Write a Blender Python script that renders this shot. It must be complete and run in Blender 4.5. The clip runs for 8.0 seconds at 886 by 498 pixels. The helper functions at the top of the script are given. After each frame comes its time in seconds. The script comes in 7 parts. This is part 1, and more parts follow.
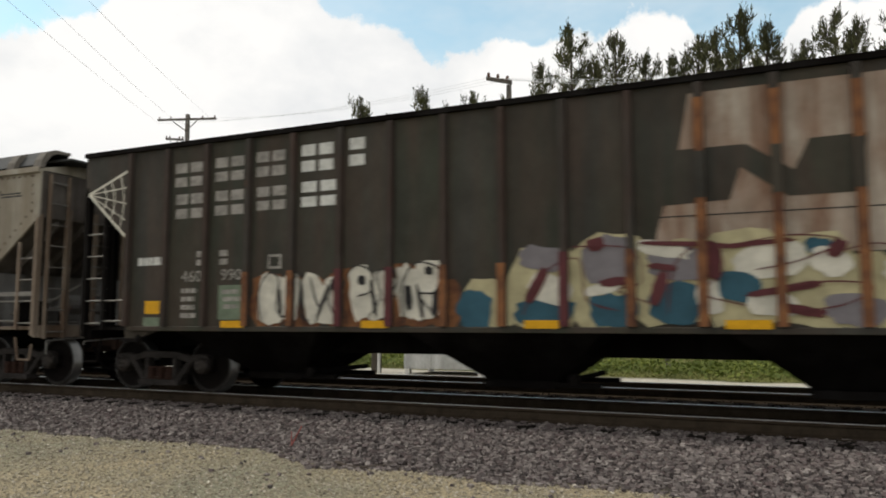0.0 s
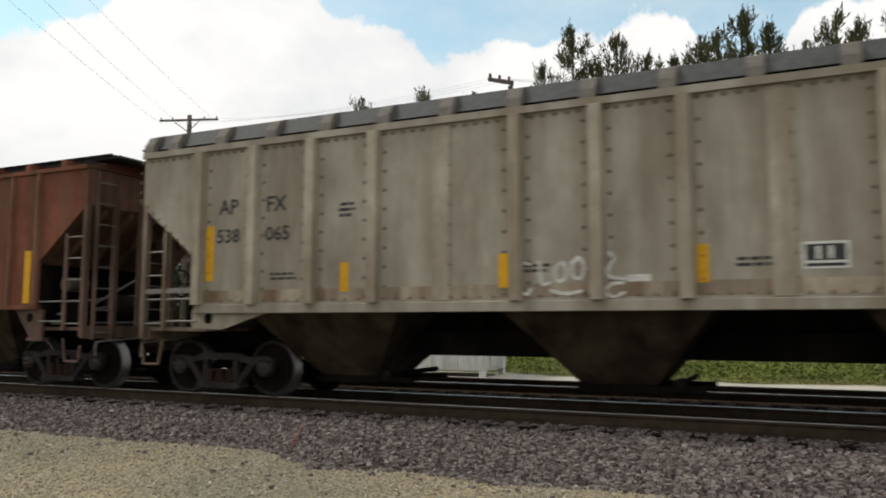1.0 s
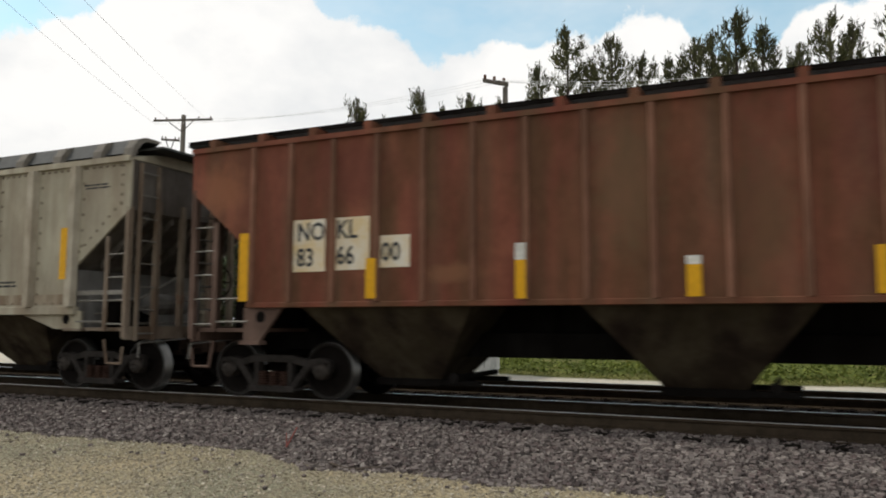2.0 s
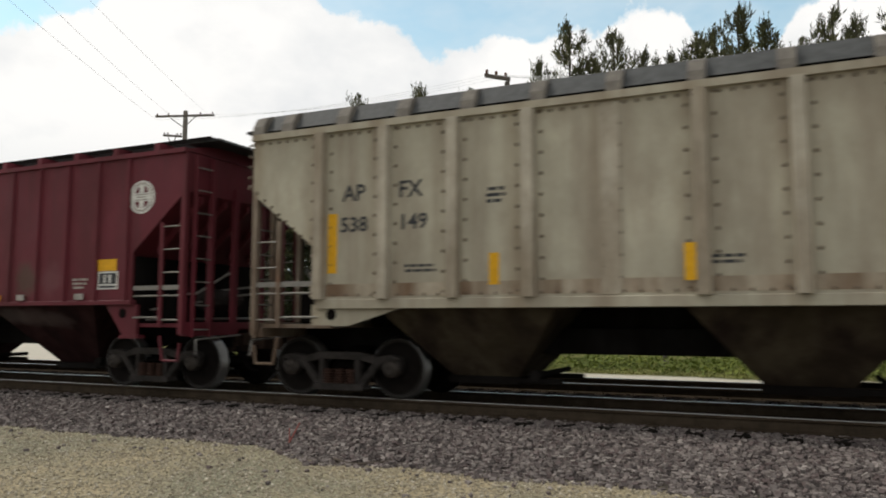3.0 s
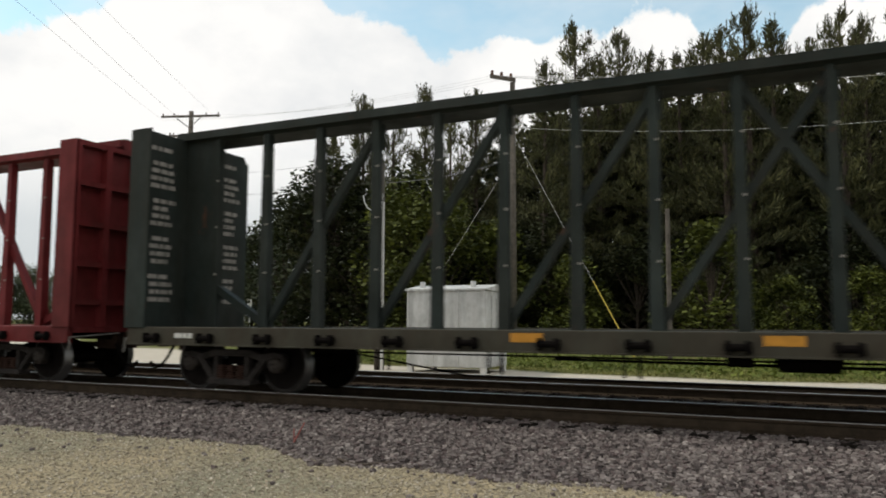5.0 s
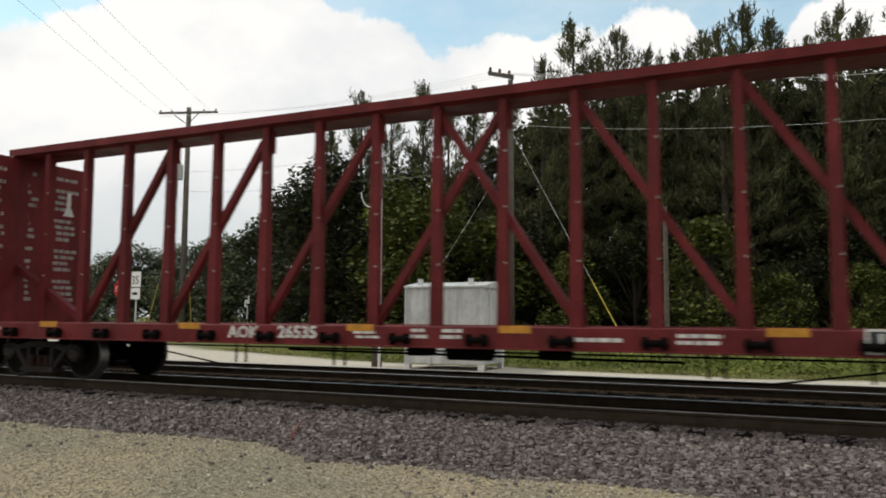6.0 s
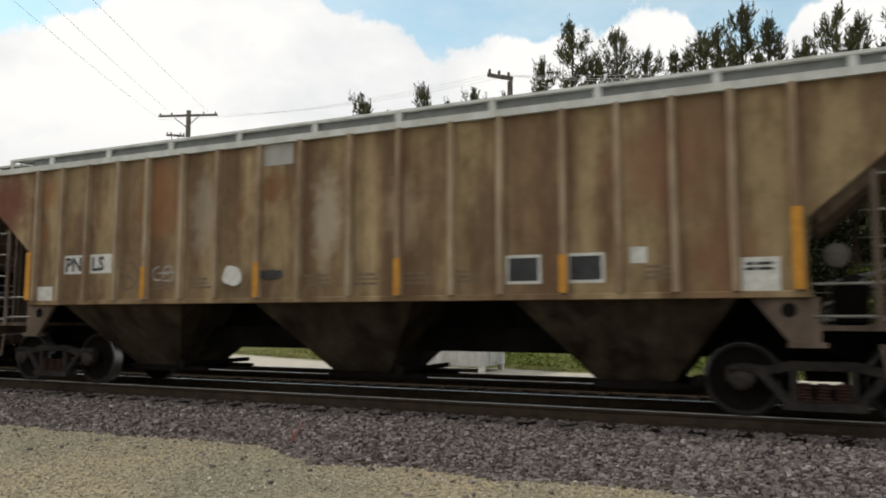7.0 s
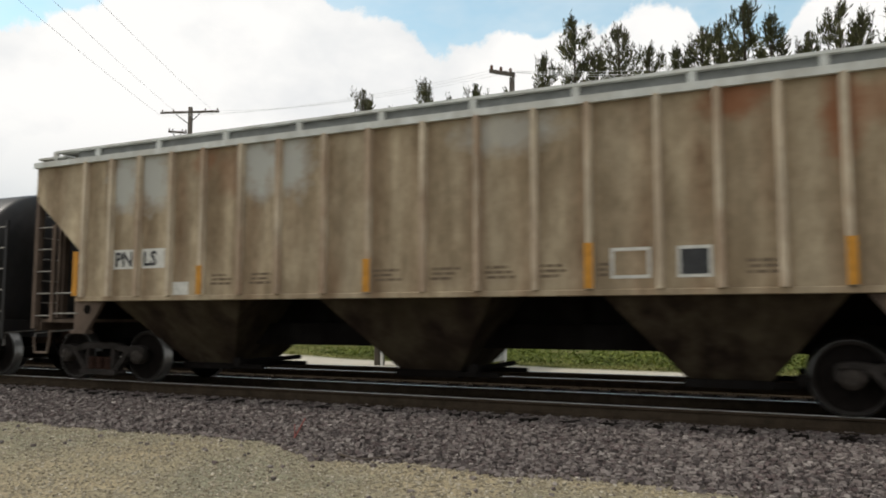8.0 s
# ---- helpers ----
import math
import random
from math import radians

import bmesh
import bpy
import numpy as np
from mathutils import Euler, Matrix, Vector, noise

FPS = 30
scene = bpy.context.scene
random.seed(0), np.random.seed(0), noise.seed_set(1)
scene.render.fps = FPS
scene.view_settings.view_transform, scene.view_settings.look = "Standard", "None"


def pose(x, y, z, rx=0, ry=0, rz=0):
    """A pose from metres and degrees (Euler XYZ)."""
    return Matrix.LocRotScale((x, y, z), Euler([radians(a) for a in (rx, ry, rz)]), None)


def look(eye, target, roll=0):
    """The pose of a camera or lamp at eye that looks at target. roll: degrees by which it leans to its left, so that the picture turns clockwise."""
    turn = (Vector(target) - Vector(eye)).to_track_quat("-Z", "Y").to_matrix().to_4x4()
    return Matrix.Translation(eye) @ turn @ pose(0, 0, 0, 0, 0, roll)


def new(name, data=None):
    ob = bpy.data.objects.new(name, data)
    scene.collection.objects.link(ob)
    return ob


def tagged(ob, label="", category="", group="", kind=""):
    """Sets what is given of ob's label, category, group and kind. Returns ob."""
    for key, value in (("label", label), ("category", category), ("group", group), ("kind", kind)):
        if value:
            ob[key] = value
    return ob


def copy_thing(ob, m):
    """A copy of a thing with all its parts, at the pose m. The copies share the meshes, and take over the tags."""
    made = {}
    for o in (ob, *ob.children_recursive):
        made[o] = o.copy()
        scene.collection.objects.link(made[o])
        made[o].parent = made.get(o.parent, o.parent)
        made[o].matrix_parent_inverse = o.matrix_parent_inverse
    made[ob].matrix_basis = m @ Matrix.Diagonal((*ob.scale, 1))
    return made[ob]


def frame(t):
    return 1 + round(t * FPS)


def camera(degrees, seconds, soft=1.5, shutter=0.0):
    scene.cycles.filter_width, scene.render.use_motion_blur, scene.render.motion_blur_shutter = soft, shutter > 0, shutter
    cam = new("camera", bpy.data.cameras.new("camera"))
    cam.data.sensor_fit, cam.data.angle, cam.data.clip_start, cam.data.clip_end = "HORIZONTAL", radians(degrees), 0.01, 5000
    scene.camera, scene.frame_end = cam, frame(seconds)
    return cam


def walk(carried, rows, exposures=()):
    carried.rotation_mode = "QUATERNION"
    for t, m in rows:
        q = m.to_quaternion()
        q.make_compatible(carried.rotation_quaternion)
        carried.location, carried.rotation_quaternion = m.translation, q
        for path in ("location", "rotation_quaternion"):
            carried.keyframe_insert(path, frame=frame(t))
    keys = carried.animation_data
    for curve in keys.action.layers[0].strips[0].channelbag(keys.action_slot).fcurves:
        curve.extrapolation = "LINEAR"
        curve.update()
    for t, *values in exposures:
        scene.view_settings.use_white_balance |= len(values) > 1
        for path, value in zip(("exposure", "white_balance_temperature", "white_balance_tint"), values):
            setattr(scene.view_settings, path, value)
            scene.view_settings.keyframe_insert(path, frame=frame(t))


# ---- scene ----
# ---- the camera: a hand-held phone that stands still ----
LENS = 60.29
cam = camera(LENS, 8.0, 1.85, 0.13)
EYE = (0.0, 0.0, 1.175)          # z = 0 is the top of the rails
AIM = [  # seconds, heading, tilt, lean
    (0.0, 24.932, 5.573, 0.006), (0.5, 24.932, 5.618, 0.05), (1.0, 25.049, 5.628, 0.046), (1.5, 24.869, 5.655, 0.142),
    (2.0, 24.623, 5.699, 0.151), (2.7, 24.72, 5.45, 0.07), (3.5, 24.899, 5.289, 0.006), (4.0, 25.019, 5.588, 0.0),
    (4.5, 25.233, 5.537, 0.159), (5.2, 25.1, 5.32, 0.25), (6.0, 24.986, 5.176, 0.307), (6.5, 25.018, 5.433, 0.06),
    (7.0, 24.998, 5.312, 0.08), (7.5, 25.114, 5.268, 0.122), (8.0, 25.148, 5.041, 0.039)]
walk(cam, [(t, pose(*EYE, 0, 0, yaw) @ pose(0, 0, 0, 90 + tilt, 0, 0) @ pose(0, 0, 0, 0, 0, lean)) for t, yaw, tilt, lean in AIM])

# ---- light: bright broken cloud, a veiled sun that rakes along the train from its tail ----
SUN_EL, SUN_AZ = radians(56), radians(-100)      # azimuth from +y towards +x
world = bpy.data.worlds.new("sky")
scene.world = world
world.use_nodes = True


def build_world():
    nt = world.node_tree
    n, l = nt.nodes, nt.links
    n.clear()

    def math_node(op, a, b=None):
        m = n.new("ShaderNodeMath")
        m.operation = op
        for i, v in enumerate((a, b)):
            if v is None:
                continue
            if isinstance(v, (int, float)):
                m.inputs[i].default_value = v
            else:
                l.new(v, m.inputs[i])
        return m.outputs[0]

    out = n.new("ShaderNodeOutputWorld")
    bg = n.new("ShaderNodeBackground")
    l.new(bg.outputs[0], out.inputs[0])
    sky = n.new("ShaderNodeTexSky")
    sky.sky_type, sky.sun_disc = "NISHITA", False
    sky.sun_elevation, sky.sun_rotation = SUN_EL, SUN_AZ
    sky_dim = n.new("ShaderNodeMix")
    sky_dim.data_type, sky_dim.blend_type = "RGBA", "MULTIPLY"
    sky_dim.inputs[0].default_value = 1.0
    l.new(sky.outputs[0], sky_dim.inputs[6])
    sky_dim.inputs[7].default_value = (0.225, 0.24, 0.188, 1)
    tc = n.new("ShaderNodeTexCoord")
    sep = n.new("ShaderNodeSeparateXYZ")
    l.new(tc.outputs["Generated"], sep.inputs[0])
    az = math_node("ARCTAN2", sep.outputs[0], sep.outputs[1])
    el = math_node("ARCSINE", sep.outputs[2])
    # the upper outline of the cloud bank, elevation by azimuth
    ramp = n.new("ShaderNodeValToRGB")
    edge = CLOUD_EDGE
    a0, a1 = radians(-66), radians(19)
    l.new(math_node("DIVIDE", math_node("SUBTRACT", az, a0), a1 - a0), ramp.inputs[0])
    els = ramp.color_ramp.elements
    while len(els) > 1:
        els.remove(els[-1])
    for i, (a, e) in enumerate(edge):
        p = (radians(a) - a0) / (a1 - a0)
        s = els[0] if i == 0 else els.new(p)
        s.position, v = p, e / 45.0
        s.color = (v, v, v, 1)
    def noise_tex(scale, detail, rough, stretch=1.0):
        mp = n.new("ShaderNodeMapping")
        mp.inputs["Scale"].default_value = (1, 1, stretch)
        l.new(tc.outputs["Generated"], mp.inputs[0])
        t = n.new("ShaderNodeTexNoise")
        t.inputs["Scale"].default_value, t.inputs["Detail"].default_value, t.inputs["Roughness"].default_value = scale, detail, rough
        l.new(mp.outputs[0], t.inputs["Vector"])
        return t.outputs[0]
    puff = math_node("SUBTRACT", noise_tex(19, 7, 0.6), 0.5)
    top = math_node("MULTIPLY", ramp.outputs[0], radians(45.0))
    d = math_node("ADD", math_node("SUBTRACT", top, el), math_node("MULTIPLY", puff, 0.07))
    sm = n.new("ShaderNodeMapRange")
    sm.interpolation_type = "SMOOTHSTEP"
    l.new(d, sm.inputs[0])
    sm.inputs[1].default_value, sm.inputs[2].default_value = -0.004, 0.010
    # high thin cloud all over the rest
    thin = n.new("ShaderNodeMapRange")
    l.new(noise_tex(3.2, 5, 0.6, 2.0), thin.inputs[0])
    thin.inputs[1].default_value, thin.inputs[2].default_value = 0.40, 0.72
    thin.inputs[4].default_value = 0.55
    cover = math_node("MAXIMUM", sm.outputs[0], thin.outputs[0])
    shade = n.new("ShaderNodeValToRGB")
    l.new(noise_tex(5.5, 6, 0.55, 1.6), shade.inputs[0])
    shade.color_ramp.elements[0].position, shade.color_ramp.elements[1].position = 0.32, 0.56
    shade.color_ramp.elements[0].color = (0.84, 0.85, 0.855, 1)
    shade.color_ramp.elements[1].color = (1.015, 1.003, 0.98, 1)
    mix = n.new("ShaderNodeMix")
    mix.data_type = "RGBA"
    l.new(cover, mix.inputs[0])
    l.new(sky_dim.outputs[2], mix.inputs[6])
    haze = n.new("ShaderNodeMix")         # the far cloud base is greyer
    haze.data_type = "RGBA"
    low = n.new("ShaderNodeMapRange")
    low.interpolation_type = "SMOOTHSTEP"
    l.new(el, low.inputs[0])
    low.inputs[1].default_value, low.inputs[2].default_value = 0.06, 0.25
    low.inputs[3].default_value, low.inputs[4].default_value = 0.85, 0.0
    l.new(low.outputs[0], haze.inputs[0])
    l.new(shade.outputs[0], haze.inputs[6])
    haze.inputs[7].default_value = (0.62, 0.665, 0.68, 1)
    l.new(haze.outputs[2], mix.inputs[7])
    l.new(mix.outputs[2], bg.inputs[0])
    bg.inputs[1].default_value = 1.0


# end stops: high cloud added out of view to whiten the fill light
CLOUD_EDGE = [(-65.3, 75), (-61.9, 24), (-55.9, 18.4), (-54.0, 19.0), (-52.3, 20.5), (-49.9, 21.4), (-47.7, 23.4), (-41.5, 25.0), (-35.6, 24.4), (-33.9, 22.4), (-31.3, 22.2), (-28.6, 21.3), (-26.0, 19.6), (-23.0, 20.1), (-20.3, 21.0), (-17.3, 20.7), (-15.2, 21.1), (-13.0, 21.4), (-10.9, 22.4), (-9.3, 22.5), (-6.9, 21.6), (-5.7, 19.7), (-3.1, 18.5), (-0.5, 18.7), (0.7, 20.9), (2.9, 21.6), (6.2, 21.7), (11.7, 24), (18.2, 75)]
build_world()
sun = new("sun", bpy.data.lights.new("sun", "SUN"))
sun.data.energy, sun.data.angle, sun.data.color = 2.1, radians(9), (1.0, 0.94, 0.85)
sun.matrix_world = look((0, 0, 60), (-math.sin(SUN_AZ) * math.cos(SUN_EL), -math.cos(SUN_AZ) * math.cos(SUN_EL), 60 - math.sin(SUN_EL)))
scene.view_settings.exposure = 0.0


# ---- materials ----
def nodes_of(name):
    m = bpy.data.materials.new(name)
    m.use_nodes = True
    nt = m.node_tree
    return m, nt, nt.nodes, nt.links, nt.nodes["Principled BSDF"]


def noise_in(nt, scale, detail=5, rough=0.6, stretch=(1, 1, 1), coord="Object", shift=0.0):
    n, l = nt.nodes, nt.links
    tc, mp, t = n.new("ShaderNodeTexCoord"), n.new("ShaderNodeMapping"), n.new("ShaderNodeTexNoise")
    mp.inputs["Scale"].default_value = stretch
    mp.inputs["Location"].default_value = (shift, shift * 0.7, shift * 0.3)
    l.new(tc.outputs[coord], mp.inputs[0])
    l.new(mp.outputs[0], t.inputs["Vector"])
    t.inputs["Scale"].default_value, t.inputs["Detail"].default_value, t.inputs["Roughness"].default_value = scale, detail, rough
    return t.outputs[0]


def rescale(nt, value, a, b, c=0.0, d=1.0):
    r = nt.nodes.new("ShaderNodeMapRange")
    nt.links.new(value, r.inputs[0])
    for i, v in enumerate((a, b, c, d)):
        r.inputs[1 + i].default_value = v
    return r.outputs[0]


def blend(nt, fac, a, b, mode="MIX"):
    m = nt.nodes.new("ShaderNodeMix")
    m.data_type, m.blend_type = "RGBA", mode
    for i, v in ((0, fac), (6, a), (7, b)):
        if isinstance(v, (int, float)):
            m.inputs[i].default_value = v
        elif isinstance(v, tuple):
            m.inputs[i].default_value = (*v, 1)
        else:
            nt.links.new(v, m.inputs[i])
    return m.outputs[2]


def bump(nt, p, height, strength=0.3, distance=0.01):
    b = nt.nodes.new("ShaderNodeBump")
    b.inputs["Strength"].default_value, b.inputs["Distance"].default_value = strength, distance
    nt.links.new(height, b.inputs["Height"])
    nt.links.new(b.outputs[0], p.inputs["Normal"])


def paint(name, base, dirt=(0.09, 0.07, 0.05), dirt_amount=0.5, rust=0.15, fade=0.25, rough=0.6, shift=0.0, rust_colour=(0.17, 0.06, 0.025), band=None, panels=0.0, ribs=None, stains=(), spec=0.13, mottle=0.6):
    """Weathered car paint: faded patches, streaks that run down, rust spots."""
    m, nt, n, l, p = nodes_of(name)
    pale = tuple(min(1, c * (1 + fade) + 0.03 * fade) for c in base)
    dark = tuple(c * (1 - fade) for c in base)
    col = blend(nt, rescale(nt, noise_in(nt, 0.9, 4, 0.6, shift=shift), 0.3, 0.7), dark, pale)
    if band:        # whole panels that have weathered to another tone
        wide = noise_in(nt, 0.8, 3, 0.55, (1, 1, 0.16), shift=shift + 1)
        col = blend(nt, rescale(nt, wide, 0.42, 0.62, 0, 0.8), col, band)
    if panels:      # every panel between two ribs has its own tone
        tc, sep, ax, wn = n.new("ShaderNodeTexCoord"), n.new("ShaderNodeSeparateXYZ"), n.new("ShaderNodeMath"), n.new("ShaderNodeTexWhiteNoise")
        l.new(tc.outputs["Object"], sep.inputs[0])
        ax.operation = "DIVIDE"
        l.new(sep.outputs[0], ax.inputs[0])
        ax.inputs[1].default_value = panels
        fl = n.new("ShaderNodeMath")
        fl.operation = "FLOOR"
        l.new(ax.outputs[0], fl.inputs[0])
        wn.noise_dimensions = "1D"
        l.new(fl.outputs[0], wn.inputs["W"])
        col = blend(nt, rescale(nt, wn.outputs["Value"], 0, 1, 0.0, 0.55), col, dark)
    if ribs:        # grime that has run down beside the ribs, heavier on some than on others
        pitch, start, tone = ribs
        tc, sep = n.new("ShaderNodeTexCoord"), n.new("ShaderNodeSeparateXYZ")
        l.new(tc.outputs["Object"], sep.inputs[0])
        def calc(op, a, b):
            k = n.new("ShaderNodeMath")
            k.operation = op
            for i, v in enumerate((a, b)):
                if isinstance(v, (int, float)):
                    k.inputs[i].default_value = v
                else:
                    l.new(v, k.inputs[i])
            return k.outputs[0]
        off = calc("PINGPONG", calc("SUBTRACT", sep.outputs[0], start), pitch / 2)
        near = rescale(nt, off, 0.04, 0.26, 1, 0)
        run = rescale(nt, noise_in(nt, 1.3, 5, 0.6, (1, 1, 0.35), shift=shift + 19), 0.38, 0.62, 0, 0.9)
        col = blend(nt, calc("MULTIPLY", near, run), col, tone)
    streak = noise_in(nt, 2.6, 4, 0.55, (1, 1, 0.12), shift=shift + 3)
    col = blend(nt, rescale(nt, streak, 0.43, 0.66, 0, dirt_amount), col, dirt)
    patch = noise_in(nt, 1.5, 6, 0.62, (1, 1, 0.45), shift=shift + 7)
    col = blend(nt, rescale(nt, patch, 0.49, 0.64, 0, dirt_amount * 0.7), col, dirt)
    if rust:
        spots = noise_in(nt, 1.7, 7, 0.68, (1, 1, 0.4), shift=shift + 11)
        col = blend(nt, rescale(nt, spots, 0.66 - 0.12 * rust, 0.72 - 0.05 * rust, 0, min(1, 0.5 + rust)), col, rust_colour)
    fleck = noise_in(nt, 5.5, 8, 0.7, (1, 1, 0.6), shift=shift + 29)
    col = blend(nt, mottle, col, blend(nt, rescale(nt, fleck, 0.34, 0.66), (0.76, 0.74, 0.72), (1.2, 1.21, 1.22)), "MULTIPLY")
    for sx, sz, rx, rz, tone, amount in stains:       # single stains and repainted patches with soft edges
        tc, mp, wob = n.new("ShaderNodeTexCoord"), n.new("ShaderNodeMapping"), n.new("ShaderNodeVectorMath")
        mp.inputs["Location"].default_value = (-sx / rx, 0, -sz / rz)
        mp.inputs["Scale"].default_value = (1 / rx, 0, 1 / rz)
        l.new(tc.outputs["Object"], mp.inputs[0])
        wob.operation = "LENGTH"
        l.new(mp.outputs[0], wob.inputs[0])
        rag = n.new("ShaderNodeMath")
        rag.operation = "MULTIPLY_ADD"
        l.new(noise_in(nt, 3.5, 5, 0.65, shift=shift + sx), rag.inputs[0])
        rag.inputs[1].default_value = 1.6
        l.new(wob.outputs["Value"], rag.inputs[2])
        col = blend(nt, rescale(nt, rag.outputs[0], 1.25, 1.95, amount, 0), col, tone)
    l.new(col, p.inputs["Base Color"])
    l.new(rescale(nt, patch, 0.3, 0.7, rough - 0.12, rough + 0.18), p.inputs["Roughness"])
    p.inputs["Specular IOR Level"].default_value = spec
    bump(nt, p, noise_in(nt, 1.1, 3, 0.5, (1, 1, 0.7), shift=shift + 5), 0.35, 0.02)
    return m


def simple(name, base, rough=0.7, metal=0.0, vary=0.25, scale=8.0, bump_scale=40.0, bump_strength=0.2, other=None, spec=0.15):
    m, nt, n, l, p = nodes_of(name)
    other = other or tuple(c * (1 - vary) for c in base)
    f = noise_in(nt, scale, 6, 0.65)
    l.new(blend(nt, rescale(nt, f, 0.35, 0.65), other, base), p.inputs["Base Color"])
    l.new(rescale(nt, f, 0.3, 0.7, max(0.05, rough - 0.1), min(1, rough + 0.1)), p.inputs["Roughness"])
    p.inputs["Metallic"].default_value = metal
    p.inputs["Specular IOR Level"].default_value = spec
    if bump_strength:
        bump(nt, p, noise_in(nt, bump_scale, 4, 0.6), bump_strength, 0.004)
    return m


def per_island(name, colours, rough=0.9, scale=30.0, spec=0.12):
    """Many loose pieces in one mesh, each with its own tone."""
    m, nt, n, l, p = nodes_of(name)
    g, r = n.new("ShaderNodeNewGeometry"), n.new("ShaderNodeValToRGB")
    l.new(g.outputs["Random Per Island"], r.inputs[0])
    els = r.color_ramp.elements
    els[0].color, els[1].color = (*colours[0], 1), (*colours[-1], 1)
    for i, c in enumerate(colours[1:-1]):
        els.new((i + 1) / (len(colours) - 1)).color = (*c, 1)
    f = noise_in(nt, scale, 5, 0.7)
    l.new(blend(nt, 0.35, r.outputs[0], rescale_colour(nt, f), "MULTIPLY"), p.inputs["Base Color"])
    p.inputs["Roughness"].default_value = rough
    p.inputs["Specular IOR Level"].default_value = spec
    return m


def rescale_colour(nt, f):
    return blend(nt, rescale(nt, f, 0.3, 0.7), (0.35, 0.35, 0.35), (1.3, 1.3, 1.3))


M = {}
RUST, PALE_GREY, SOOT = (0.21, 0.075, 0.032), (0.40, 0.41, 0.385), (0.085, 0.055, 0.035)
PN_STAINS = [(-7.0, 3.35, 0.75, 0.6, (0.12, 0.036, 0.026), 0.8), (-5.9, 3.45, 0.35, 0.3, (0.24, 0.11, 0.045), 0.6), (-6.0, 2.7, 0.25, 0.25, (0.22, 0.10, 0.045), 0.5), (-3.2, 3.5, 0.4, 0.4, (0.25, 0.12, 0.05), 0.55), (-4.9, 2.6, 0.25, 0.9, (0.105, 0.055, 0.042), 0.55),
             (-3.15, 3.0, 0.55, 0.5, (0.23, 0.105, 0.045), 0.55), (-0.9, 3.2, 0.4, 0.28, (0.16, 0.066, 0.03), 0.7), (5.0, 3.05, 0.7, 0.75, (0.19, 0.085, 0.05), 0.55), (5.65, 1.85, 0.5, 0.5, (0.17, 0.075, 0.04), 0.5),
             (0.1, 2.6, 0.28, 0.75, (0.40, 0.35, 0.26), 0.6), (-2.2, 2.9, 0.3, 0.75, (0.33, 0.29, 0.23), 0.5), (1.4, 2.7, 0.3, 0.6, (0.36, 0.29, 0.19), 0.5), (-1.2, 1.7, 0.7, 0.3, SOOT, 0.5), (2.7, 2.4, 0.3, 0.8, SOOT, 0.45)]
PN2_STAINS = [(-5.25, 3.5, 0.42, 0.62, PALE_GREY, 0.9), (-4.55, 3.5, 0.42, 0.62, PALE_GREY, 0.9), (-2.35, 3.55, 0.42, 0.6, PALE_GREY, 0.9), (-1.75, 3.55, 0.42, 0.6, PALE_GREY, 0.85), (1.75, 3.65, 0.8, 0.35, PALE_GREY, 0.6),
              (4.6, 3.75, 0.45, 0.28, RUST, 0.75), (7.2, 3.65, 0.6, 0.24, RUST, 0.6), (5.75, 3.45, 0.24, 0.6, RUST, 0.7), (6.2, 3.55, 0.35, 0.3, RUST, 0.5), (-3.45, 3.7, 0.3, 0.3, RUST, 0.45), (-2.9, 3.5, 0.3, 0.5, RUST, 0.3)]
SF_STAINS = [(4.12, 1.9, 0.3, 0.35, (0.062, 0.052, 0.036), 0.65), (4.76, 1.9, 0.3, 0.3, (0.13, 0.055, 0.060), 0.55), (2.57, 1.9, 0.5, 0.4, (0.090, 0.046, 0.030), 0.5), (3.1, 1.75, 0.4, 0.2, (0.13, 0.055, 0.055), 0.4)]
M["bn"] = paint("dark_green_black_paint", (0.038, 0.036, 0.029), (0.060, 0.044, 0.034), 0.7, 0.0, 0.35, 0.55, 1.0, band=(0.036, 0.042, 0.026), panels=0.84)
M["bn_rib"] = paint("rusty_dark_rib", (0.032, 0.029, 0.024), (0.052, 0.033, 0.026), 0.8, 0.1, 0.35, 0.6, 2.0)
M["ap"] = paint("aged_light_grey_paint", (0.325, 0.303, 0.250), (0.195, 0.166, 0.125), 0.8, 0.0, 0.17, 0.6, 3.0, panels=1.075, ribs=(1.075, 0.0, (0.205, 0.170, 0.125)), mottle=0.3)
M["ap2"] = paint("dusty_pale_grey_paint", (0.36, 0.336, 0.262), (0.23, 0.195, 0.15), 0.75, 0.0, 0.14, 0.6, 17.0, panels=1.075, ribs=(1.075, 0.0, (0.225, 0.185, 0.13)), mottle=0.3)
M["no"] = paint("faded_brown_red_paint", (0.185, 0.064, 0.037), (0.088, 0.046, 0.024), 0.75, 0.0, 0.34, 0.65, 5.0, band=(0.118, 0.028, 0.021), panels=0.78, ribs=(0.755, 0.43, (0.105, 0.062, 0.038)),
                stains=((-6.95, 3.3, 0.5, 0.4, (0.24, 0.10, 0.05), 0.5), (-3.02, 1.88, 0.5, 0.14, (0.22, 0.11, 0.06), 0.5), (2.6, 3.3, 0.9, 0.8, (0.085, 0.026, 0.020), 0.7), (-0.6, 3.0, 0.5, 1.1, (0.110, 0.072, 0.040), 0.6), (0.9, 2.5, 0.4, 1.2, (0.105, 0.068, 0.038), 0.5), (-4.6, 3.4, 0.8, 0.6, (0.10, 0.030, 0.022), 0.6), (4.6, 2.6, 0.5, 1.2, (0.10, 0.034, 0.024), 0.5)))
M["no_rib"] = paint("worn_brown_rib", (0.175, 0.085, 0.055), (0.095, 0.050, 0.032), 0.8, 0.0, 0.3, 0.65, 5.5)
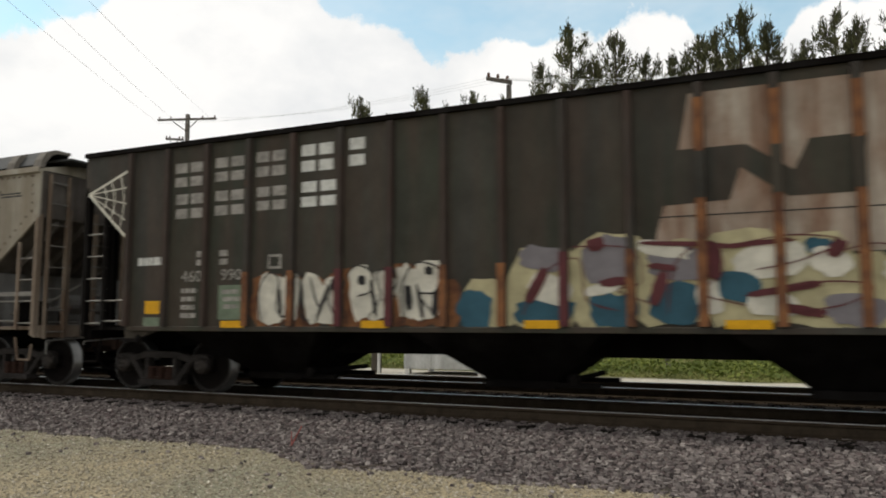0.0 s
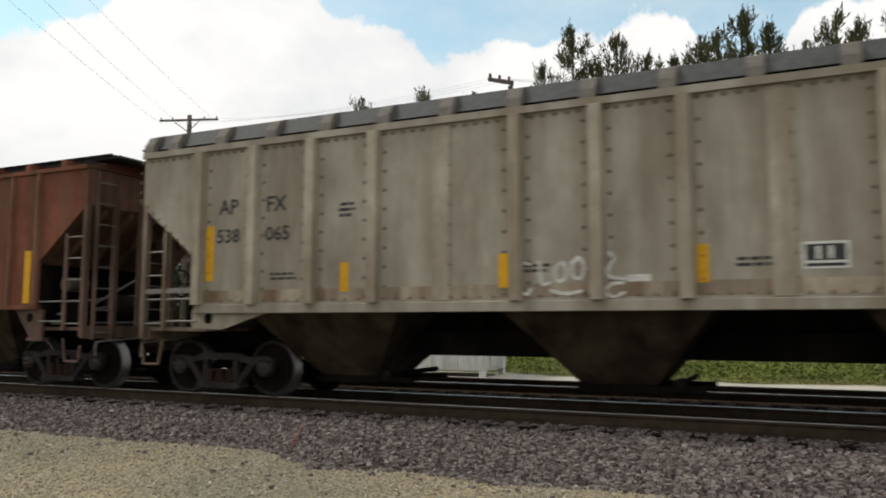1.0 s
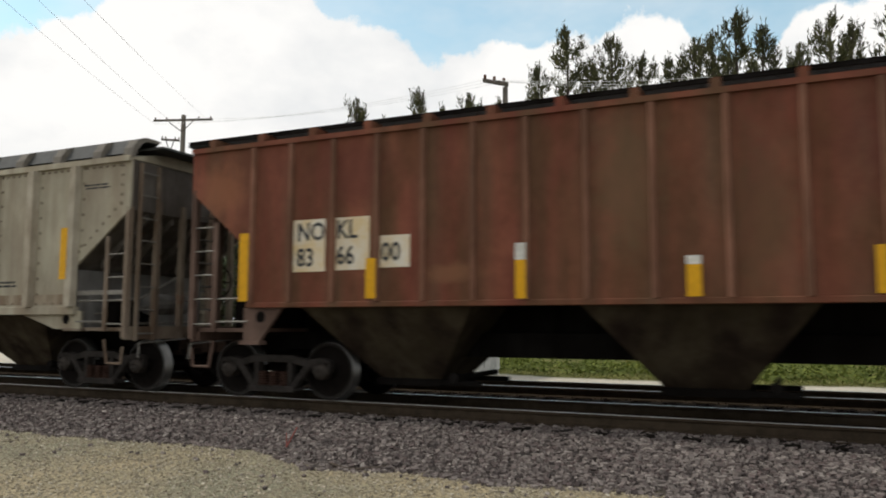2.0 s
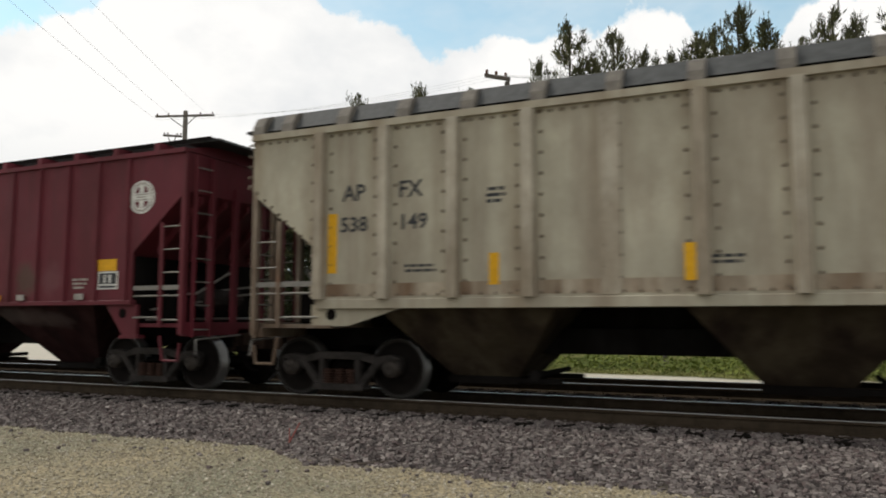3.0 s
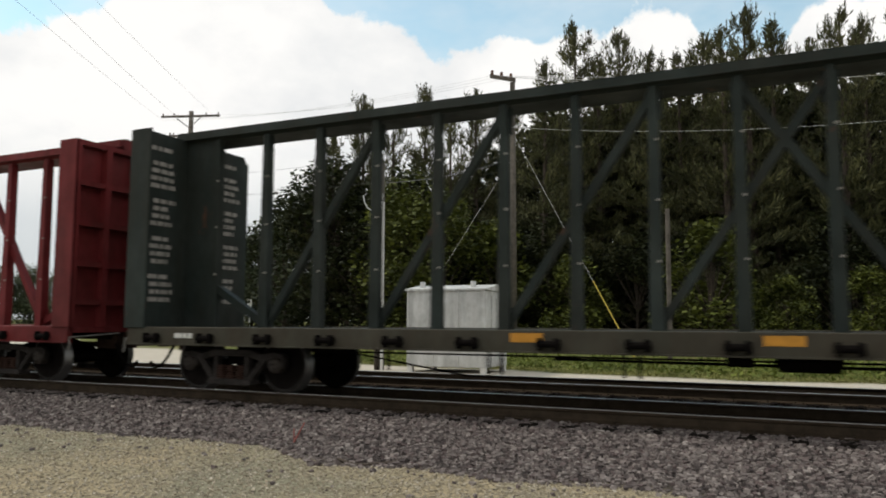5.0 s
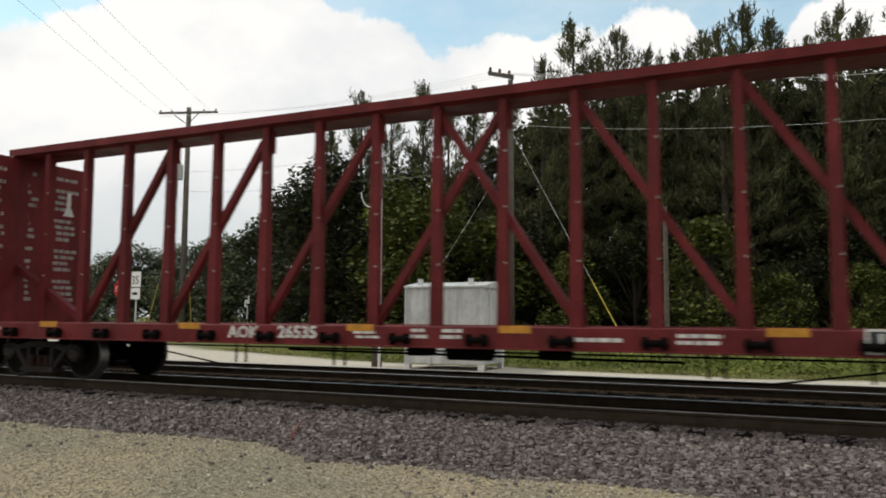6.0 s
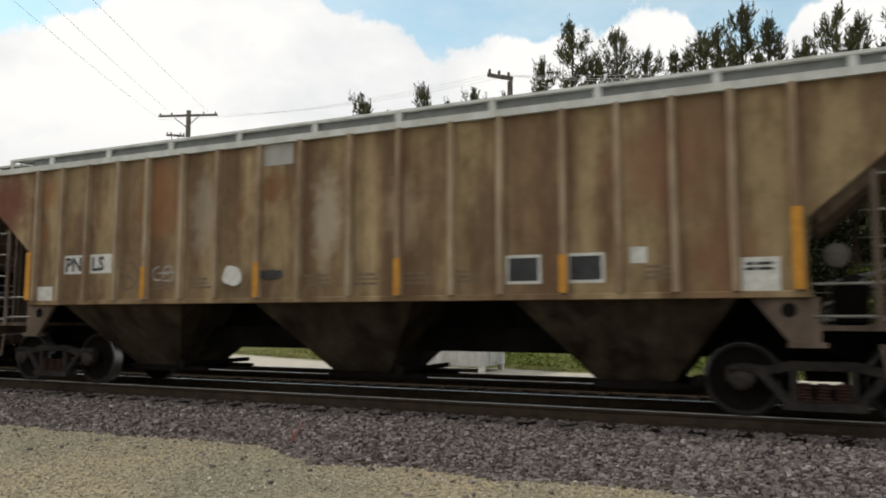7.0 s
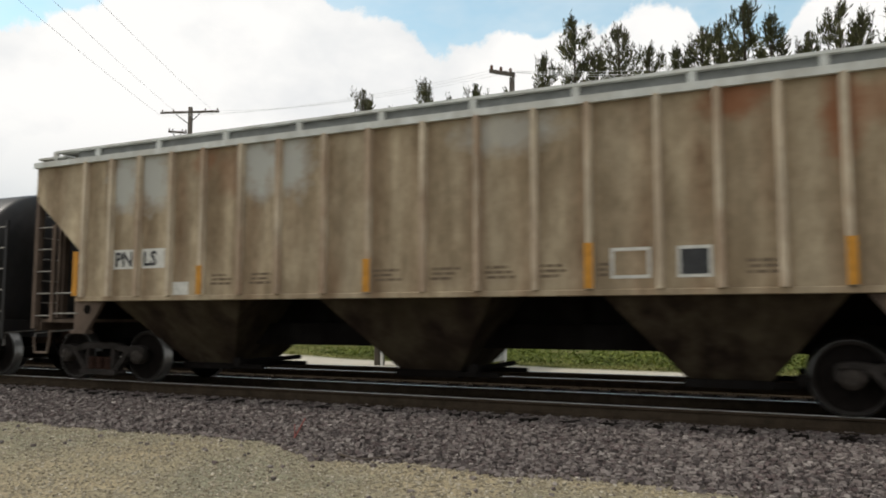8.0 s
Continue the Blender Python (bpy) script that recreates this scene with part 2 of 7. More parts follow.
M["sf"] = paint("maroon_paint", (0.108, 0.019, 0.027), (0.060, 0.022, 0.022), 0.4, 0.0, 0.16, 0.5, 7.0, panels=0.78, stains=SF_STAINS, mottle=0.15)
# darker maroon copy for the bays: the underside's shade put in, plus stains
M["sf_dark"] = paint("shaded_maroon_underbody", (0.024, 0.009, 0.009), (0.010, 0.006, 0.006), 0.7, 0.0, 0.3, 0.7, 8.0, spec=0.03,
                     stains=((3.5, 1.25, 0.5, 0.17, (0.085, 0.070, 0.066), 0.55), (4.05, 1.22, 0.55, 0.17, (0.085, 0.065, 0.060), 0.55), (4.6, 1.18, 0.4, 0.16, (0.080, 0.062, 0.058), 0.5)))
M["pn"] = paint("rust_stained_tan_paint", (0.33, 0.250, 0.138), (0.125, 0.078, 0.045), 0.95, 0.35, 0.25, 0.65, 11.0, (0.17, 0.080, 0.036), (0.15, 0.092, 0.052), panels=0.76, ribs=(0.745, 0.54, (0.105, 0.060, 0.034)),
                stains=PN_STAINS, mottle=0.8)
M["pn2"] = paint("streaked_beige_paint", (0.425, 0.350, 0.240), (0.20, 0.152, 0.098), 0.85, 0.0, 0.2, 0.65, 23.0, (0.20, 0.09, 0.04), (0.275, 0.228, 0.160), panels=0.76, ribs=(0.745, 0.54, (0.16, 0.095, 0.055)),
                 stains=PN2_STAINS, mottle=0.85)
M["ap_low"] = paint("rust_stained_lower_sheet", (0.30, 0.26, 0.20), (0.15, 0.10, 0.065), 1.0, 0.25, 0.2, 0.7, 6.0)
# rib tones paler than their weathered sheets: caught highlights put into the colour
M["pn_rib"] = paint("worn_highlit_tan_rib", (0.31, 0.245, 0.165), (0.16, 0.10, 0.06), 0.9, 0.2, 0.2, 0.65, 12.0, (0.18, 0.08, 0.04))
M["pn2_rib"] = paint("pale_beige_rib", (0.43, 0.37, 0.28), (0.22, 0.14, 0.09), 0.8, 0.15, 0.2, 0.65, 33.0, (0.18, 0.08, 0.04))
M["ap_rib"] = paint("worn_highlit_grey_rib", (0.345, 0.315, 0.255), (0.21, 0.172, 0.125), 0.8, 0.0, 0.15, 0.6, 14.0)
M["pn_rail"] = paint("pale_grey_roof_paint", (0.50, 0.52, 0.50), (0.3, 0.28, 0.24), 0.4, 0.0, 0.1, 0.6, 4.0)
M["gf"] = paint("dark_green_centerbeam_paint", (0.018, 0.025, 0.022), (0.024, 0.024, 0.019), 0.5, 0.05, 0.25, 0.6, 9.0)
M["gf_sill"] = paint("grimy_olive_sill", (0.042, 0.040, 0.029), (0.045, 0.036, 0.026), 0.6, 0.1, 0.2, 0.7, 9.5)
M["rf"] = paint("bright_red_centerbeam_paint", (0.122, 0.015, 0.016), (0.070, 0.016, 0.015), 0.6, 0.05, 0.2, 0.55, 13.0)
# underbody: dirt, plus the shade below the cars put into both tones
M["hop"] = paint("dirty_shaded_underbody_olive", (0.052, 0.041, 0.025), (0.022, 0.015, 0.012), 0.95, 0.0, 0.3, 0.8, 15.0, spec=0.04)
M["hop_dark"] = paint("dirty_shaded_underbody_dark", (0.006, 0.005, 0.0045), (0.0045, 0.0035, 0.003), 0.7, 0.0, 0.3, 0.8, 16.0, spec=0.02)
M["tank"] = paint("black_tank_paint", (0.012, 0.012, 0.013), (0.03, 0.027, 0.023), 0.3, 0.0, 0.2, 0.35, 19.0)
# truck and brake steel near black: under-car shade put into the colour
M["steel_dark"] = simple("grimy_shaded_cast_steel", (0.006, 0.005, 0.0045), 0.8, 0.0, 0.5, 6, spec=0.03)
M["frame_steel"] = simple("dusty_cast_side_frame", (0.046, 0.041, 0.038), 0.8, 0.0, 0.6, 5, spec=0.03)
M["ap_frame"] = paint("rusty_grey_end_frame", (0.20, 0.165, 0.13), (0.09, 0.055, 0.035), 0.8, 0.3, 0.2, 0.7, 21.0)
# end sheets: grime, plus the shade under the slopes put into the tone
M["ap_end"] = paint("grimy_shaded_grey_end_sheet", (0.115, 0.105, 0.095), (0.05, 0.04, 0.033), 0.8, 0.1, 0.25, 0.7, 22.0)
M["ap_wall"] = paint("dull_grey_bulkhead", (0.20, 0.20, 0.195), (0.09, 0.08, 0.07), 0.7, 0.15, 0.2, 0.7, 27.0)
M["pn_end"] = paint("grimy_shaded_tan_end_sheet", (0.20, 0.155, 0.112), (0.085, 0.055, 0.040), 0.9, 0.1, 0.3, 0.7, 24.0)
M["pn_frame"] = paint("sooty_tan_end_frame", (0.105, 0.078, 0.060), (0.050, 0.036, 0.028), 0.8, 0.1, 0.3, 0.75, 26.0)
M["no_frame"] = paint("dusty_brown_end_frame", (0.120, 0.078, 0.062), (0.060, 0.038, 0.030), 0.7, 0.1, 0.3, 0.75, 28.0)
M["no_end"] = paint("sooty_shaded_brown_end_sheet", (0.135, 0.075, 0.052), (0.050, 0.034, 0.026), 0.8, 0.0, 0.3, 0.7, 25.0)
M["steel_rust"] = simple("rusty_steel", (0.034, 0.022, 0.017), 0.8, 0.0, 0.5, 7, spec=0.04)
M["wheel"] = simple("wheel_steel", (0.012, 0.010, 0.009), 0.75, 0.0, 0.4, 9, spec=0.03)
M["tread"] = simple("polished_wheel_tread", (0.20, 0.20, 0.195), 0.38, 1.0, 0.2, 12, bump_strength=0)
M["grate_pale"] = simple("dusty_grating", (0.085, 0.088, 0.088), 0.7, 0.1, 0.4, 7)
M["skirt_light"] = simple("light_grey_mesh_skirt", (0.21, 0.22, 0.215), 0.7, 0.1, 0.3, 7)
M["ap_bracket"] = simple("dusty_brown_grey_bracket", (0.165, 0.150, 0.130), 0.75, 0.0, 0.4, 6)
M["grate"] = simple("dark_grating", (0.045, 0.047, 0.047), 0.7, 0.2, 0.3, 9)
M["cylinder"] = simple("dusty_grey_cylinder", (0.11, 0.10, 0.088), 0.7, 0.0, 0.4, 6)
M["rung"] = simple("dull_grey_rung", (0.23, 0.22, 0.20), 0.6, 0.3, 0.4, 9)
M["yellow"] = simple("yellow_reflector_tape", (0.62, 0.33, 0.012), 0.45, 0.0, 0.2, 14, bump_strength=0.05)
M["white"] = simple("aged_white_paint", (0.62, 0.62, 0.58), 0.6, 0.0, 0.3, 11, bump_strength=0.05)
M["dull_white"] = simple("faded_white_paint", (0.33, 0.31, 0.28), 0.7, 0.0, 0.45, 9, bump_strength=0.05)
M["brown_text"] = simple("faded_brown_stencil", (0.17, 0.13, 0.09), 0.8, 0.0, 0.3, 9, bump_strength=0.05)
M["black_text"] = simple("faded_black_lettering", (0.05, 0.052, 0.055), 0.7, 0.0, 0.4, 9, bump_strength=0.05)


# ---- mesh helpers ----
def box(bm, x0, x1, y0, y1, z0, z1):
    v = [bm.verts.new((x, y, z)) for x in (x0, x1) for y in (y0, y1) for z in (z0, z1)]
    for a, b, c, d in ((0, 1, 3, 2), (4, 6, 7, 5), (0, 4, 5, 1), (2, 3, 7, 6), (0, 2, 6, 4), (1, 5, 7, 3)):
        bm.faces.new((v[a], v[b], v[c], v[d]))


def prism(bm, poly, a, b, axis="y"):
    """Extrudes a polygon in the xz plane along y, or one in the yz plane along x, or one in the xy plane along z."""
    put = {"y": lambda p, w: (p[0], w, p[1]), "x": lambda p, w: (w, p[0], p[1]), "z": lambda p, w: (p[0], p[1], w)}[axis]
    lo, hi = [bm.verts.new(put(p, a)) for p in poly], [bm.verts.new(put(p, b)) for p in poly]
    k = len(poly)
    bm.faces.new(lo)
    bm.faces.new(hi[::-1])
    for i in range(k):
        bm.faces.new((lo[i], hi[i], hi[(i + 1) % k], lo[(i + 1) % k]))


def bar(bm, p, q, r, n=6, r2=None):
    """A round bar from p to q."""
    p, q = Vector(p), Vector(q)
    r2 = r if r2 is None else r2
    d = (q - p).normalized()
    u = d.orthogonal().normalized()
    w = d.cross(u)
    rings = []
    for c, rad in ((p, r), (q, r2)):
        rings.append([bm.verts.new(c + rad * (math.cos(2 * math.pi * i / n) * u + math.sin(2 * math.pi * i / n) * w)) for i in range(n)])
    for i in range(n):
        bm.faces.new((rings[0][i], rings[0][(i + 1) % n], rings[1][(i + 1) % n], rings[1][i]))
    bm.faces.new(rings[0][::-1])
    bm.faces.new(rings[1])


def beam(bm, p, q, wide, deep):
    """A flat bar between two points of the xz plane at depth y; wide in the plane, deep along y."""
    (x0, y, z0), (x1, _, z1) = p, q
    d = Vector((x1 - x0, z1 - z0)).normalized() * wide / 2
    nx, nz = -d.y, d.x
    prism(bm, [(x0 + nx, z0 + nz), (x1 + nx, z1 + nz), (x1 - nx, z1 - nz), (x0 - nx, z0 - nz)], y - deep / 2, y + deep / 2)


def lathe(bm, profile, n=24, axis="y", centre=(0, 0, 0)):
    """Turns (along, radius) pairs about an axis."""
    rings = []
    for a, r in profile:
        ring = []
        for i in range(n):
            c, s = r * math.cos(2 * math.pi * i / n), r * math.sin(2 * math.pi * i / n)
            o = {"y": (c, a, s), "x": (a, c, s), "z": (c, s, a)}[axis]
            ring.append(bm.verts.new(Vector(centre) + Vector(o)))
        rings.append(ring)
    for r0, r1 in zip(rings, rings[1:]):
        for i in range(n):
            bm.faces.new((r0[i], r0[(i + 1) % n], r1[(i + 1) % n], r1[i]))
    bm.faces.new(rings[0][::-1])
    bm.faces.new(rings[-1])


def mesh_of(name, bm, material, smooth=False):
    bmesh.ops.recalc_face_normals(bm, faces=bm.faces)
    me = bpy.data.meshes.new(name)
    bm.to_mesh(me)
    bm.free()
    for mt in (material if isinstance(material, (list, tuple)) else (material,)):
        me.materials.append(mt)
    if smooth:
        me.shade_smooth()
    return me


def part(name, bm, material, parent=None, label="", smooth=False):
    ob = new(name, mesh_of(name, bm, material, smooth))
    ob.parent = parent
    if label:
        tagged(ob, label)
    return ob


def shared(name, me, parent, m=None, label=""):
    ob = new(name, me)
    ob.parent = parent
    if m is not None:
        ob.matrix_basis = m
    if label:
        tagged(ob, label)
    return ob


def bm_new():
    return bmesh.new()


def one_box(name, dims, material, parent=None, label="", bevel=0.0):
    bm = bm_new()
    box(bm, *dims)
    if bevel:
        bmesh.ops.bevel(bm, geom=bm.edges[:], offset=bevel, segments=1, affect="EDGES")
    return part(name, bm, material, parent, label)


def lettering(name, text, size, material, parent, x, y, z, label="", width=1.0, facing=0.0, bold=0.0):
    """Painted letters on an upright face that looks to -y, left end at x, foot at z."""
    cu = bpy.data.curves.new(name, "FONT")
    cu.body, cu.size, cu.extrude, cu.offset, cu.resolution_u = text, size, 0.0015, bold, 2
    tmp = bpy.data.objects.new(name, cu)
    me = bpy.data.meshes.new_from_object(tmp)
    bpy.data.objects.remove(tmp)
    me.transform(Matrix.Translation((x, y, z)) @ Matrix.Rotation(facing, 4, "Z") @ Matrix.Rotation(radians(90), 4, "X") @ Matrix.Diagonal((width, 1, 1, 1)))
    me.materials.clear()
    me.materials.append(material)
    ob = new(name, me)
    ob.parent = parent
    if label:
        tagged(ob, label)
    return ob

# ---- the ground: one sheet ----
YC = 11.03                      # middle of the train's track
YC2 = YC + 3.96                 # middle of the second track
GROUND, BED = -0.43, -0.20      # the yard, and the top of the ballast
SKEW = 0.0227                   # yard, lane, wood and wires lie 1.3 degrees skew to the line


def aslant(ob):
    """Turns a thing about the camera's spot by that skew."""
    ob.matrix_basis = pose(0, 0, 0, 0, 0, 1.3) @ ob.matrix_basis
    return ob


def ballast_edge(x):
    """Where the grey ballast gives way to the tan yard."""
    base = 8.22 if x < -6.4 else (7.6 if x > -5.0 else 8.22 - 0.62 * (x + 6.4) / 1.4)
    return base + SKEW * x + 0.22 * noise.noise((x * 0.9, 3.1, 0)) + 0.13 * noise.noise((x * 3.7, 1.1, 0))


def ground_height(x, y):
    e = ballast_edge(x)
    lo, hi = YC - 1.15, YC2 + 1.15
    if y < e:
        z = GROUND + 0.02 * noise.noise((x * 0.6, y * 0.6, 0))
    elif y < lo:
        z = GROUND + (BED - GROUND) * ((y - e) / (lo - e)) ** 0.8
    elif y < hi:
        z = BED - 0.03 * (1 if abs(y - (YC + YC2) / 2) < 0.8 else 0)
    elif y < hi + 2.6:
        z = BED + (-0.38 - BED) * (y - hi) / 2.6
    else:
        z = -0.38 + 0.05 * noise.noise((x * 0.15, y * 0.15, 0))
    return z


def ground_material():
    m, nt, n, l, p = nodes_of("yard_ballast_road_and_grass")
    tc, sep = n.new("ShaderNodeTexCoord"), n.new("ShaderNodeSeparateXYZ")
    l.new(tc.outputs["Object"], sep.inputs[0])
    big, mid, fine = noise_in(nt, 0.35, 5, 0.6), noise_in(nt, 2.5, 6, 0.7), noise_in(nt, 45, 5, 0.75)
    peb = n.new("ShaderNodeTexVoronoi")
    l.new(tc.outputs["Object"], peb.inputs["Vector"])
    peb.inputs["Scale"].default_value = 38
    tone = n.new("ShaderNodeSeparateColor")
    l.new(peb.outputs["Color"], tone.inputs[0])
    tan = blend(nt, rescale(nt, big, 0.42, 0.58), (0.235, 0.226, 0.165), (0.335, 0.285, 0.192))
    tan = blend(nt, rescale(nt, mid, 0.45, 0.75, 0, 0.6), tan, (0.21, 0.195, 0.15))
    tan = blend(nt, 0.55, tan, blend(nt, tone.outputs[0], (0.30, 0.29, 0.27), (1.5, 1.48, 1.4)), "MULTIPLY")
    # bed darker than its stones: shadow gaps between them put into the colour
    grey = blend(nt, rescale(nt, fine, 0.3, 0.7), (0.022, 0.019, 0.018), (0.068, 0.060, 0.058))
    # bed under the train: near black, with the train's shade put in
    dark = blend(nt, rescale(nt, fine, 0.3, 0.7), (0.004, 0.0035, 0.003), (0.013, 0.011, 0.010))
    road = blend(nt, rescale(nt, mid, 0.3, 0.7), (0.42, 0.385, 0.32), (0.54, 0.50, 0.42))
    grass = blend(nt, rescale(nt, mid, 0.3, 0.7), (0.065, 0.085, 0.026), (0.14, 0.15, 0.052))
    far = blend(nt, rescale(nt, big, 0.45, 0.6), grass, (0.17, 0.16, 0.07))

    def band(y0, soft, amount):
        w = n.new("ShaderNodeMath")
        w.operation = "MULTIPLY_ADD"
        l.new(big if soft > 0.5 else mid, w.inputs[0])
        w.inputs[1].default_value = amount
        l.new(sep.outputs[1], w.inputs[2])
        return rescale(nt, w.outputs[0], y0 + amount / 2 - soft / 2, y0 + amount / 2 + soft / 2)

    attr = n.new("ShaderNodeAttribute")
    attr.attribute_name = "ballast"
    col = blend(nt, attr.outputs["Fac"], tan, grey)
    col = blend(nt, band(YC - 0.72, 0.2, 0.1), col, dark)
    col = blend(nt, band(YC2 + 1.6, 0.4, 0.3), col, road)
    # the lane widens away from the train and grass starts behind it
    verge = n.new("ShaderNodeAttribute")
    verge.attribute_name = "grass"
    col = blend(nt, verge.outputs["Fac"], col, far)
    l.new(col, p.inputs["Base Color"])
    p.inputs["Roughness"].default_value = 0.95
    p.inputs["Specular IOR Level"].default_value = 0.04
    h = n.new("ShaderNodeMath")
    h.operation = "ADD"
    l.new(fine, h.inputs[0])
    l.new(peb.outputs["Distance"], h.inputs[1])
    bump(nt, p, h.outputs[0], 0.7, 0.03)
    return m


def grass_edge(x):
    if x < -60:
        return 44.6
    if x < -13:
        return 23.6 + SKEW * x + (-13 - x) * 0.42 + 0.8 * noise.noise((x * 0.3, 0, 0))
    return 22.2 + SKEW * x + max(0.0, min(1.4, (-4 - x) * 0.16)) + 0.5 * noise.noise((x * 0.4, 0, 0)) + 0.25 * noise.noise((x * 1.7, 4, 0))


def build_ground():
    xs = sorted({round(v, 3) for v in list(np.arange(-16, 8, 0.2)) + list(np.arange(-60, 40, 1.5)) + [-4500, -2000, -900, -400, -200, -120, -80, 60, 100, 200, 500, 1200, 4500]})
    ys = sorted({round(v, 3) for v in list(np.arange(2, 9.8, 0.15)) + list(np.arange(9.8, 30, 0.4)) + list(np.arange(30, 70, 2)) + [-4500, -1000, -200, -60, -20, -8, -2, 90, 140, 260, 600, 1500, 4500]})
    vs, fs, ba, gr = [], [], [], []
    for x in xs:
        for y in ys:
            vs.append((x, y, ground_height(x, y)))
            e = ballast_edge(x)
            ba.append(min(1, max(0, (y - e + 0.1) / 0.2)))
            g = grass_edge(x)
            gr.append(min(1, max(0, (y - g + 0.3) / 0.6)))
    k = len(ys)
    for i in range(len(xs) - 1):
        for j in range(k - 1):
            a = i * k + j
            fs.append((a, a + k, a + k + 1, a + 1))
    me = bpy.data.meshes.new("ground")
    me.from_pydata(vs, [], fs)
    for nm, vals in (("ballast", ba), ("grass", gr)):
        at = me.attributes.new(nm, "FLOAT", "POINT")
        at.data.foreach_set("value", vals)
    me.materials.append(ground_material())
    me.shade_smooth()
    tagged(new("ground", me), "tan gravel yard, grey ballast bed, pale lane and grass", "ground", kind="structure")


build_ground()


# ---- the two tracks ----
M["rail_side"] = simple("rusty_brown_rail", (0.056, 0.042, 0.029), 0.8, 0.0, 0.45, 5, spec=0.04)
M["rail_top"] = simple("worn_bright_rail_head", (0.66, 0.65, 0.64), 0.5, 1.0, 0.15, 9, bump_strength=0.05)
M["tie"] = simple("weathered_dark_tie", (0.014, 0.012, 0.010), 0.9, 0.0, 0.4, 6, spec=0.03)
RAIL_X0, RAIL_X1 = -240, 120


def rail(y, parent, near):
    bm = bm_new()
    prof = [(-0.075, -0.18), (0.075, -0.18), (0.075, -0.165), (0.012, -0.14), (0.009, -0.05), (0.036, -0.036), (0.036, -0.006), (0.028, -0.001),
            (-0.028, -0.001), (-0.036, -0.006), (-0.036, -0.036), (-0.009, -0.05), (-0.012, -0.14), (-0.075, -0.165)]
    prism(bm, [(y + a, z) for a, z in prof], RAIL_X0, RAIL_X1, "x")
    r = part("rail", bm, M["rail_side"], parent, "rust-brown steel rail")
    bm = bm_new()
    box(bm, RAIL_X0, RAIL_X1, y - 0.032, y + 0.032, -0.004, 0.0015)
    part("rail_head", bm, M["rail_top"], r, "rolled bright running surface")


def build_track(name, yc, label):
    t = tagged(new(name), label, "railway track", kind="structure")
    rail(yc - 0.755, t, True)
    rail(yc + 0.755, t, False)
    bm = bm_new()
    box(bm, -0.115, 0.115, -1.3, 1.3, -0.36, -0.175)
    bmesh.ops.bevel(bm, geom=bm.edges[:], offset=0.012, segments=1, affect="EDGES")
    me = mesh_of("tie", bm, M["tie"])
    bm = bm_new()
    for s in (-0.755, 0.755):
        box(bm, -0.1, 0.1, s - 0.19, s + 0.19, -0.178, -0.166)
        for dx in (-0.06, 0.06):
            for dy in (-0.095, 0.095):
                box(bm, dx - 0.014, dx + 0.014, s + dy - 0.012, s + dy + 0.012, -0.17, -0.145)
    plate = mesh_of("tie_plate", bm, M["rail_side"])
    for i in range(110):
        x = -46 + 0.54 * i
        tie = shared("tie", me, t, pose(x, yc + 0.02 * noise.noise((i, yc, 0)), 0, 0, 0, 0.6 * noise.noise((i * 1.7, 2, 0))))
        if -20 < x < 8:
            shared("tie_plate", plate, tie)
    return t


build_track("track_1", YC, "main line of rust-brown rails on dark ties")
build_track("track_2", YC2, "second line of rust-brown rails on dark ties")


# ---- the train ----
SPEED = 18.0
WHEEL_R = 0.457
moving_cars, moving_wheels = [], []


def wheelset_mesh():
    bm = bm_new()
    for s in (-1, 1):
        prof = [(0.80, 0.10), (0.815, 0.13), (0.80, 0.17), (0.772, 0.24), (0.768, 0.34), (0.785, 0.378), (0.822, 0.392), (0.826, WHEEL_R - 0.018), (0.818, WHEEL_R - 0.004), (0.69, WHEEL_R), (0.685, WHEEL_R + 0.024),
                (0.665, WHEEL_R + 0.024), (0.66, WHEEL_R - 0.06), (0.70, 0.36), (0.72, 0.17), (0.66, 0.14)]
        lathe(bm, [(s * a, r) for a, r in prof], 40)
    lathe(bm, [(-1.0, 0.08), (-0.7, 0.085), (0.7, 0.085), (1.0, 0.08)], 12)
    for f in bm.faces:
        c = f.calc_center_median()
        r = math.hypot(c.x, c.z)
        if r > WHEEL_R - 0.013 and 0.6 < abs(c.y) < 0.9:
            f.material_index = 1
        elif r > 0.385 and abs(c.y) > 0.8:
            f.material_index = 2
        f.smooth = True
    return mesh_of("wheelset", bm, (M["wheel"], M["tread"], M["rim"]))


M["rim"] = simple("dusty_wheel_rim", (0.026, 0.023, 0.021), 0.6, 0.1, 0.35, 9, spec=0.1)
M["bearing"] = simple("greasy_bearing_cap", (0.050, 0.042, 0.036), 0.6, 0.0, 0.5, 12, spec=0.15)
AXLE = 0.889
WHEELSET = wheelset_mesh()


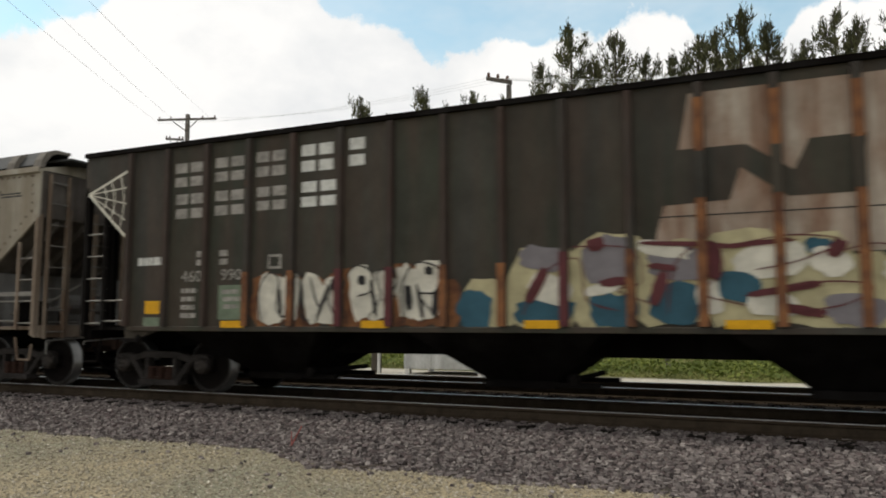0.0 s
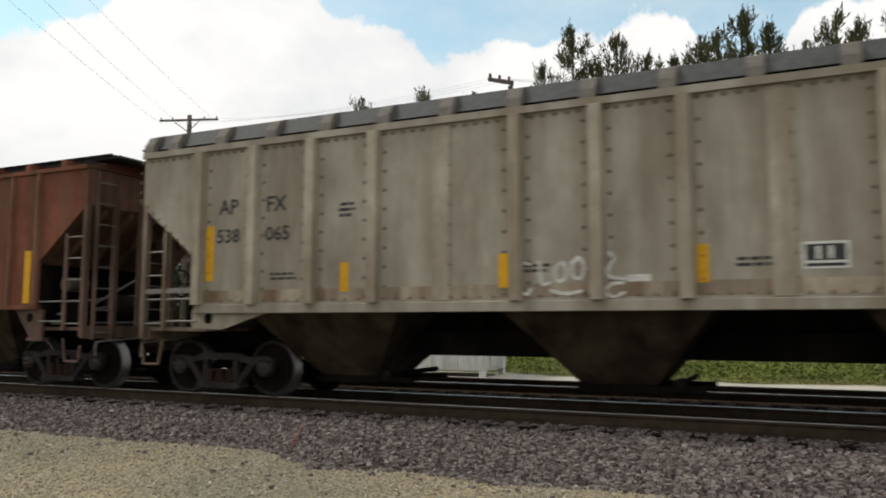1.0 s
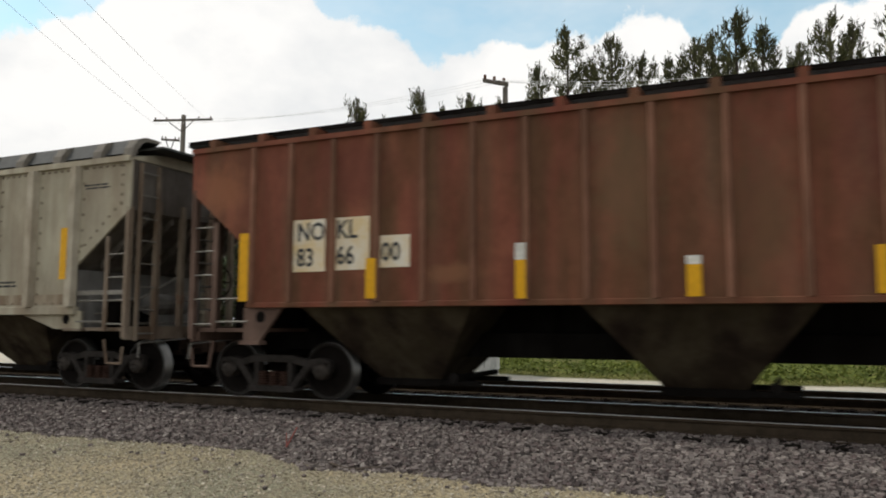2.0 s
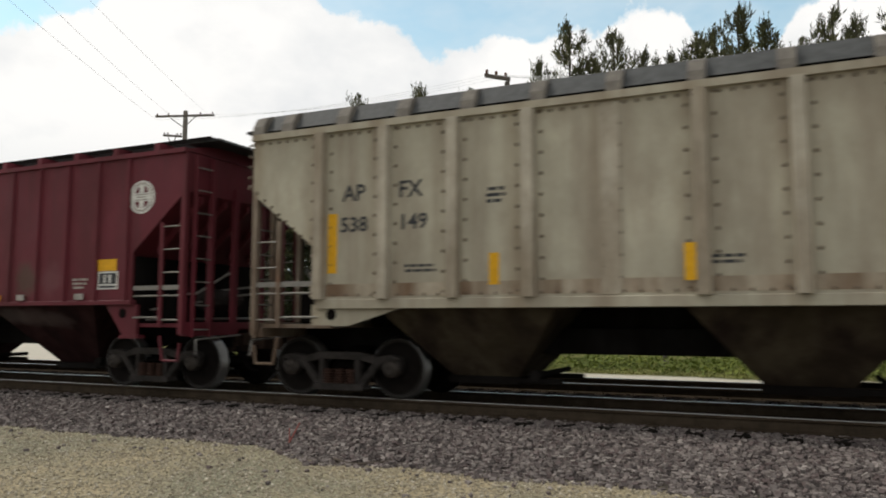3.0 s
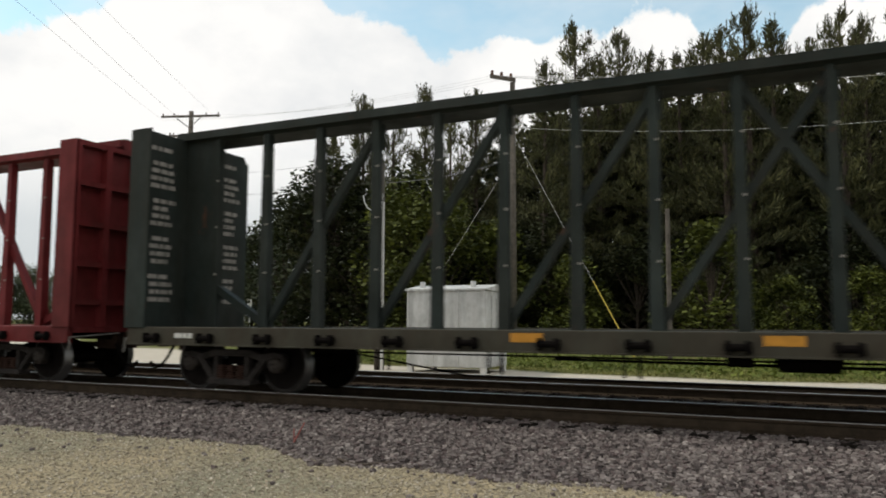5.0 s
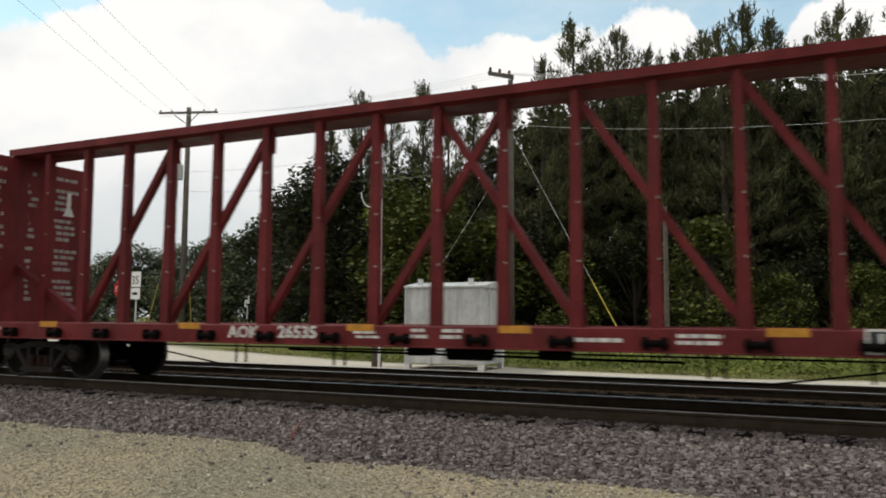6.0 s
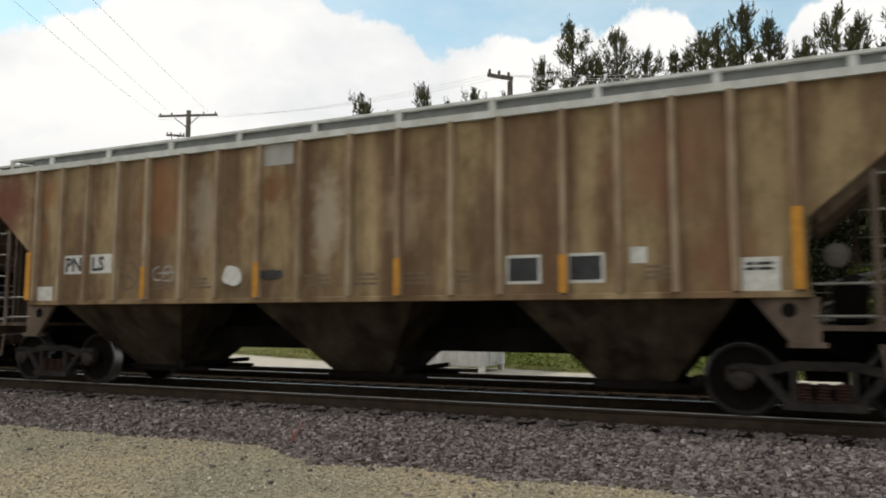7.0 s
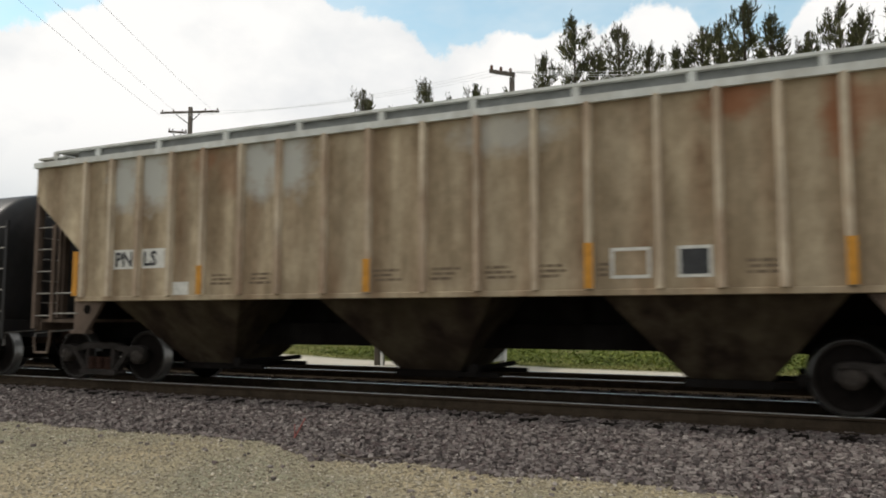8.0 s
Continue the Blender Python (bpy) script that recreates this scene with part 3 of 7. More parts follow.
def side_frame_mesh():
    """Cast frame: an arched top member, two windows, a spring seat and open jaws over the bearings."""
    bm = bm_new()
    top = [(-1.07, 0.585), (-1.02, 0.64), (-0.84, 0.665), (-0.62, 0.63), (-0.36, 0.70), (0.36, 0.70), (0.62, 0.63), (0.84, 0.665), (1.02, 0.64), (1.07, 0.585),
           (0.74, 0.555), (0.58, 0.525), (0.34, 0.585), (-0.34, 0.585), (-0.58, 0.525), (-0.74, 0.555)]
    prism(bm, top, -0.065, 0.065)
    for s in (-1, 1):
        beam(bm, (s * 0.70, 0, 0.60), (s * 0.37, 0, 0.20), 0.105, 0.14)
        beam(bm, (s * 0.315, 0, 0.62), (s * 0.315, 0, 0.20), 0.085, 0.15)
        prism(bm, [(s * 1.07, 0.60), (s * 1.00, 0.60), (s * 1.01, 0.43), (s * 1.055, 0.43)], -0.06, 0.06)
        prism(bm, [(s * 0.72, 0.60), (s * 0.80, 0.60), (s * 0.775, 0.43), (s * 0.735, 0.43)], -0.06, 0.06)
    prism(bm, [(-0.46, 0.15), (-0.38, 0.125), (0.38, 0.125), (0.46, 0.15), (0.42, 0.225), (-0.42, 0.225)], -0.12, 0.12)
    bmesh.ops.recalc_face_normals(bm, faces=bm.faces)
    bmesh.ops.bevel(bm, geom=[e for e in bm.edges if e.calc_length() > 0.1], offset=0.012, segments=1, affect="EDGES")
    return mesh_of("side_frame", bm, M["frame_steel"])


def bearing_mesh():
    """A roller bearing's end: cup, cap and three bolts."""
    bm = bm_new()
    lathe(bm, [(-0.10, 0.075), (-0.085, 0.10), (-0.06, 0.125), (0.08, 0.13)], 16)
    for k in range(3):
        a = radians(30 + 120 * k)
        lathe(bm, [(-0.125, 0.016), (-0.09, 0.018)], 6, "y", (0.05 * math.cos(a), 0, 0.05 * math.sin(a)))
    return mesh_of("bearing", bm, M["bearing"])


def spring_mesh():
    """One coil spring."""
    bm = bm_new()
    prof = []
    for k in range(6):
        prof += [(0.222 + k * 0.038, 0.06), (0.232 + k * 0.038, 0.085), (0.244 + k * 0.038, 0.085), (0.252 + k * 0.038, 0.06)]
    lathe(bm, prof, 10, "z")
    return mesh_of("coil_spring", bm, M["spring"])


M["spring"] = simple("rusty_coil_spring", (0.060, 0.034, 0.026), 0.8, 0.0, 0.5, 12, spec=0.05)
SIDE_FRAME, SPRINGS, BEARING = side_frame_mesh(), spring_mesh(), bearing_mesh()


def truck(car, x):
    bm = bm_new()
    prism(bm, [(-0.95, 0.46), (0.95, 0.46), (0.8, 0.60), (0.3, 0.78), (-0.3, 0.78), (-0.8, 0.60)], x - 0.2, x + 0.2, "x")
    for s in (-0.46, 0.46):         # brake beams with their shoes
        box(bm, x + s - 0.04, x + s + 0.04, -0.7, 0.7, 0.30, 0.38)
        for y in (-0.72, 0.72):
            box(bm, x + s * 0.9 - 0.05, x + s * 0.9 + 0.05, y - 0.05, y + 0.05, 0.24, 0.52)
    t = part("truck", bm, M["steel_dark"], car, "three-piece freight truck of grimy cast steel")
    for y in (-1.0, 1.0):
        shared("side_frame", SIDE_FRAME, t, pose(x, y, 0, 0, 0, 0 if y < 0 else 180))
        if y < 0:
            for dx in (-0.2, 0.0, 0.2):
                shared("coil_spring", SPRINGS, t, pose(x + dx, y - 0.04, 0))
            for dx in (-AXLE, AXLE):
                shared("bearing", BEARING, t, pose(x + dx, y, WHEEL_R))
    for dx in (-AXLE, AXLE):
        w = shared("wheelset", WHEELSET, t, pose(x + dx, 0, WHEEL_R))
        moving_wheels.append((w, x + dx))
    return t


def car_base(name, x0, label, category):
    car = tagged(new(name), label, category, "cars of the train")
    car.matrix_basis = pose(x0, YC, 0)
    moving_cars.append((car, x0))
    return car


def coupler(car, s, x_end):
    """Draft gear, knuckle, air hose and cut lever at one end."""
    bm = bm_new()
    box(bm, min(s * (x_end - 0.55), s * x_end), max(s * (x_end - 0.55), s * x_end), -0.25, 0.25, 0.62, 1.02)
    x1, x2 = s * x_end, s * (x_end + 0.52)
    box(bm, min(x1, x2), max(x1, x2), -0.10, 0.10, 0.74, 0.95)
    prism(bm, [(s * (x_end + 0.40), -0.2), (s * (x_end + 0.56), -0.24), (s * (x_end + 0.66), -0.05), (s * (x_end + 0.60), 0.14), (s * (x_end + 0.38), 0.2)], 0.68, 1.0, "z")
    part("coupler", bm, M["steel_rust"], car, "rusty knuckle coupler")
    bm = bm_new()
    pts = [(x_end + 0.05, 0.72), (x_end + 0.18, 0.52), (x_end + 0.34, 0.34), (x_end + 0.52, 0.30), (x_end + 0.62, 0.40)]
    for a, b in zip(pts, pts[1:]):
        bar(bm, (s * a[0], -0.32, a[1]), (s * b[0], -0.32, b[1]), 0.028, 7)
    part("air_hose", bm, M["steel_dark"], car, "black rubber brake hose")
    bm = bm_new()
    bar(bm, (s * (x_end + 0.10), -1.4, 0.86), (s * (x_end + 0.10), -0.3, 0.92), 0.014)
    bar(bm, (s * (x_end + 0.10), -1.4, 0.86), (s * (x_end + 0.12), -1.42, 0.62), 0.014)
    part("cut_lever", bm, M["rung"], car)


def ladder(car, x0, x1, y, z0, z1, material, step=0.40, along="x", name="ladder"):
    """Two stiles with rungs; along x on a side, along y on an end."""
    bm = bm_new()
    put = (lambda a, z: (a, y, z)) if along == "x" else (lambda a, z: (y, a, z))
    for a in (x0, x1):
        p, q = put(a, z0), put(a, z1)
        box(bm, p[0] - 0.035, p[0] + 0.035, p[1] - 0.02, p[1] + 0.02, z0, z1)
    ld = part(name, bm, material, car)
    z = z0 + 0.12
    while z < z1:
        bm = bm_new()
        bar(bm, put(x0, z), put(x1, z), 0.014, 6)
        part("rung", bm, M["rung"], ld)
        z += step
    return ld


def sheet_polygon(h):
    L, xc = h["len"] / 2, h["cut_x"]
    return [(-L, h["top"]), (L, h["top"]), (L, h["cut_top"]), (xc, h["cut_low"]), (xc, h["sill"]), (-xc, h["sill"]), (-xc, h["cut_low"]), (-L, h["cut_top"])]


def roof_of(car, h):
    L, top, mt = h["len"] / 2, h["top"], M[h["paint"]]
    bm = bm_new()
    prof = [(-1.62, top), (-1.62, top + 0.03), (-1.1, top + 0.16), (-0.4, top + 0.24), (0.4, top + 0.24), (1.1, top + 0.16), (1.62, top + 0.03), (1.62, top)]
    prism(bm, prof, -L, L, "x")
    part("roof", bm, M.get(h.get("roof_paint", ""), mt), car)
    for i in range(10):
        x = -L + 0.9 + i * (2 * L - 1.8) / 9
        one_box("hatch_cover", (x - 0.55, x + 0.55, -0.32, 0.32, top + 0.24, top + 0.36), M["grate"], car)
    style = h["roof"]
    if style == "brackets":       # curved brackets that carry a grating along the eave
        n = h["brackets"]
        for y in (-1, 1):
            ew = one_box("eave_walk", (-L + 0.05, L - 0.05, *sorted((y * 0.98, y * 1.30)), top + 0.36, top + 0.40), M["grate"], car, "dark grating walkway along the eave")
            bm = bm_new()
            prism(bm, [(y * 1.50, top + 0.135), (y * 1.52, top + 0.135), (y * 1.34, top + 0.42), (y * 1.32, top + 0.42)], -L + 0.05, L - 0.05, "x")
            part("grating_skirt", bm, M["grate_pale"], ew)
            # near-black backing added to draw the shadow slot below the eave walk
            one_box("hatch_curb", (-L + 0.1, L - 0.1, *sorted((y * 0.96, y * 1.0)), top + 0.1, top + 0.37), M["hop_dark"], car, "near-black backing added as the shadow under the walkway")
            one_box("eave_angle", (-L, L, *sorted((y * 1.60, y * 1.66)), top - 0.04, top + 0.06), mt, car)
            for i in range(n):
                x = max(-L + 0.08, min(L - 0.08, -8.1 + i))
                bm = bm_new()
                prism(bm, [(y * 1.63, top + 0.05), (y * 1.60, top + 0.20), (y * 1.50, top + 0.36), (y * 1.32, top + 0.43), (y * 1.0, top + 0.43), (y * 1.0, top + 0.38), (y * 1.30, top + 0.36), (y * 1.42, top + 0.29), (y * 1.51, top + 0.16), (y * 1.53, top + 0.05)], x - 0.10, x + 0.10, "x")
                part("walkway_bracket", bm, M["ap_bracket"], car)
    elif style == "rail":         # pale eave rail with posts
        rm = M["pn_rail"]
        for y in (-1, 1):
            one_box("eave_rail", (-L - 0.02, L + 0.02, *sorted((y * 1.58, y * 1.67)), top - 0.05, top + 0.05), rm, car, "pale grey eave rail")
            bm = bm_new()
            box(bm, -L + 0.1, L - 0.1, *sorted((y * 1.20, y * 1.30)), top + 0.30, top + 0.34)
            box(bm, -L + 0.1, L - 0.1, *sorted((y * 0.72, y * 1.20)), top + 0.29, top + 0.33)
            rw = part("running_board", bm, rm, car, "pale grey running board")
            bm = bm_new()
            prism(bm, [(y * 1.22, top + 0.13), (y * 1.24, top + 0.13), (y * 1.21, top + 0.31), (y * 1.19, top + 0.31)], -L + 0.6, L - 0.1, "x")
            part("grating_skirt", bm, M["skirt_light"], rw)
            for x in [-L + 0.05] + [-6.41 + 1.485 * i for i in range(10)] + [L - 0.05]:
                bm = bm_new()
                box(bm, x - 0.05, x + 0.05, *sorted((y * 1.24, y * 1.29)), top + 0.12, top + 0.34)
                part("post", bm, rm, rw)
    elif style == "plain":        # bare dark eave angle
        for y in (-1, 1):
            one_box("eave_angle", (-L, L, *sorted((y * 1.57, y * 1.66)), top - 0.02, top + 0.06), M["hop_dark"], car)
    else:                         # low dark running board on short posts
        for y in (-1, 1):
            one_box("eave_angle", (-L, L, *sorted((y * 1.58, y * 1.65)), top - 0.03, top + 0.05), mt, car)
            bm = bm_new()
            for k in range(6):
                box(bm, -L - 0.3, L + 0.3, *sorted((y * (0.95 + 0.08 * k), y * (0.972 + 0.08 * k))), top + 0.22, top + 0.26)
            for k in range(70):
                x = -L - 0.3 + k * (2 * L + 0.6) / 69
                box(bm, x - 0.01, x + 0.01, *sorted((y * 0.96, y * 1.36)), top + 0.225, top + 0.25)
            rw = part("running_board", bm, M["grate"], car, "dark open grating running board")
            bm = bm_new()
            box(bm, -L - 0.3, L + 0.3, *sorted((y * 1.38, y * 1.40)), top + 0.195, top + 0.265)
            part("edge", bm, M["hop_dark"], rw)
            for i in range(16):
                x = -7.36 + 0.96 * i
                bm = bm_new()
                box(bm, x - 0.06, x + 0.06, *sorted((y * 1.25, y * 1.58)), top + 0.03, top + 0.20)
                part("post", bm, mt, rw)
    for s in (-1, 1) if style != "plain" else ():             # cross walk at each end
        one_box("cross_walk", (*sorted((s * (L - 0.3), s * (L + 0.40))), -1.3, 1.3, top + 0.20, top + 0.24), M["pn_rail"] if style == "rail" else M["grate"], car)


def hopper(name, x0, h, label):
    car = car_base(name, x0, label, "hopper car")
    L, top, sill, xc, mt = h["len"] / 2, h["top"], h["sill"], h["cut_x"], M[h["paint"]]
    # inner body: the slope sheets run down under the ends
    run = (h["cut_top"] - h["cut_low"]) / (L - xc)
    x_low = L - (h["cut_top"] - sill) / run
    bm = bm_new()
    prism(bm, [(-L + 0.02, top - 0.01), (L - 0.02, top - 0.01), (L - 0.02, h["cut_top"]), (x_low, sill), (-x_low, sill), (-L + 0.02, h["cut_top"])], -1.55, 1.55)
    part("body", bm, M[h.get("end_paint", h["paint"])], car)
    for y in (-1, 1):
        bm = bm_new()
        prism(bm, sheet_polygon(h), *sorted((y * 1.555, y * 1.6)))
        part("side_sheet", bm, mt, car)
        one_box("side_sill", (-xc - 0.02, xc + 0.02, *sorted((y * 1.505, y * 1.64)), sill - (0.11 if h.get("shallow") else 0.05), sill + 0.03), M[h.get("sill_paint", h["paint"])], car, bevel=0.008)
        w, d = h["rib"]
        for i, x in enumerate(h["ribs"]):
            lo = sill + 0.03
            bm = bm_new()
            x_a, x_b = x - w / 2, x + w / 2
            prism(bm, [(x_a, y * 1.598), (x_b, y * 1.598), (x_b - 0.02, y * (1.6 + d)), (x_a + 0.02, y * (1.6 + d))], lo, top - 0.04, "z")
            part("rib", bm, M[h.get("rib_paint", h["paint"])], car)
    roof_of(car, h)
    # hoppers and outlet gates
    for bx in h["bays"]:
        bm = bm_new()
        t, b, zt, zb = h["bay"], 0.50, sill - 0.04, 0.36
        quad = lambda q, yy, z: [bm.verts.new((bx + sx * q, sy * yy, z)) for sx, sy in ((-1, -1), (1, -1), (1, 1), (-1, 1))]
        a, c = quad(t, 1.52, zt), quad(b, 0.56, zb)
        for i in range(4):
            bm.faces.new((a[i], a[(i + 1) % 4], c[(i + 1) % 4], c[i]))
        bm.faces.new(a[::-1])
        bm.faces.new(c)
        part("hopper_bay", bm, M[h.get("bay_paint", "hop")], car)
        bm = bm_new()
        box(bm, bx - 0.54, bx + 0.54, -0.66, 0.66, 0.27, 0.37)
        for y in (-0.6, 0.6):       # runners on which the gate slides out
            box(bm, bx + 0.5, bx + 1.15, y - 0.05, y + 0.05, 0.29, 0.36)
        bar(bm, (bx + 0.85, -0.85, 0.42), (bx + 0.85, 0.85, 0.42), 0.04, 8)
        bar(bm, (bx + 0.85, -0.92, 0.42), (bx + 0.85, -0.82, 0.42), 0.08, 8)
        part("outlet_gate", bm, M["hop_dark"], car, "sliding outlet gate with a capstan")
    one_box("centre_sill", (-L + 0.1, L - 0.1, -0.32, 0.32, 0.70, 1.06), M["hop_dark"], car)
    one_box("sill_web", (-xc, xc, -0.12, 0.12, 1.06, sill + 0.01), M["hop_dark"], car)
    # ends
    for s in (-1, 1):
        e = s * L
        one_box("end_sill", (*sorted((s * (L - 0.15), s * (L + 0.02))), -1.5, 1.5, 0.92, 1.14), M[h.get("end_frame", h["paint"])], car)
        one_box("end_platform", (*sorted((s * (xc - 0.1), s * (L - 0.1))), -1.5, 1.5, 1.06, 1.12), M[h.get("end_frame", h["paint"])], car)
        fm = M[h.get("end_frame", h["paint"])]
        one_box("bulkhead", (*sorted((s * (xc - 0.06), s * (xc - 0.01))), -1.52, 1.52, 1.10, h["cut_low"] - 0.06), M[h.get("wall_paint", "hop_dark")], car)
        for y in (-1, 1):
            one_box("corner_post", (*sorted((s * (L - 0.09), s * (L + 0.0))), *sorted((y * 1.50, y * 1.60)), 0.95, h["cut_top"] + 0.05), fm, car)
            ladder(car, *sorted((s * (L - 0.05), s * (L - 0.5))), y * 1.575, 1.06, h["cut_low"] + 0.25 if h.get("short_ladder") else h["cut_low"] + 0.5, fm)
            bm = bm_new()
            st = [(s * (L - 0.50), 0.92), (s * (L - 0.42), 0.52), (s * (L - 0.10), 0.52), (s * (L - 0.06), 0.80)]
            for (xa, za), (xb, zb) in zip(st, st[1:]):
                bar(bm, (xa, y * 1.57, za), (xb, y * 1.57, zb), 0.022, 6)
            part("stirrup_step", bm, fm, car)
            # bolster web: a tapered plate under the sheet's end, with a round hole
            bm = bm_new()
            pts = [(xc - 0.62, sill - 0.045), (xc + 0.10, sill - 0.045), (xc + 0.10, 0.90), (xc - 0.22, 0.93)] if not h.get("shallow") else [(xc - 1.55, sill - 0.045), (xc + 0.12, sill - 0.045), (xc + 0.12, 1.09), (xc - 0.5, 1.09)]
            prism(bm, [(s * px, pz) for px, pz in pts], *sorted((y * 1.50, y * 1.565)))
            plate = part("bolster_plate", bm, M[h.get("bolster", h.get("sill_paint", h["paint"]))], car)
            bm = bm_new()
            lathe(bm, [(y * 1.56, 0.085), (y * 1.568, 0.085)], 16, "y", (s * (xc - 0.22), 0, sill - 0.19))
            part("hole", bm, M["hop_dark"], plate)
            one_box("jacking_pad", (*sorted((s * (xc - 0.24), s * (xc + 0.16))), *sorted((y * 1.44, y * 1.60)), *((1.06, 1.10) if h.get("shallow") else (0.87, 0.93))), fm, plate)
            for z in (1.22, 1.58):  # grab irons between the sheet's end and the corner
                bm = bm_new()
                bar(bm, (s * (xc + 0.03), y * 1.57, z), (s * (L - 0.5), y * 1.57, z), 0.016, 6)
                part("grab_iron", bm, M["rung"], car)
            if h["paint"] in ("ap", "ap2", "sf"):
                one_box("grab_rail", (*sorted((s * (xc + 0.02), s * (L - 0.05))), *sorted((y * 1.56, y * 1.58)), 1.68, 1.76), M["rung"], car)
        for y in (-0.95, -0.35, 0.4, 1.0):
            one_box("end_post", (*sorted((s * (L - 0.06), s * (L + 0.03))), y - 0.05, y + 0.05, 1.1, h["cut_top"] + 0.2), fm, car)
        ladder(car, -1.42, -1.02, s * (L + 0.05), 0.9, top - 0.05, fm, 0.4, "y", "end_ladder")
        # the slope sheet's stiffeners and the air brake gear on the platform
        bm = bm_new()
        lathe(bm, [(-0.55, 0.05), (-0.5, 0.2), (0.35, 0.2), (0.4, 0.05)], 14, "y", (s * (xc + 0.5), 0.1, 1.55))
        part("air_tank", bm, M[h.get("wall_paint", "frame_steel")], car)
        bm = bm_new() if h["paint"] in ("no", "pn", "pn2") else None
        if bm:                      # brake cylinder whose pale end shows under the slope sheet
            lathe(bm, [(-1.30, 0.05), (-1.27, 0.14), (-0.85, 0.14), (-0.80, 0.07)], 16, "y", (s * (xc + 0.30), 0, 1.92))
            part("brake_cylinder", bm, M["cylinder"], car, "dusty grey brake cylinder")
        for z0, z1, y0, y1 in ((1.25, 2.05, -1.1, -0.3), (1.35, 1.75, -1.3, 0.9), (1.6, 1.9, -0.9, 1.2), (1.18, 1.22, -1.4, 1.4)):
            bm = bm_new()           # pipes and rods that cross under the slope sheet
            bar(bm, (s * (xc + 0.15), y0, z0), (s * (L - 0.12), y1, z1), 0.022, 6)
            part("brake_rod", bm, M["rung"], car)
        for y in (-1.15, -0.55, 0.05, 0.65, 1.2):      # stiffeners under the slope sheet
            bm = bm_new()
            xa, za, xb, zb = L - 0.06, h["cut_top"] - 0.02, xc + 0.1, h["cut_top"] - 0.02 - run * (L - 0.16 - xc)
            prism(bm, [(s * xa, za), (s * xb, zb), (s * (xb + 0.05), zb - 0.14), (s * xa, za - 0.14)], y - 0.03, y + 0.03)
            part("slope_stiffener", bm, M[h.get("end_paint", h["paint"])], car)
        one_box("brake_valve", (*sorted((s * (xc + 0.25), s * (xc + 0.6))), -1.2, -0.8, 1.12, 1.6), M["steel_dark"], car, bevel=0.03)
        coupler(car, s, L + 0.02)
        truck(car, s * h["truck"] + h["offset"] + 0.05)
    bm = bm_new()
    for k in range(16):
        a, b = 2 * math.pi * k / 16, 2 * math.pi * (k + 1) / 16
        bar(bm, (L + 0.16, 0.55 + 0.28 * math.cos(a), 2.0 + 0.28 * math.sin(a)), (L + 0.16, 0.55 + 0.28 * math.cos(b), 2.0 + 0.28 * math.sin(b)), 0.018, 5)
    for k in range(3):
        a = math.pi * k / 3
        bar(bm, (L + 0.14, 0.55 - 0.28 * math.cos(a), 2.0 - 0.28 * math.sin(a)), (L + 0.14, 0.55 + 0.28 * math.cos(a), 2.0 + 0.28 * math.sin(a)), 0.012, 5)
    part("brake_wheel", bm, M["steel_rust"], car, "spoked hand brake wheel")
    todo = [o for o in car.children if not o.name.startswith("truck")]
    while todo:         # the body's middle lies a little ahead of the car's zero
        o = todo.pop()
        todo += list(o.children)
        o.data.transform(Matrix.Translation((h["offset"], 0, 0)))
    return car


def spaced(a, b, n):
    return [a + (b - a) * i / (n - 1) for i in range(n)]


RIBS_18 = [s * v for s in (-1, 1) for v in (0.43, 1.26, 2.05, 2.8, 3.55, 4.28, 5.02, 5.77, 6.48)]
RIBS_PN = [-6.25, -5.61, -4.96, -4.24, -3.56, -2.79, -2.06, -1.23, -0.47, 0.41, 1.22, 2.03, 2.74, 3.60, 4.30, 4.97, 5.64, 6.30]
BASE = dict(offset=0.13, bay=1.38, len=15.45, top=4.08, sill=1.48, cut_x=6.6, cut_top=3.38, cut_low=2.35, truck=6.50, bays=(-4.25, 0.0, 4.25), rib=(0.10, 0.05), roof="board")
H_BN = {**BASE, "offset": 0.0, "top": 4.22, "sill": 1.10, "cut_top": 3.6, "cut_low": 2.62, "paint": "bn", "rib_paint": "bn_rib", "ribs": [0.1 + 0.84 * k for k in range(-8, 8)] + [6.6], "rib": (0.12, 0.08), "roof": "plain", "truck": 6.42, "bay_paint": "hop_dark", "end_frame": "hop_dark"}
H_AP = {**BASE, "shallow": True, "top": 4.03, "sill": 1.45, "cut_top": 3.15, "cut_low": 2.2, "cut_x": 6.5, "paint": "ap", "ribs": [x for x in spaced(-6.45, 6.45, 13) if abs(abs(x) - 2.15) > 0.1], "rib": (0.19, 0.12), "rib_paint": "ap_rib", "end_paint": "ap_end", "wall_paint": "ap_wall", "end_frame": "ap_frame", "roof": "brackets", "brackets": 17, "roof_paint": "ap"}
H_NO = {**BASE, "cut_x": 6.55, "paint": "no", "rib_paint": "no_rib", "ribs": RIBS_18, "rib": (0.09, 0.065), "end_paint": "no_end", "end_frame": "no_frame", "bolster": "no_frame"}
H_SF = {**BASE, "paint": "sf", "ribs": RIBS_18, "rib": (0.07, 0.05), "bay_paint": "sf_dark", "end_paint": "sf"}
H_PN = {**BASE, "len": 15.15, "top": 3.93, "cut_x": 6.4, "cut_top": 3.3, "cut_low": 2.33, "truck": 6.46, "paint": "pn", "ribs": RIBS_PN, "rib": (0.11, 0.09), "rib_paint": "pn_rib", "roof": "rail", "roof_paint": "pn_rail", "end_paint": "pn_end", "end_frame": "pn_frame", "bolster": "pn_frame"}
car_bn = hopper("hopper_car", -3.62, H_BN, "dark green-black hopper car with graffiti and faded white lettering")
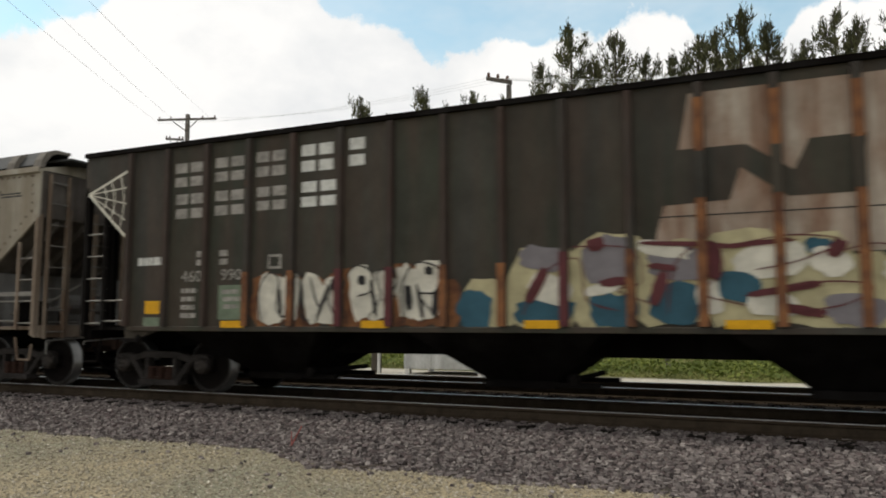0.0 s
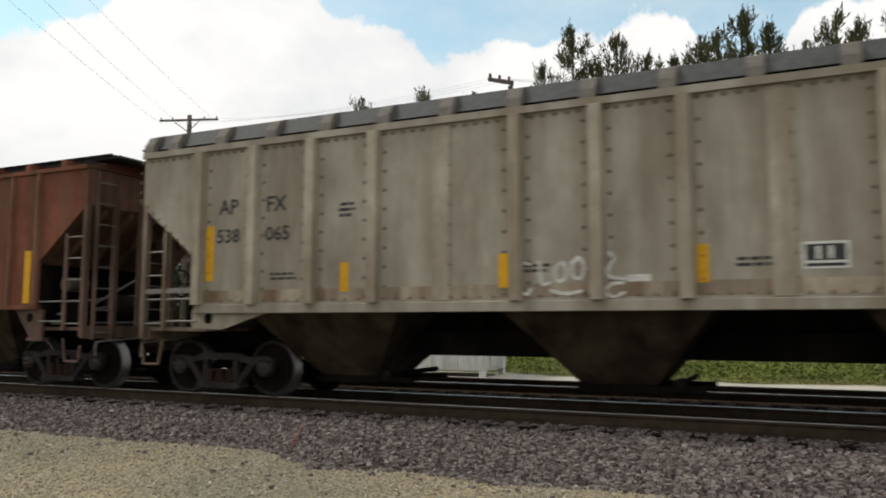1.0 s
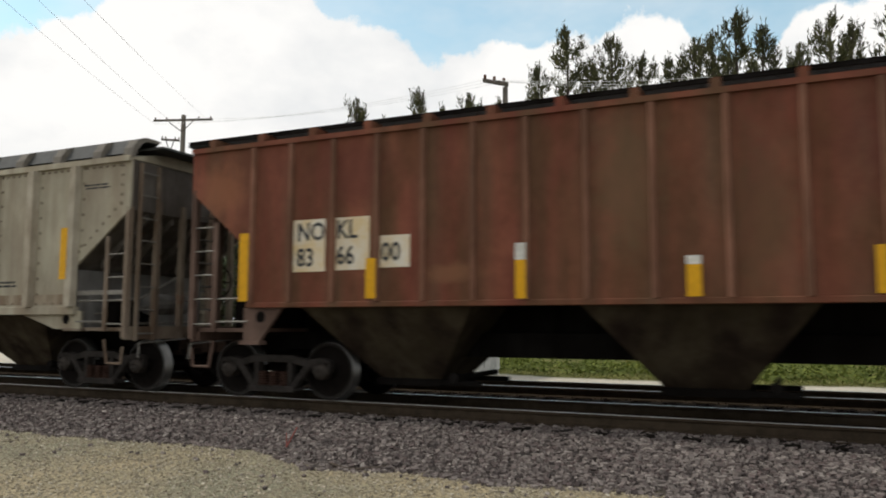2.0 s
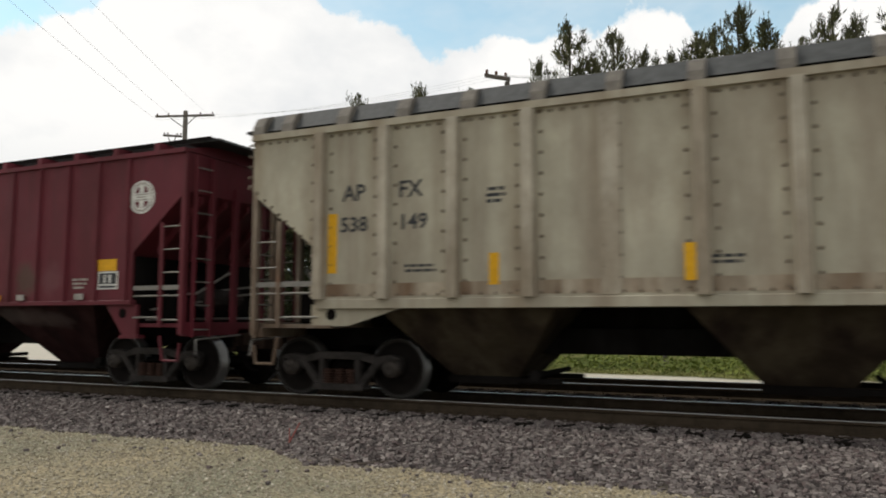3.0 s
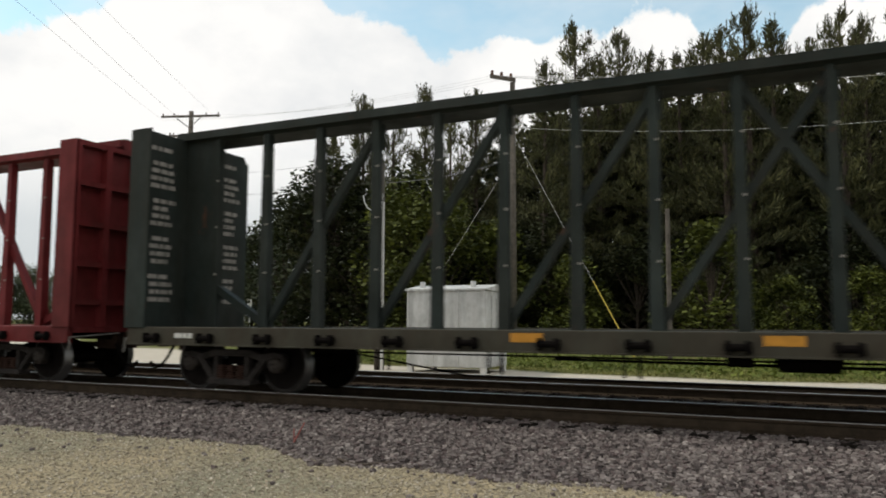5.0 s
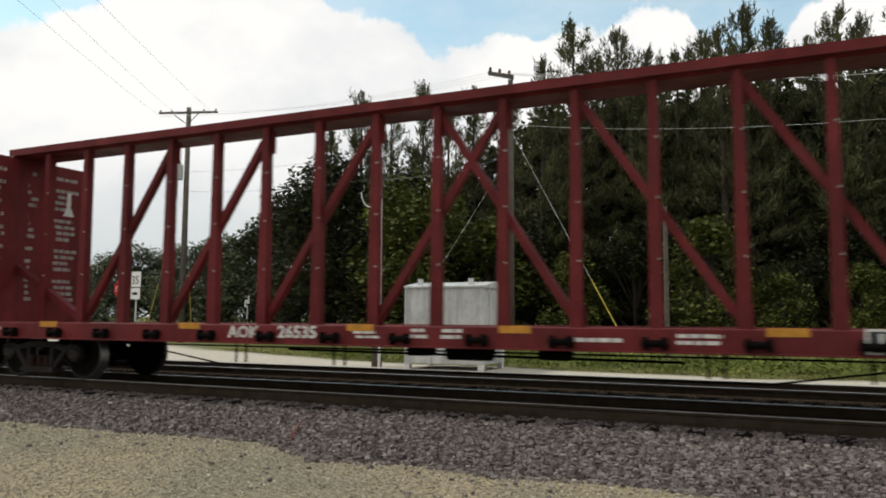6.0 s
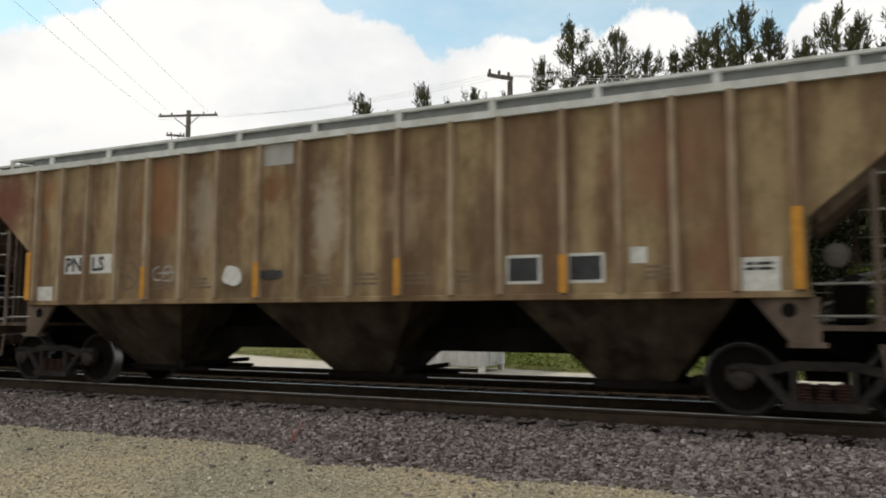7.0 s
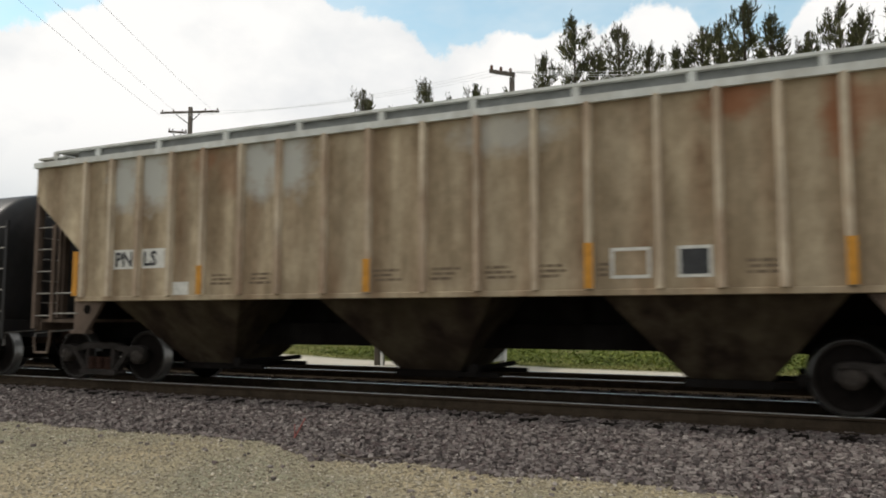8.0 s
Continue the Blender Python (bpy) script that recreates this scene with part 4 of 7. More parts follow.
car_ap = hopper("hopper_car", -20.40, H_AP, "light grey riveted hopper car stained brown")
car_no = hopper("hopper_car", -37.20, H_NO, "faded brown-red hopper car with yellow reflector strips")
car_ap2 = hopper("hopper_car", -54.02, {**H_AP, "paint": "ap2", "roof_paint": "ap2"}, "dusty pale grey riveted hopper car")
car_sf = hopper("hopper_car", -70.84, H_SF, "clean maroon hopper car with a round white emblem")
car_pn = hopper("hopper_car", -132.42, H_PN, "rust-stained tan hopper car with pale roof rails")
car_pn2 = hopper("hopper_car", -149.26, {**H_PN, "paint": "pn2", "rib_paint": "pn2_rib"}, "streaked beige hopper car with pale roof rails")


def centerbeam(name, x0, half, off, mt, sill_mt, label, ribbed, up):
    car = car_base(name, x0, label, "flat car")
    zd = 1.04
    one_box("deck", (-half, half, -1.35, 1.35, zd - 0.10, zd), mt, car)
    for y in (-1, 1):
        ss = one_box("side_sill", (-half, half, *sorted((y * 1.30, y * 1.42)), 0.77, zd + 0.02), sill_mt, car, bevel=0.01)
        one_box("flange", (-half, half, *sorted((y * 1.28, y * 1.47)), 0.762, 0.782), sill_mt, ss)
        for i in range(18):
            x = -half + 0.6 + i * (2 * half - 1.2) / 17
            bm = bm_new()
            for dx in (-0.11, 0.11):
                box(bm, x + dx - 0.02, x + dx + 0.02, *sorted((y * 1.40, y * 1.52)), 0.80, 0.96)
            bar(bm, (x - 0.15, y * 1.475, 0.88), (x + 0.15, y * 1.475, 0.88), 0.045, 9)
            lathe(bm, [(x + 0.13, 0.07), (x + 0.16, 0.07)], 10, "x", (0, y * 1.475, 0.88))
            part("strap_winch", bm, M["steel_dark"], car)
    one_box("centre_sill", (-half + 0.2, half - 0.2, -0.33, 0.33, 0.80, 1.0), M["hop_dark"], car)
    # centre partition
    bm = bm_new()
    prism(bm, [(y, z + up) for y, z in ((-0.44, 4.60), (-0.40, 4.60), (-0.38, 4.66), (-0.30, 4.56), (0.30, 4.56), (0.38, 4.66), (0.40, 4.60), (0.44, 4.60), (0.44, 4.74), (0.30, 4.78), (-0.30, 4.78), (-0.44, 4.74))], -half, half, "x")
    part("top_chord", bm, mt, car, "top beam of the centre partition")
    xs = [s * (0.555 + 1.115 * k) for s in (-1, 1) for k in range(9)]
    for x in xs:
        if abs(x) > half - 0.6:
            continue
        bm = bm_new()
        prism(bm, [(-0.34, zd), (-0.16, zd), (-0.20, 4.58 + up), (-0.33, 4.58 + up)], x - 0.06, x + 0.06, "x")
        prism(bm, [(x - 0.095, zd), (x + 0.095, zd), (x + 0.06, 4.56 + up), (x - 0.06, 4.56 + up)], -0.355, -0.338)
        pst = part("post", bm, mt, car)
        for k in range(3):
            bm = bm_new()
            lathe(bm, [(-0.37, 0.02), (-0.35, 0.02)], 8, "y", (x + 0.05, 0, 2.0 + 0.85 * k))
            part("strap_eye", bm, M["dull_white"], pst)
    for s in (-1, 1):
        for k in range(4):
            a, b = -0.555 + 2.23 * k, 1.67 + 2.23 * k
            bm = bm_new()
            beam(bm, (s * a, -0.2, 4.5 + up), (s * b, -0.2, zd + 0.05), 0.115, 0.14)
            for gx, gz in ((a, 4.32 + up), (b, zd + 0.14)):
                beam(bm, (s * (gx - 0.11), -0.2, gz), (s * (gx + 0.11), -0.2, gz), 0.40, 0.05)
            part("diagonal", bm, mt, car)
        bm = bm_new()
        beam(bm, (s * 8.36, -0.2, zd + 0.05), (s * (half - 0.15), -0.2, 2.2), 0.13, 0.14)
        part("diagonal", bm, mt, car)
        # end bulkhead
        e0, e1 = sorted((s * (half - 0.16), s * (half - 0.08)))
        bm = bm_new()
        box(bm, e0, e1, -1.42, 1.42, zd, 4.52)
        bmesh.ops.bevel(bm, geom=[e for e in bm.edges if abs(e.verts[0].co.x - e.verts[1].co.x) > 0.05 and e.verts[0].co.z > 4], offset=0.12, segments=3, affect="EDGES")
        bk = part("bulkhead", bm, mt, car, "end bulkhead with stiffeners")
        o0, o1 = sorted((s * (half - 0.08), s * (half + 0.06)))
        for y in (-1.38, -0.7, 0.0, 0.7, 1.38):
            one_box("upright", (o0, o1, y - 0.06, y + 0.06, zd, 4.48), mt, bk)
        o0, o1 = sorted((s * (half - 0.08), s * (half + 0.045)))
        for z in (1.5, 2.2, 2.95, 3.7, 4.45):
            one_box("crosspiece", (o0, o1, -1.4, 1.4, z - 0.05, z + 0.05), mt, bk)
        if ribbed:
            one_box("end_web", (*sorted((s * (half - 0.82), s * (half - 0.16))), -0.3, -0.24, zd, 4.5), mt, bk, "solid web plate with corrugations drawn as pale bars")
        one_box("side_plate", (*sorted((s * (half - 0.40), s * (half + 0.06))), -1.45, -1.40, zd, 4.50), mt, bk, bevel=0.01)
        coupler(car, s, half - 0.05)
        truck(car, s * off)
    # truss rods and brake gear below
    for y in (-0.95,):
        bm = bm_new()
        for a, b in (((-6.9, 0.80), (-4.2, 0.40)), ((-4.2, 0.40), (4.2, 0.40)), ((4.2, 0.40), (6.9, 0.80))):
            bar(bm, (a[0], y, a[1]), (b[0], y, b[1]), 0.014, 5)
        bar(bm, (-6.9, y, 0.70), (6.9, y, 0.70), 0.014, 5)
        part("brake_pipe", bm, M["steel_dark"], car, "thin brake pipe on hangers")
        for x in (-5.6, -3.8, -1.9, 3.6, 5.4):
            bm = bm_new()
            for dx in (-0.1, 0.1):
                bar(bm, (x + dx, y, 0.82), (x + dx, y, 0.44), 0.02, 5)
            part("pipe_hanger", bm, M["steel_dark"], car)
    bm = bm_new()
    lathe(bm, [(-0.7, 0.05), (-0.66, 0.14), (0.02, 0.14), (0.06, 0.05)], 14, "x", (0.5, -0.7, 0.70))
    lathe(bm, [(-0.25, 0.03), (-0.23, 0.10), (0.2, 0.10), (0.25, 0.03)], 12, "x", (1.5, -0.8, 0.70))
    box(bm, -0.75, -0.45, -0.9, -0.5, 0.62, 0.8)
    bar(bm, (-3.0, -0.75, 0.66), (3.2, -0.75, 0.62), 0.02, 5)
    part("brake_gear", bm, M["steel_dark"], car, "air reservoir, cylinder and levers")
    return car


car_gf = centerbeam("centerbeam_car", -90.12, 10.37, 8.40, M["gf"], M["gf_sill"], "empty dark green centerbeam flat car", True, -0.10)
car_rf = centerbeam("centerbeam_car", -112.55, 10.58, 8.49, M["rf"], M["rf"], "empty red centerbeam flat car with white stencils", False, -0.05)


def tank_car(x0):
    car = car_base("tank_car", x0, "glossy black tank car with a ladder", "tank car")
    hl = 7.4
    bm = bm_new()
    prof = [(-hl - 0.45, 0.05), (-hl - 0.38, 0.6), (-hl - 0.2, 1.15), (-hl, 1.45), (-hl + 0.2, 1.5), (hl - 0.2, 1.5), (hl, 1.45), (hl + 0.2, 1.15), (hl + 0.38, 0.6), (hl + 0.45, 0.05)]
    lathe(bm, prof, 48, "x", (0, 0, 2.24))
    part("tank", bm, M["tank"], car, smooth=True)
    one_box("centre_sill", (-hl - 0.6, hl + 0.6, -0.4, 0.4, 0.75, 1.05), M["tank"], car)
    for s in (-1, 1):
        one_box("end_sill", (*sorted((s * (hl + 0.45), s * (hl + 0.7))), -1.5, 1.5, 0.85, 1.1), M["tank"], car)
        one_box("saddle", (*sorted((s * 6.0, s * 6.7)), -1.2, 1.2, 0.95, 1.5), M["tank"], car)
        coupler(car, s, hl + 0.6)
        truck(car, s * 6.3)
        ladder(car, s * hl + s * 0.55 - 0.2, s * hl + s * 0.55 + 0.2, -1.48, 0.75, 3.0, M["tank"])
    return car


car_tk = tank_car(-165.8)


# ---- beyond the tracks: signal house, poles, wires, signs ----
M["galv"] = paint("galvanised_cabinet", (0.50, 0.51, 0.50), (0.26, 0.27, 0.26), 0.6, 0.0, 0.1, 0.5, 31.0)
M["wood_pole"] = simple("weathered_grey_pole", (0.125, 0.112, 0.095), 0.9, 0.0, 0.4, 5, 60, 0.4)
M["conduit"] = simple("pale_grey_conduit", (0.62, 0.62, 0.60), 0.5, 0.0, 0.15, 5)
M["wire"] = simple("dark_wire", (0.12, 0.12, 0.12), 0.6)
M["pale_wire"] = simple("bare_aluminium_wire", (0.62, 0.63, 0.62), 0.5, 0.0)
M["guard"] = simple("yellow_guy_guard", (0.55, 0.42, 0.08), 0.5)
M["sign_red"] = simple("red_sign_face", (0.45, 0.02, 0.025), 0.4, bump_strength=0)
M["sign_white"] = simple("white_sign_face", (0.72, 0.72, 0.70), 0.4, bump_strength=0, vary=0.1)
M["sign_black"] = simple("black_sign_paint", (0.02, 0.02, 0.02), 0.5, bump_strength=0)
M["insulator"] = simple("brown_glazed_insulator", (0.10, 0.05, 0.03), 0.3)


def signal_house():
    h = aslant(tagged(new("signal_cabinet"), "galvanised steel signal house beside the line", "cabinet"))
    x0, x1, y0, y1, z0, z1 = -10.42, -7.86, 20.85, 22.72, -0.18, 2.08
    one_box("body", (x0, x1, y0, y1, z0, z1), M["galv"], h, bevel=0.015)
    bm = bm_new()
    prism(bm, [(y0 - 0.06, z1), (y1 + 0.06, z1), (y1 + 0.06, z1 + 0.05), ((y0 + y1) / 2, z1 + 0.2), (y0 - 0.06, z1 + 0.05)], x0 - 0.06, x1 + 0.06, "x")
    part("roof", bm, M["galv"], h, "low pitched sheet roof")
    for i in range(4):
        x = x0 + 0.05 + i * (x1 - x0 - 0.1) / 3
        one_box("seam", (x - 0.02, x + 0.02, y0 - 0.025, y0, z0, z1), M["galv"], h)
    one_box("door", (x1, x1 + 0.03, y0 + 0.45, y1 - 0.45, z0 + 0.1, z1 - 0.15), M["galv"], h)
    for x in (x0 + 0.1, x1 - 0.1):
        for y in (y0 + 0.1, y1 - 0.1):
            one_box("foot", (x - 0.08, x + 0.08, y - 0.08, y + 0.08, -0.4, z0), M["conduit"], h)
    for i, x in enumerate((x0 + 0.4, x1 - 0.5)):
        bm = bm_new()
        bar(bm, (x, y0 + 0.3, z1 + 0.1), (x, y0 + 0.3, z1 + 0.28), 0.09, 8)
        part("vent_cap", bm, M["galv"], h)


signal_house()


def crossarm(pole, x, y, z, half, tilt=0.0):
    bm = bm_new()
    prism(bm, [(x - half, z - 0.06 + tilt), (x + half, z - 0.06 - tilt), (x + half, z + 0.06 - tilt), (x - half, z + 0.06 + tilt)], y - 0.16, y - 0.05)
    arm = part("crossarm", bm, M["wood_pole"], pole)
    for sx in (-1, 1):
        bm = bm_new()
        bar(bm, (x, y - 0.12, z - 0.75), (x + sx * half * 0.45, y - 0.12, z - 0.05), 0.03, 5)
        part("brace", bm, M["wood_pole"], arm)
    for k in (-0.95, -0.55, 0.55, 0.95):
        bm = bm_new()
        lathe(bm, [(z + 0.06 - k * tilt, 0.02), (z + 0.14 - k * tilt, 0.05), (z + 0.2 - k * tilt, 0.03)], 8, "z", (x + k * half, y - 0.1, 0))
        part("insulator", bm, M["insulator"], arm)


def pole(x, y, top, label, r=0.16):
    p = aslant(tagged(new("utility_pole"), label, "pole"))
    bm = bm_new()
    bar(bm, (x, y, -0.45), (x, y, top), r, 12, r * 0.68)
    part("shaft", bm, M["wood_pole"], p, smooth=True)
    return p


pole_l = pole(-33.0, 36.0, 14.05, "tall wooden utility pole with crossarms and a transformer", 0.2)
crossarm(pole_l, -33.0, 36.0, 13.72, 2.3, 0.2)
crossarm(pole_l, -33.9, 36.0, 12.55, 0.7, 0.1)
bm = bm_new()
lathe(bm, [(9.5, 0.22), (9.55, 0.26), (10.4, 0.26), (10.5, 0.12), (10.7, 0.05)], 14, "z", (-33.3, 35.65, 0))
part("transformer", bm, M["galv"], pole_l, "grey transformer can")
bm = bm_new()
bar(bm, (-33.55, 35.8, 8.4), (-33.55, 35.8, 9.6), 0.05)
part("fuse_cutout", bm, M["galv"], pole_l)

pole_m = pole(-10.75, 32.0, 11.9, "wooden utility pole with a short double arm", 0.17)
for z in (11.95, 10.35):
    bm = bm_new()
    prism(bm, [(-11.75, z + 0.25), (-10.55, z - 0.1), (-10.55, z + 0.1), (-11.75, z + 0.42)], 31.75, 31.86)
    part("side_arm", bm, M["wood_pole"], pole_m)
for k in (0.0, 0.45, 0.9):
    bm = bm_new()
    lathe(bm, [(12.0, 0.03), (12.1, 0.07), (12.25, 0.07), (12.3, 0.03)], 8, "z", (-11.65 + k, 31.8, 0.25 - 0.3 * k))
    part("insulator", bm, M["insulator"], pole_m)
bm = bm_new()
for k in range(8):
    a, b = radians(-80 + k * 20), radians(-60 + k * 20)
    bar(bm, (-10.2 + 0.5 * math.cos(a) - 0.5, 31.8, 10.2 + 0.4 * math.sin(a)), (-10.2 + 0.5 * math.cos(b) - 0.5, 31.8, 10.2 + 0.4 * math.sin(b)), 0.025, 5)
part("jumper_loop", bm, M["pale_wire"], pole_m)

pole_w = pole(-11.68, 21.45, 6.26, "short grey service pole with a white conduit", 0.17)
bm = bm_new()
bar(bm, (-11.50, 21.28, -0.4), (-11.50, 21.28, 4.95), 0.05, 8)
part("conduit", bm, M["conduit"], pole_w, "white riser conduit")
bm = bm_new()
for k in range(7):
    a, b = radians(180 + k * 26), radians(206 + k * 26)
    bar(bm, (-11.85 + 0.36 * math.cos(a), 21.25, 5.2 + 0.5 * math.sin(a)), (-11.85 + 0.36 * math.cos(b), 21.25, 5.2 + 0.5 * math.sin(b)), 0.02, 5)
part("drip_loop", bm, M["pale_wire"], pole_w)

post = aslant(tagged(new("marker_post"), "thin weathered wooden post in the grass", "post"))
bm = bm_new()
bar(bm, (-3.36, 26.0, -0.45), (-3.35, 26.0, 4.91), 0.085, 9, 0.075)
part("shaft", bm, M["wood_pole"], post)


def sagging_wire(a, b, sag, r=0.006, material="wire", label="thin overhead wire along the line"):
    a, b = Vector(a), Vector(b)
    bm = bm_new()
    n = 14
    pts = [a.lerp(b, i / n) - Vector((0, 0, 4 * sag * (i / n) * (1 - i / n))) for i in range(n + 1)]
    rings = []
    side = (b - a).cross(Vector((0, 0, 1))).normalized()
    for p in pts:
        rings.append([bm.verts.new(p + r * (math.cos(k * math.pi / 2) * side + math.sin(k * math.pi / 2) * Vector((0, 0, 1)))) for k in range(4)])
    for r0, r1 in zip(rings, rings[1:]):
        for k in range(4):
            bm.faces.new((r0[k], r0[(k + 1) % 4], r1[(k + 1) % 4], r1[k]))
    aslant(tagged(part("overhead_wire", bm, M[material]), label, "wire", "overhead wires"))


for k, (ax, bx) in enumerate(((-35.2, -11.7), (-33.9, -11.3), (-31.9, -10.8))):
    sagging_wire((ax, 35.9, 13.7), (bx, 31.8, 12.3 - 0.1 * k), 0.5, 0.006, "pale_wire")
    sagging_wire((bx, 31.8, 12.3 - 0.1 * k), (24, 27.0 + k, 11.6 - 0.3 * k), 1.7, 0.008, "pale_wire")
sagging_wire((-33.0, 35.8, 10.0), (-10.75, 31.8, 9.8), 0.5, 0.006)
sagging_wire((-33.0, 35.8, 8.8), (-10.75, 31.8, 8.6), 0.6, 0.007)
sagging_wire((-10.75, 31.8, 9.8), (24, 27.5, 9.6), 1.6, 0.006, "pale_wire")
sagging_wire((-11.68, 21.45, 5.6), (-10.75, 31.8, 8.4), 0.2, 0.014)
for a, b in (((-35.2, 35.9, 13.7), (-14.3, 8.2, 9.45)), ((-33.9, 35.9, 13.7), (-13.8, 8.4, 9.75)), ((-30.9, 35.9, 13.4), (-13.2, 8.6, 10.06))):
    far = Vector(b) + (Vector(b) - Vector(a)) * 1.2
    sagging_wire(a, (far.x, far.y, far.z - 0.5), 0.6, 0.006, "pale_wire")


def guy(a, b, guard):
    """A guy wire from a pole down to its anchor, with a yellow guard."""
    g = aslant(tagged(new("guy_wire"), "steel guy wire with a yellow guard", "wire"))
    a, b = Vector(a), Vector(b)
    bm = bm_new()
    bar(bm, a, b, 0.007, 5)
    part("strand", bm, M["pale_wire"], g)
    if guard:
        bm = bm_new()
        bar(bm, b, b.lerp(a, guard), 0.026, 6)
        part("guard", bm, M["guard"], g, "yellow plastic guard")


guy((-10.75, 32, 9.6), (-5.1, 30, -0.4), 0.32)
guy((-10.75, 32, 8.5), (-16.6, 32, 0.0), 0.0)
guy((-33.0, 36, 9.5), (-38.2, 38.2, -0.4), 0.36)
guy((-33.0, 36, 9.0), (-35.2, 39.4, -0.4), 0.46)


def road_sign(x, y, zc, w, h, face, label, octagon=False, z_low=-0.5):
    s = aslant(tagged(new("road_sign"), label, "sign"))
    turn = math.atan2(x, y)
    bm = bm_new()
    box(bm, x - 0.04, x + 0.04, y + 0.03, y + 0.10, z_low, zc + h / 2)
    part("post", bm, M["galv"], s)
    bm = bm_new()
    if octagon:
        prism(bm, [(x + w / 2 / math.cos(math.pi / 8) * math.cos(math.pi / 8 + k * math.pi / 4), zc + w / 2 / math.cos(math.pi / 8) * math.sin(math.pi / 8 + k * math.pi / 4)) for k in range(8)], y - 0.01, y + 0.02)
    else:
        box(bm, x - w / 2, x + w / 2, y - 0.01, y + 0.02, zc - h / 2, zc + h / 2)
    part("face", bm, M[face], s)
    return s


stop = road_sign(-33.84, 32.1, 2.73, 1.05, 1.0, "sign_red", "red octagonal stop sign on a steel post", True)
lettering("letters", "STOP", 0.42, M["sign_white"], stop, -34.27, 32.08, 2.59, "white letters", 0.92)
limit = road_sign(-36.91, 36.15, 3.5, 0.78, 0.95, "sign_white", "white route sign with black figures over a lower panel")
lettering("figures", "35", 0.75, M["sign_black"], limit, -37.27, 36.13, 3.2, "black figures", 0.85)
low = one_box("lower_panel", (-37.3, -36.52, 36.1, 36.14, 2.25, 2.95), M["sign_white"], limit)
one_box("bar", (-37.1, -36.72, 36.085, 36.099, 2.52, 2.68), M["sign_black"], low)
for x, y, z, w in ((-42.44, 36.05, 1.9, 0.36), (-42.0, 36.2, 1.9, 0.2), (-35.06, 44.8, 2.3, 0.4)):
    sg = road_sign(x, y, z, w, 0.8, "sign_white", "small white sign with unreadable marks by the road")
    for dz in (-0.2, 0.18):
        one_box("mark", (x - w * 0.25, x + w * 0.25, y - 0.02, y - 0.011, z + dz - 0.07, z + dz + 0.07), M["sign_black"], sg)
road_sign(-43.84, 46.5, 1.3, 0.5, 0.35, "sign_white", "tiny pale sign near the trees")


# ---- trees ----
def leaf_material(name, dark, light, rough=0.7):
    m, nt, n, l, p = nodes_of(name)
    g = n.new("ShaderNodeNewGeometry")
    col = blend(nt, g.outputs["Random Per Island"], dark, light)
    col = blend(nt, rescale(nt, noise_in(nt, 0.45, 3, 0.5), 0.35, 0.65, 0, 0.75), col, tuple(c * 0.6 for c in dark))
    l.new(col, p.inputs["Base Color"])
    p.inputs["Roughness"].default_value = rough
    p.inputs["Specular IOR Level"].default_value = 0.2
    tr, mix, out = n.new("ShaderNodeBsdfTranslucent"), n.new("ShaderNodeMixShader"), n["Material Output"]
    l.new(col, tr.inputs[0])
    mix.inputs[0].default_value = 0.25
    l.new(p.outputs[0], mix.inputs[1])
    l.new(tr.outputs[0], mix.inputs[2])
    l.new(mix.outputs[0], out.inputs[0])
    return m


M["needle"] = leaf_material("pine_needles", (0.040, 0.046, 0.020), (0.150, 0.150, 0.062))
M["leaf"] = leaf_material("broad_leaves", (0.034, 0.046, 0.009), (0.160, 0.180, 0.036))
M["weed"] = leaf_material("verge_weeds", (0.085, 0.115, 0.022), (0.215, 0.245, 0.052))
# darker copy of the leaves: shade inside the wood put into the colour
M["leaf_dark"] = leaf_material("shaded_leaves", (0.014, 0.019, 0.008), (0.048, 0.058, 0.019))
# distance haze put into a paler, greyer leaf tone
M["leaf_far"] = leaf_material("hazy_grey_green_leaves", (0.060, 0.078, 0.042), (0.15, 0.175, 0.095))
M["blade"] = leaf_material("grass_blades", (0.13, 0.145, 0.04), (0.32, 0.31, 0.11))
M["bark"] = simple("grey_brown_bark", (0.075, 0.060, 0.048), 0.95, 0, 0.5, 4, 30, 0.5)


class Leaves:
    """Collects small leaf faces fast."""
    def __init__(self, seed):
        self.v, self.f, self.r = [], [], random.Random(seed)

    def blade(self, c, size, flat=0.5, slim=0.5):
        r = self.r
        a, t = r.uniform(0, 6.283), r.gauss(0, 1 - flat)
        d = Vector((math.cos(a), math.sin(a), t * 0.8)).normalized()
        s = d.cross(Vector((r.gauss(0, 0.5), r.gauss(0, 0.5), 1))).normalized()
        k = len(self.v)
        h = size * r.uniform(0.6, 1.25)
        w = h * slim * 0.5
        self.v += [c - d * h * 0.5, c + s * w, c + d * h * 0.5, c - s * w]
        self.f.append((k, k + 1, k + 2, k + 3))

    def needle(self, c, along, size):
        """One brush of needles that starts at c."""
        r = self.r
        d = (Vector((r.gauss(0, 0.7), r.gauss(0, 0.7), r.gauss(0.35, 0.5))) + along * 0.9).normalized()
        s = d.cross(Vector((r.gauss(0, 1), r.gauss(0, 1), r.gauss(0, 1)))).normalized()
        k, h = len(self.v), size * r.uniform(0.5, 1.3)
        w = h * 0.105
        self.v += [c - s * w * 0.3, c + d * h * 0.55 - s * w, c + d * h, c + d * h * 0.55 + s * w]
        self.f.append((k, k + 1, k + 2, k + 3))

    def mesh(self, name, material):
        me = bpy.data.meshes.new(name)
        me.from_pydata([tuple(p) for p in self.v], [], self.f)
        me.materials.append(material)
        return me


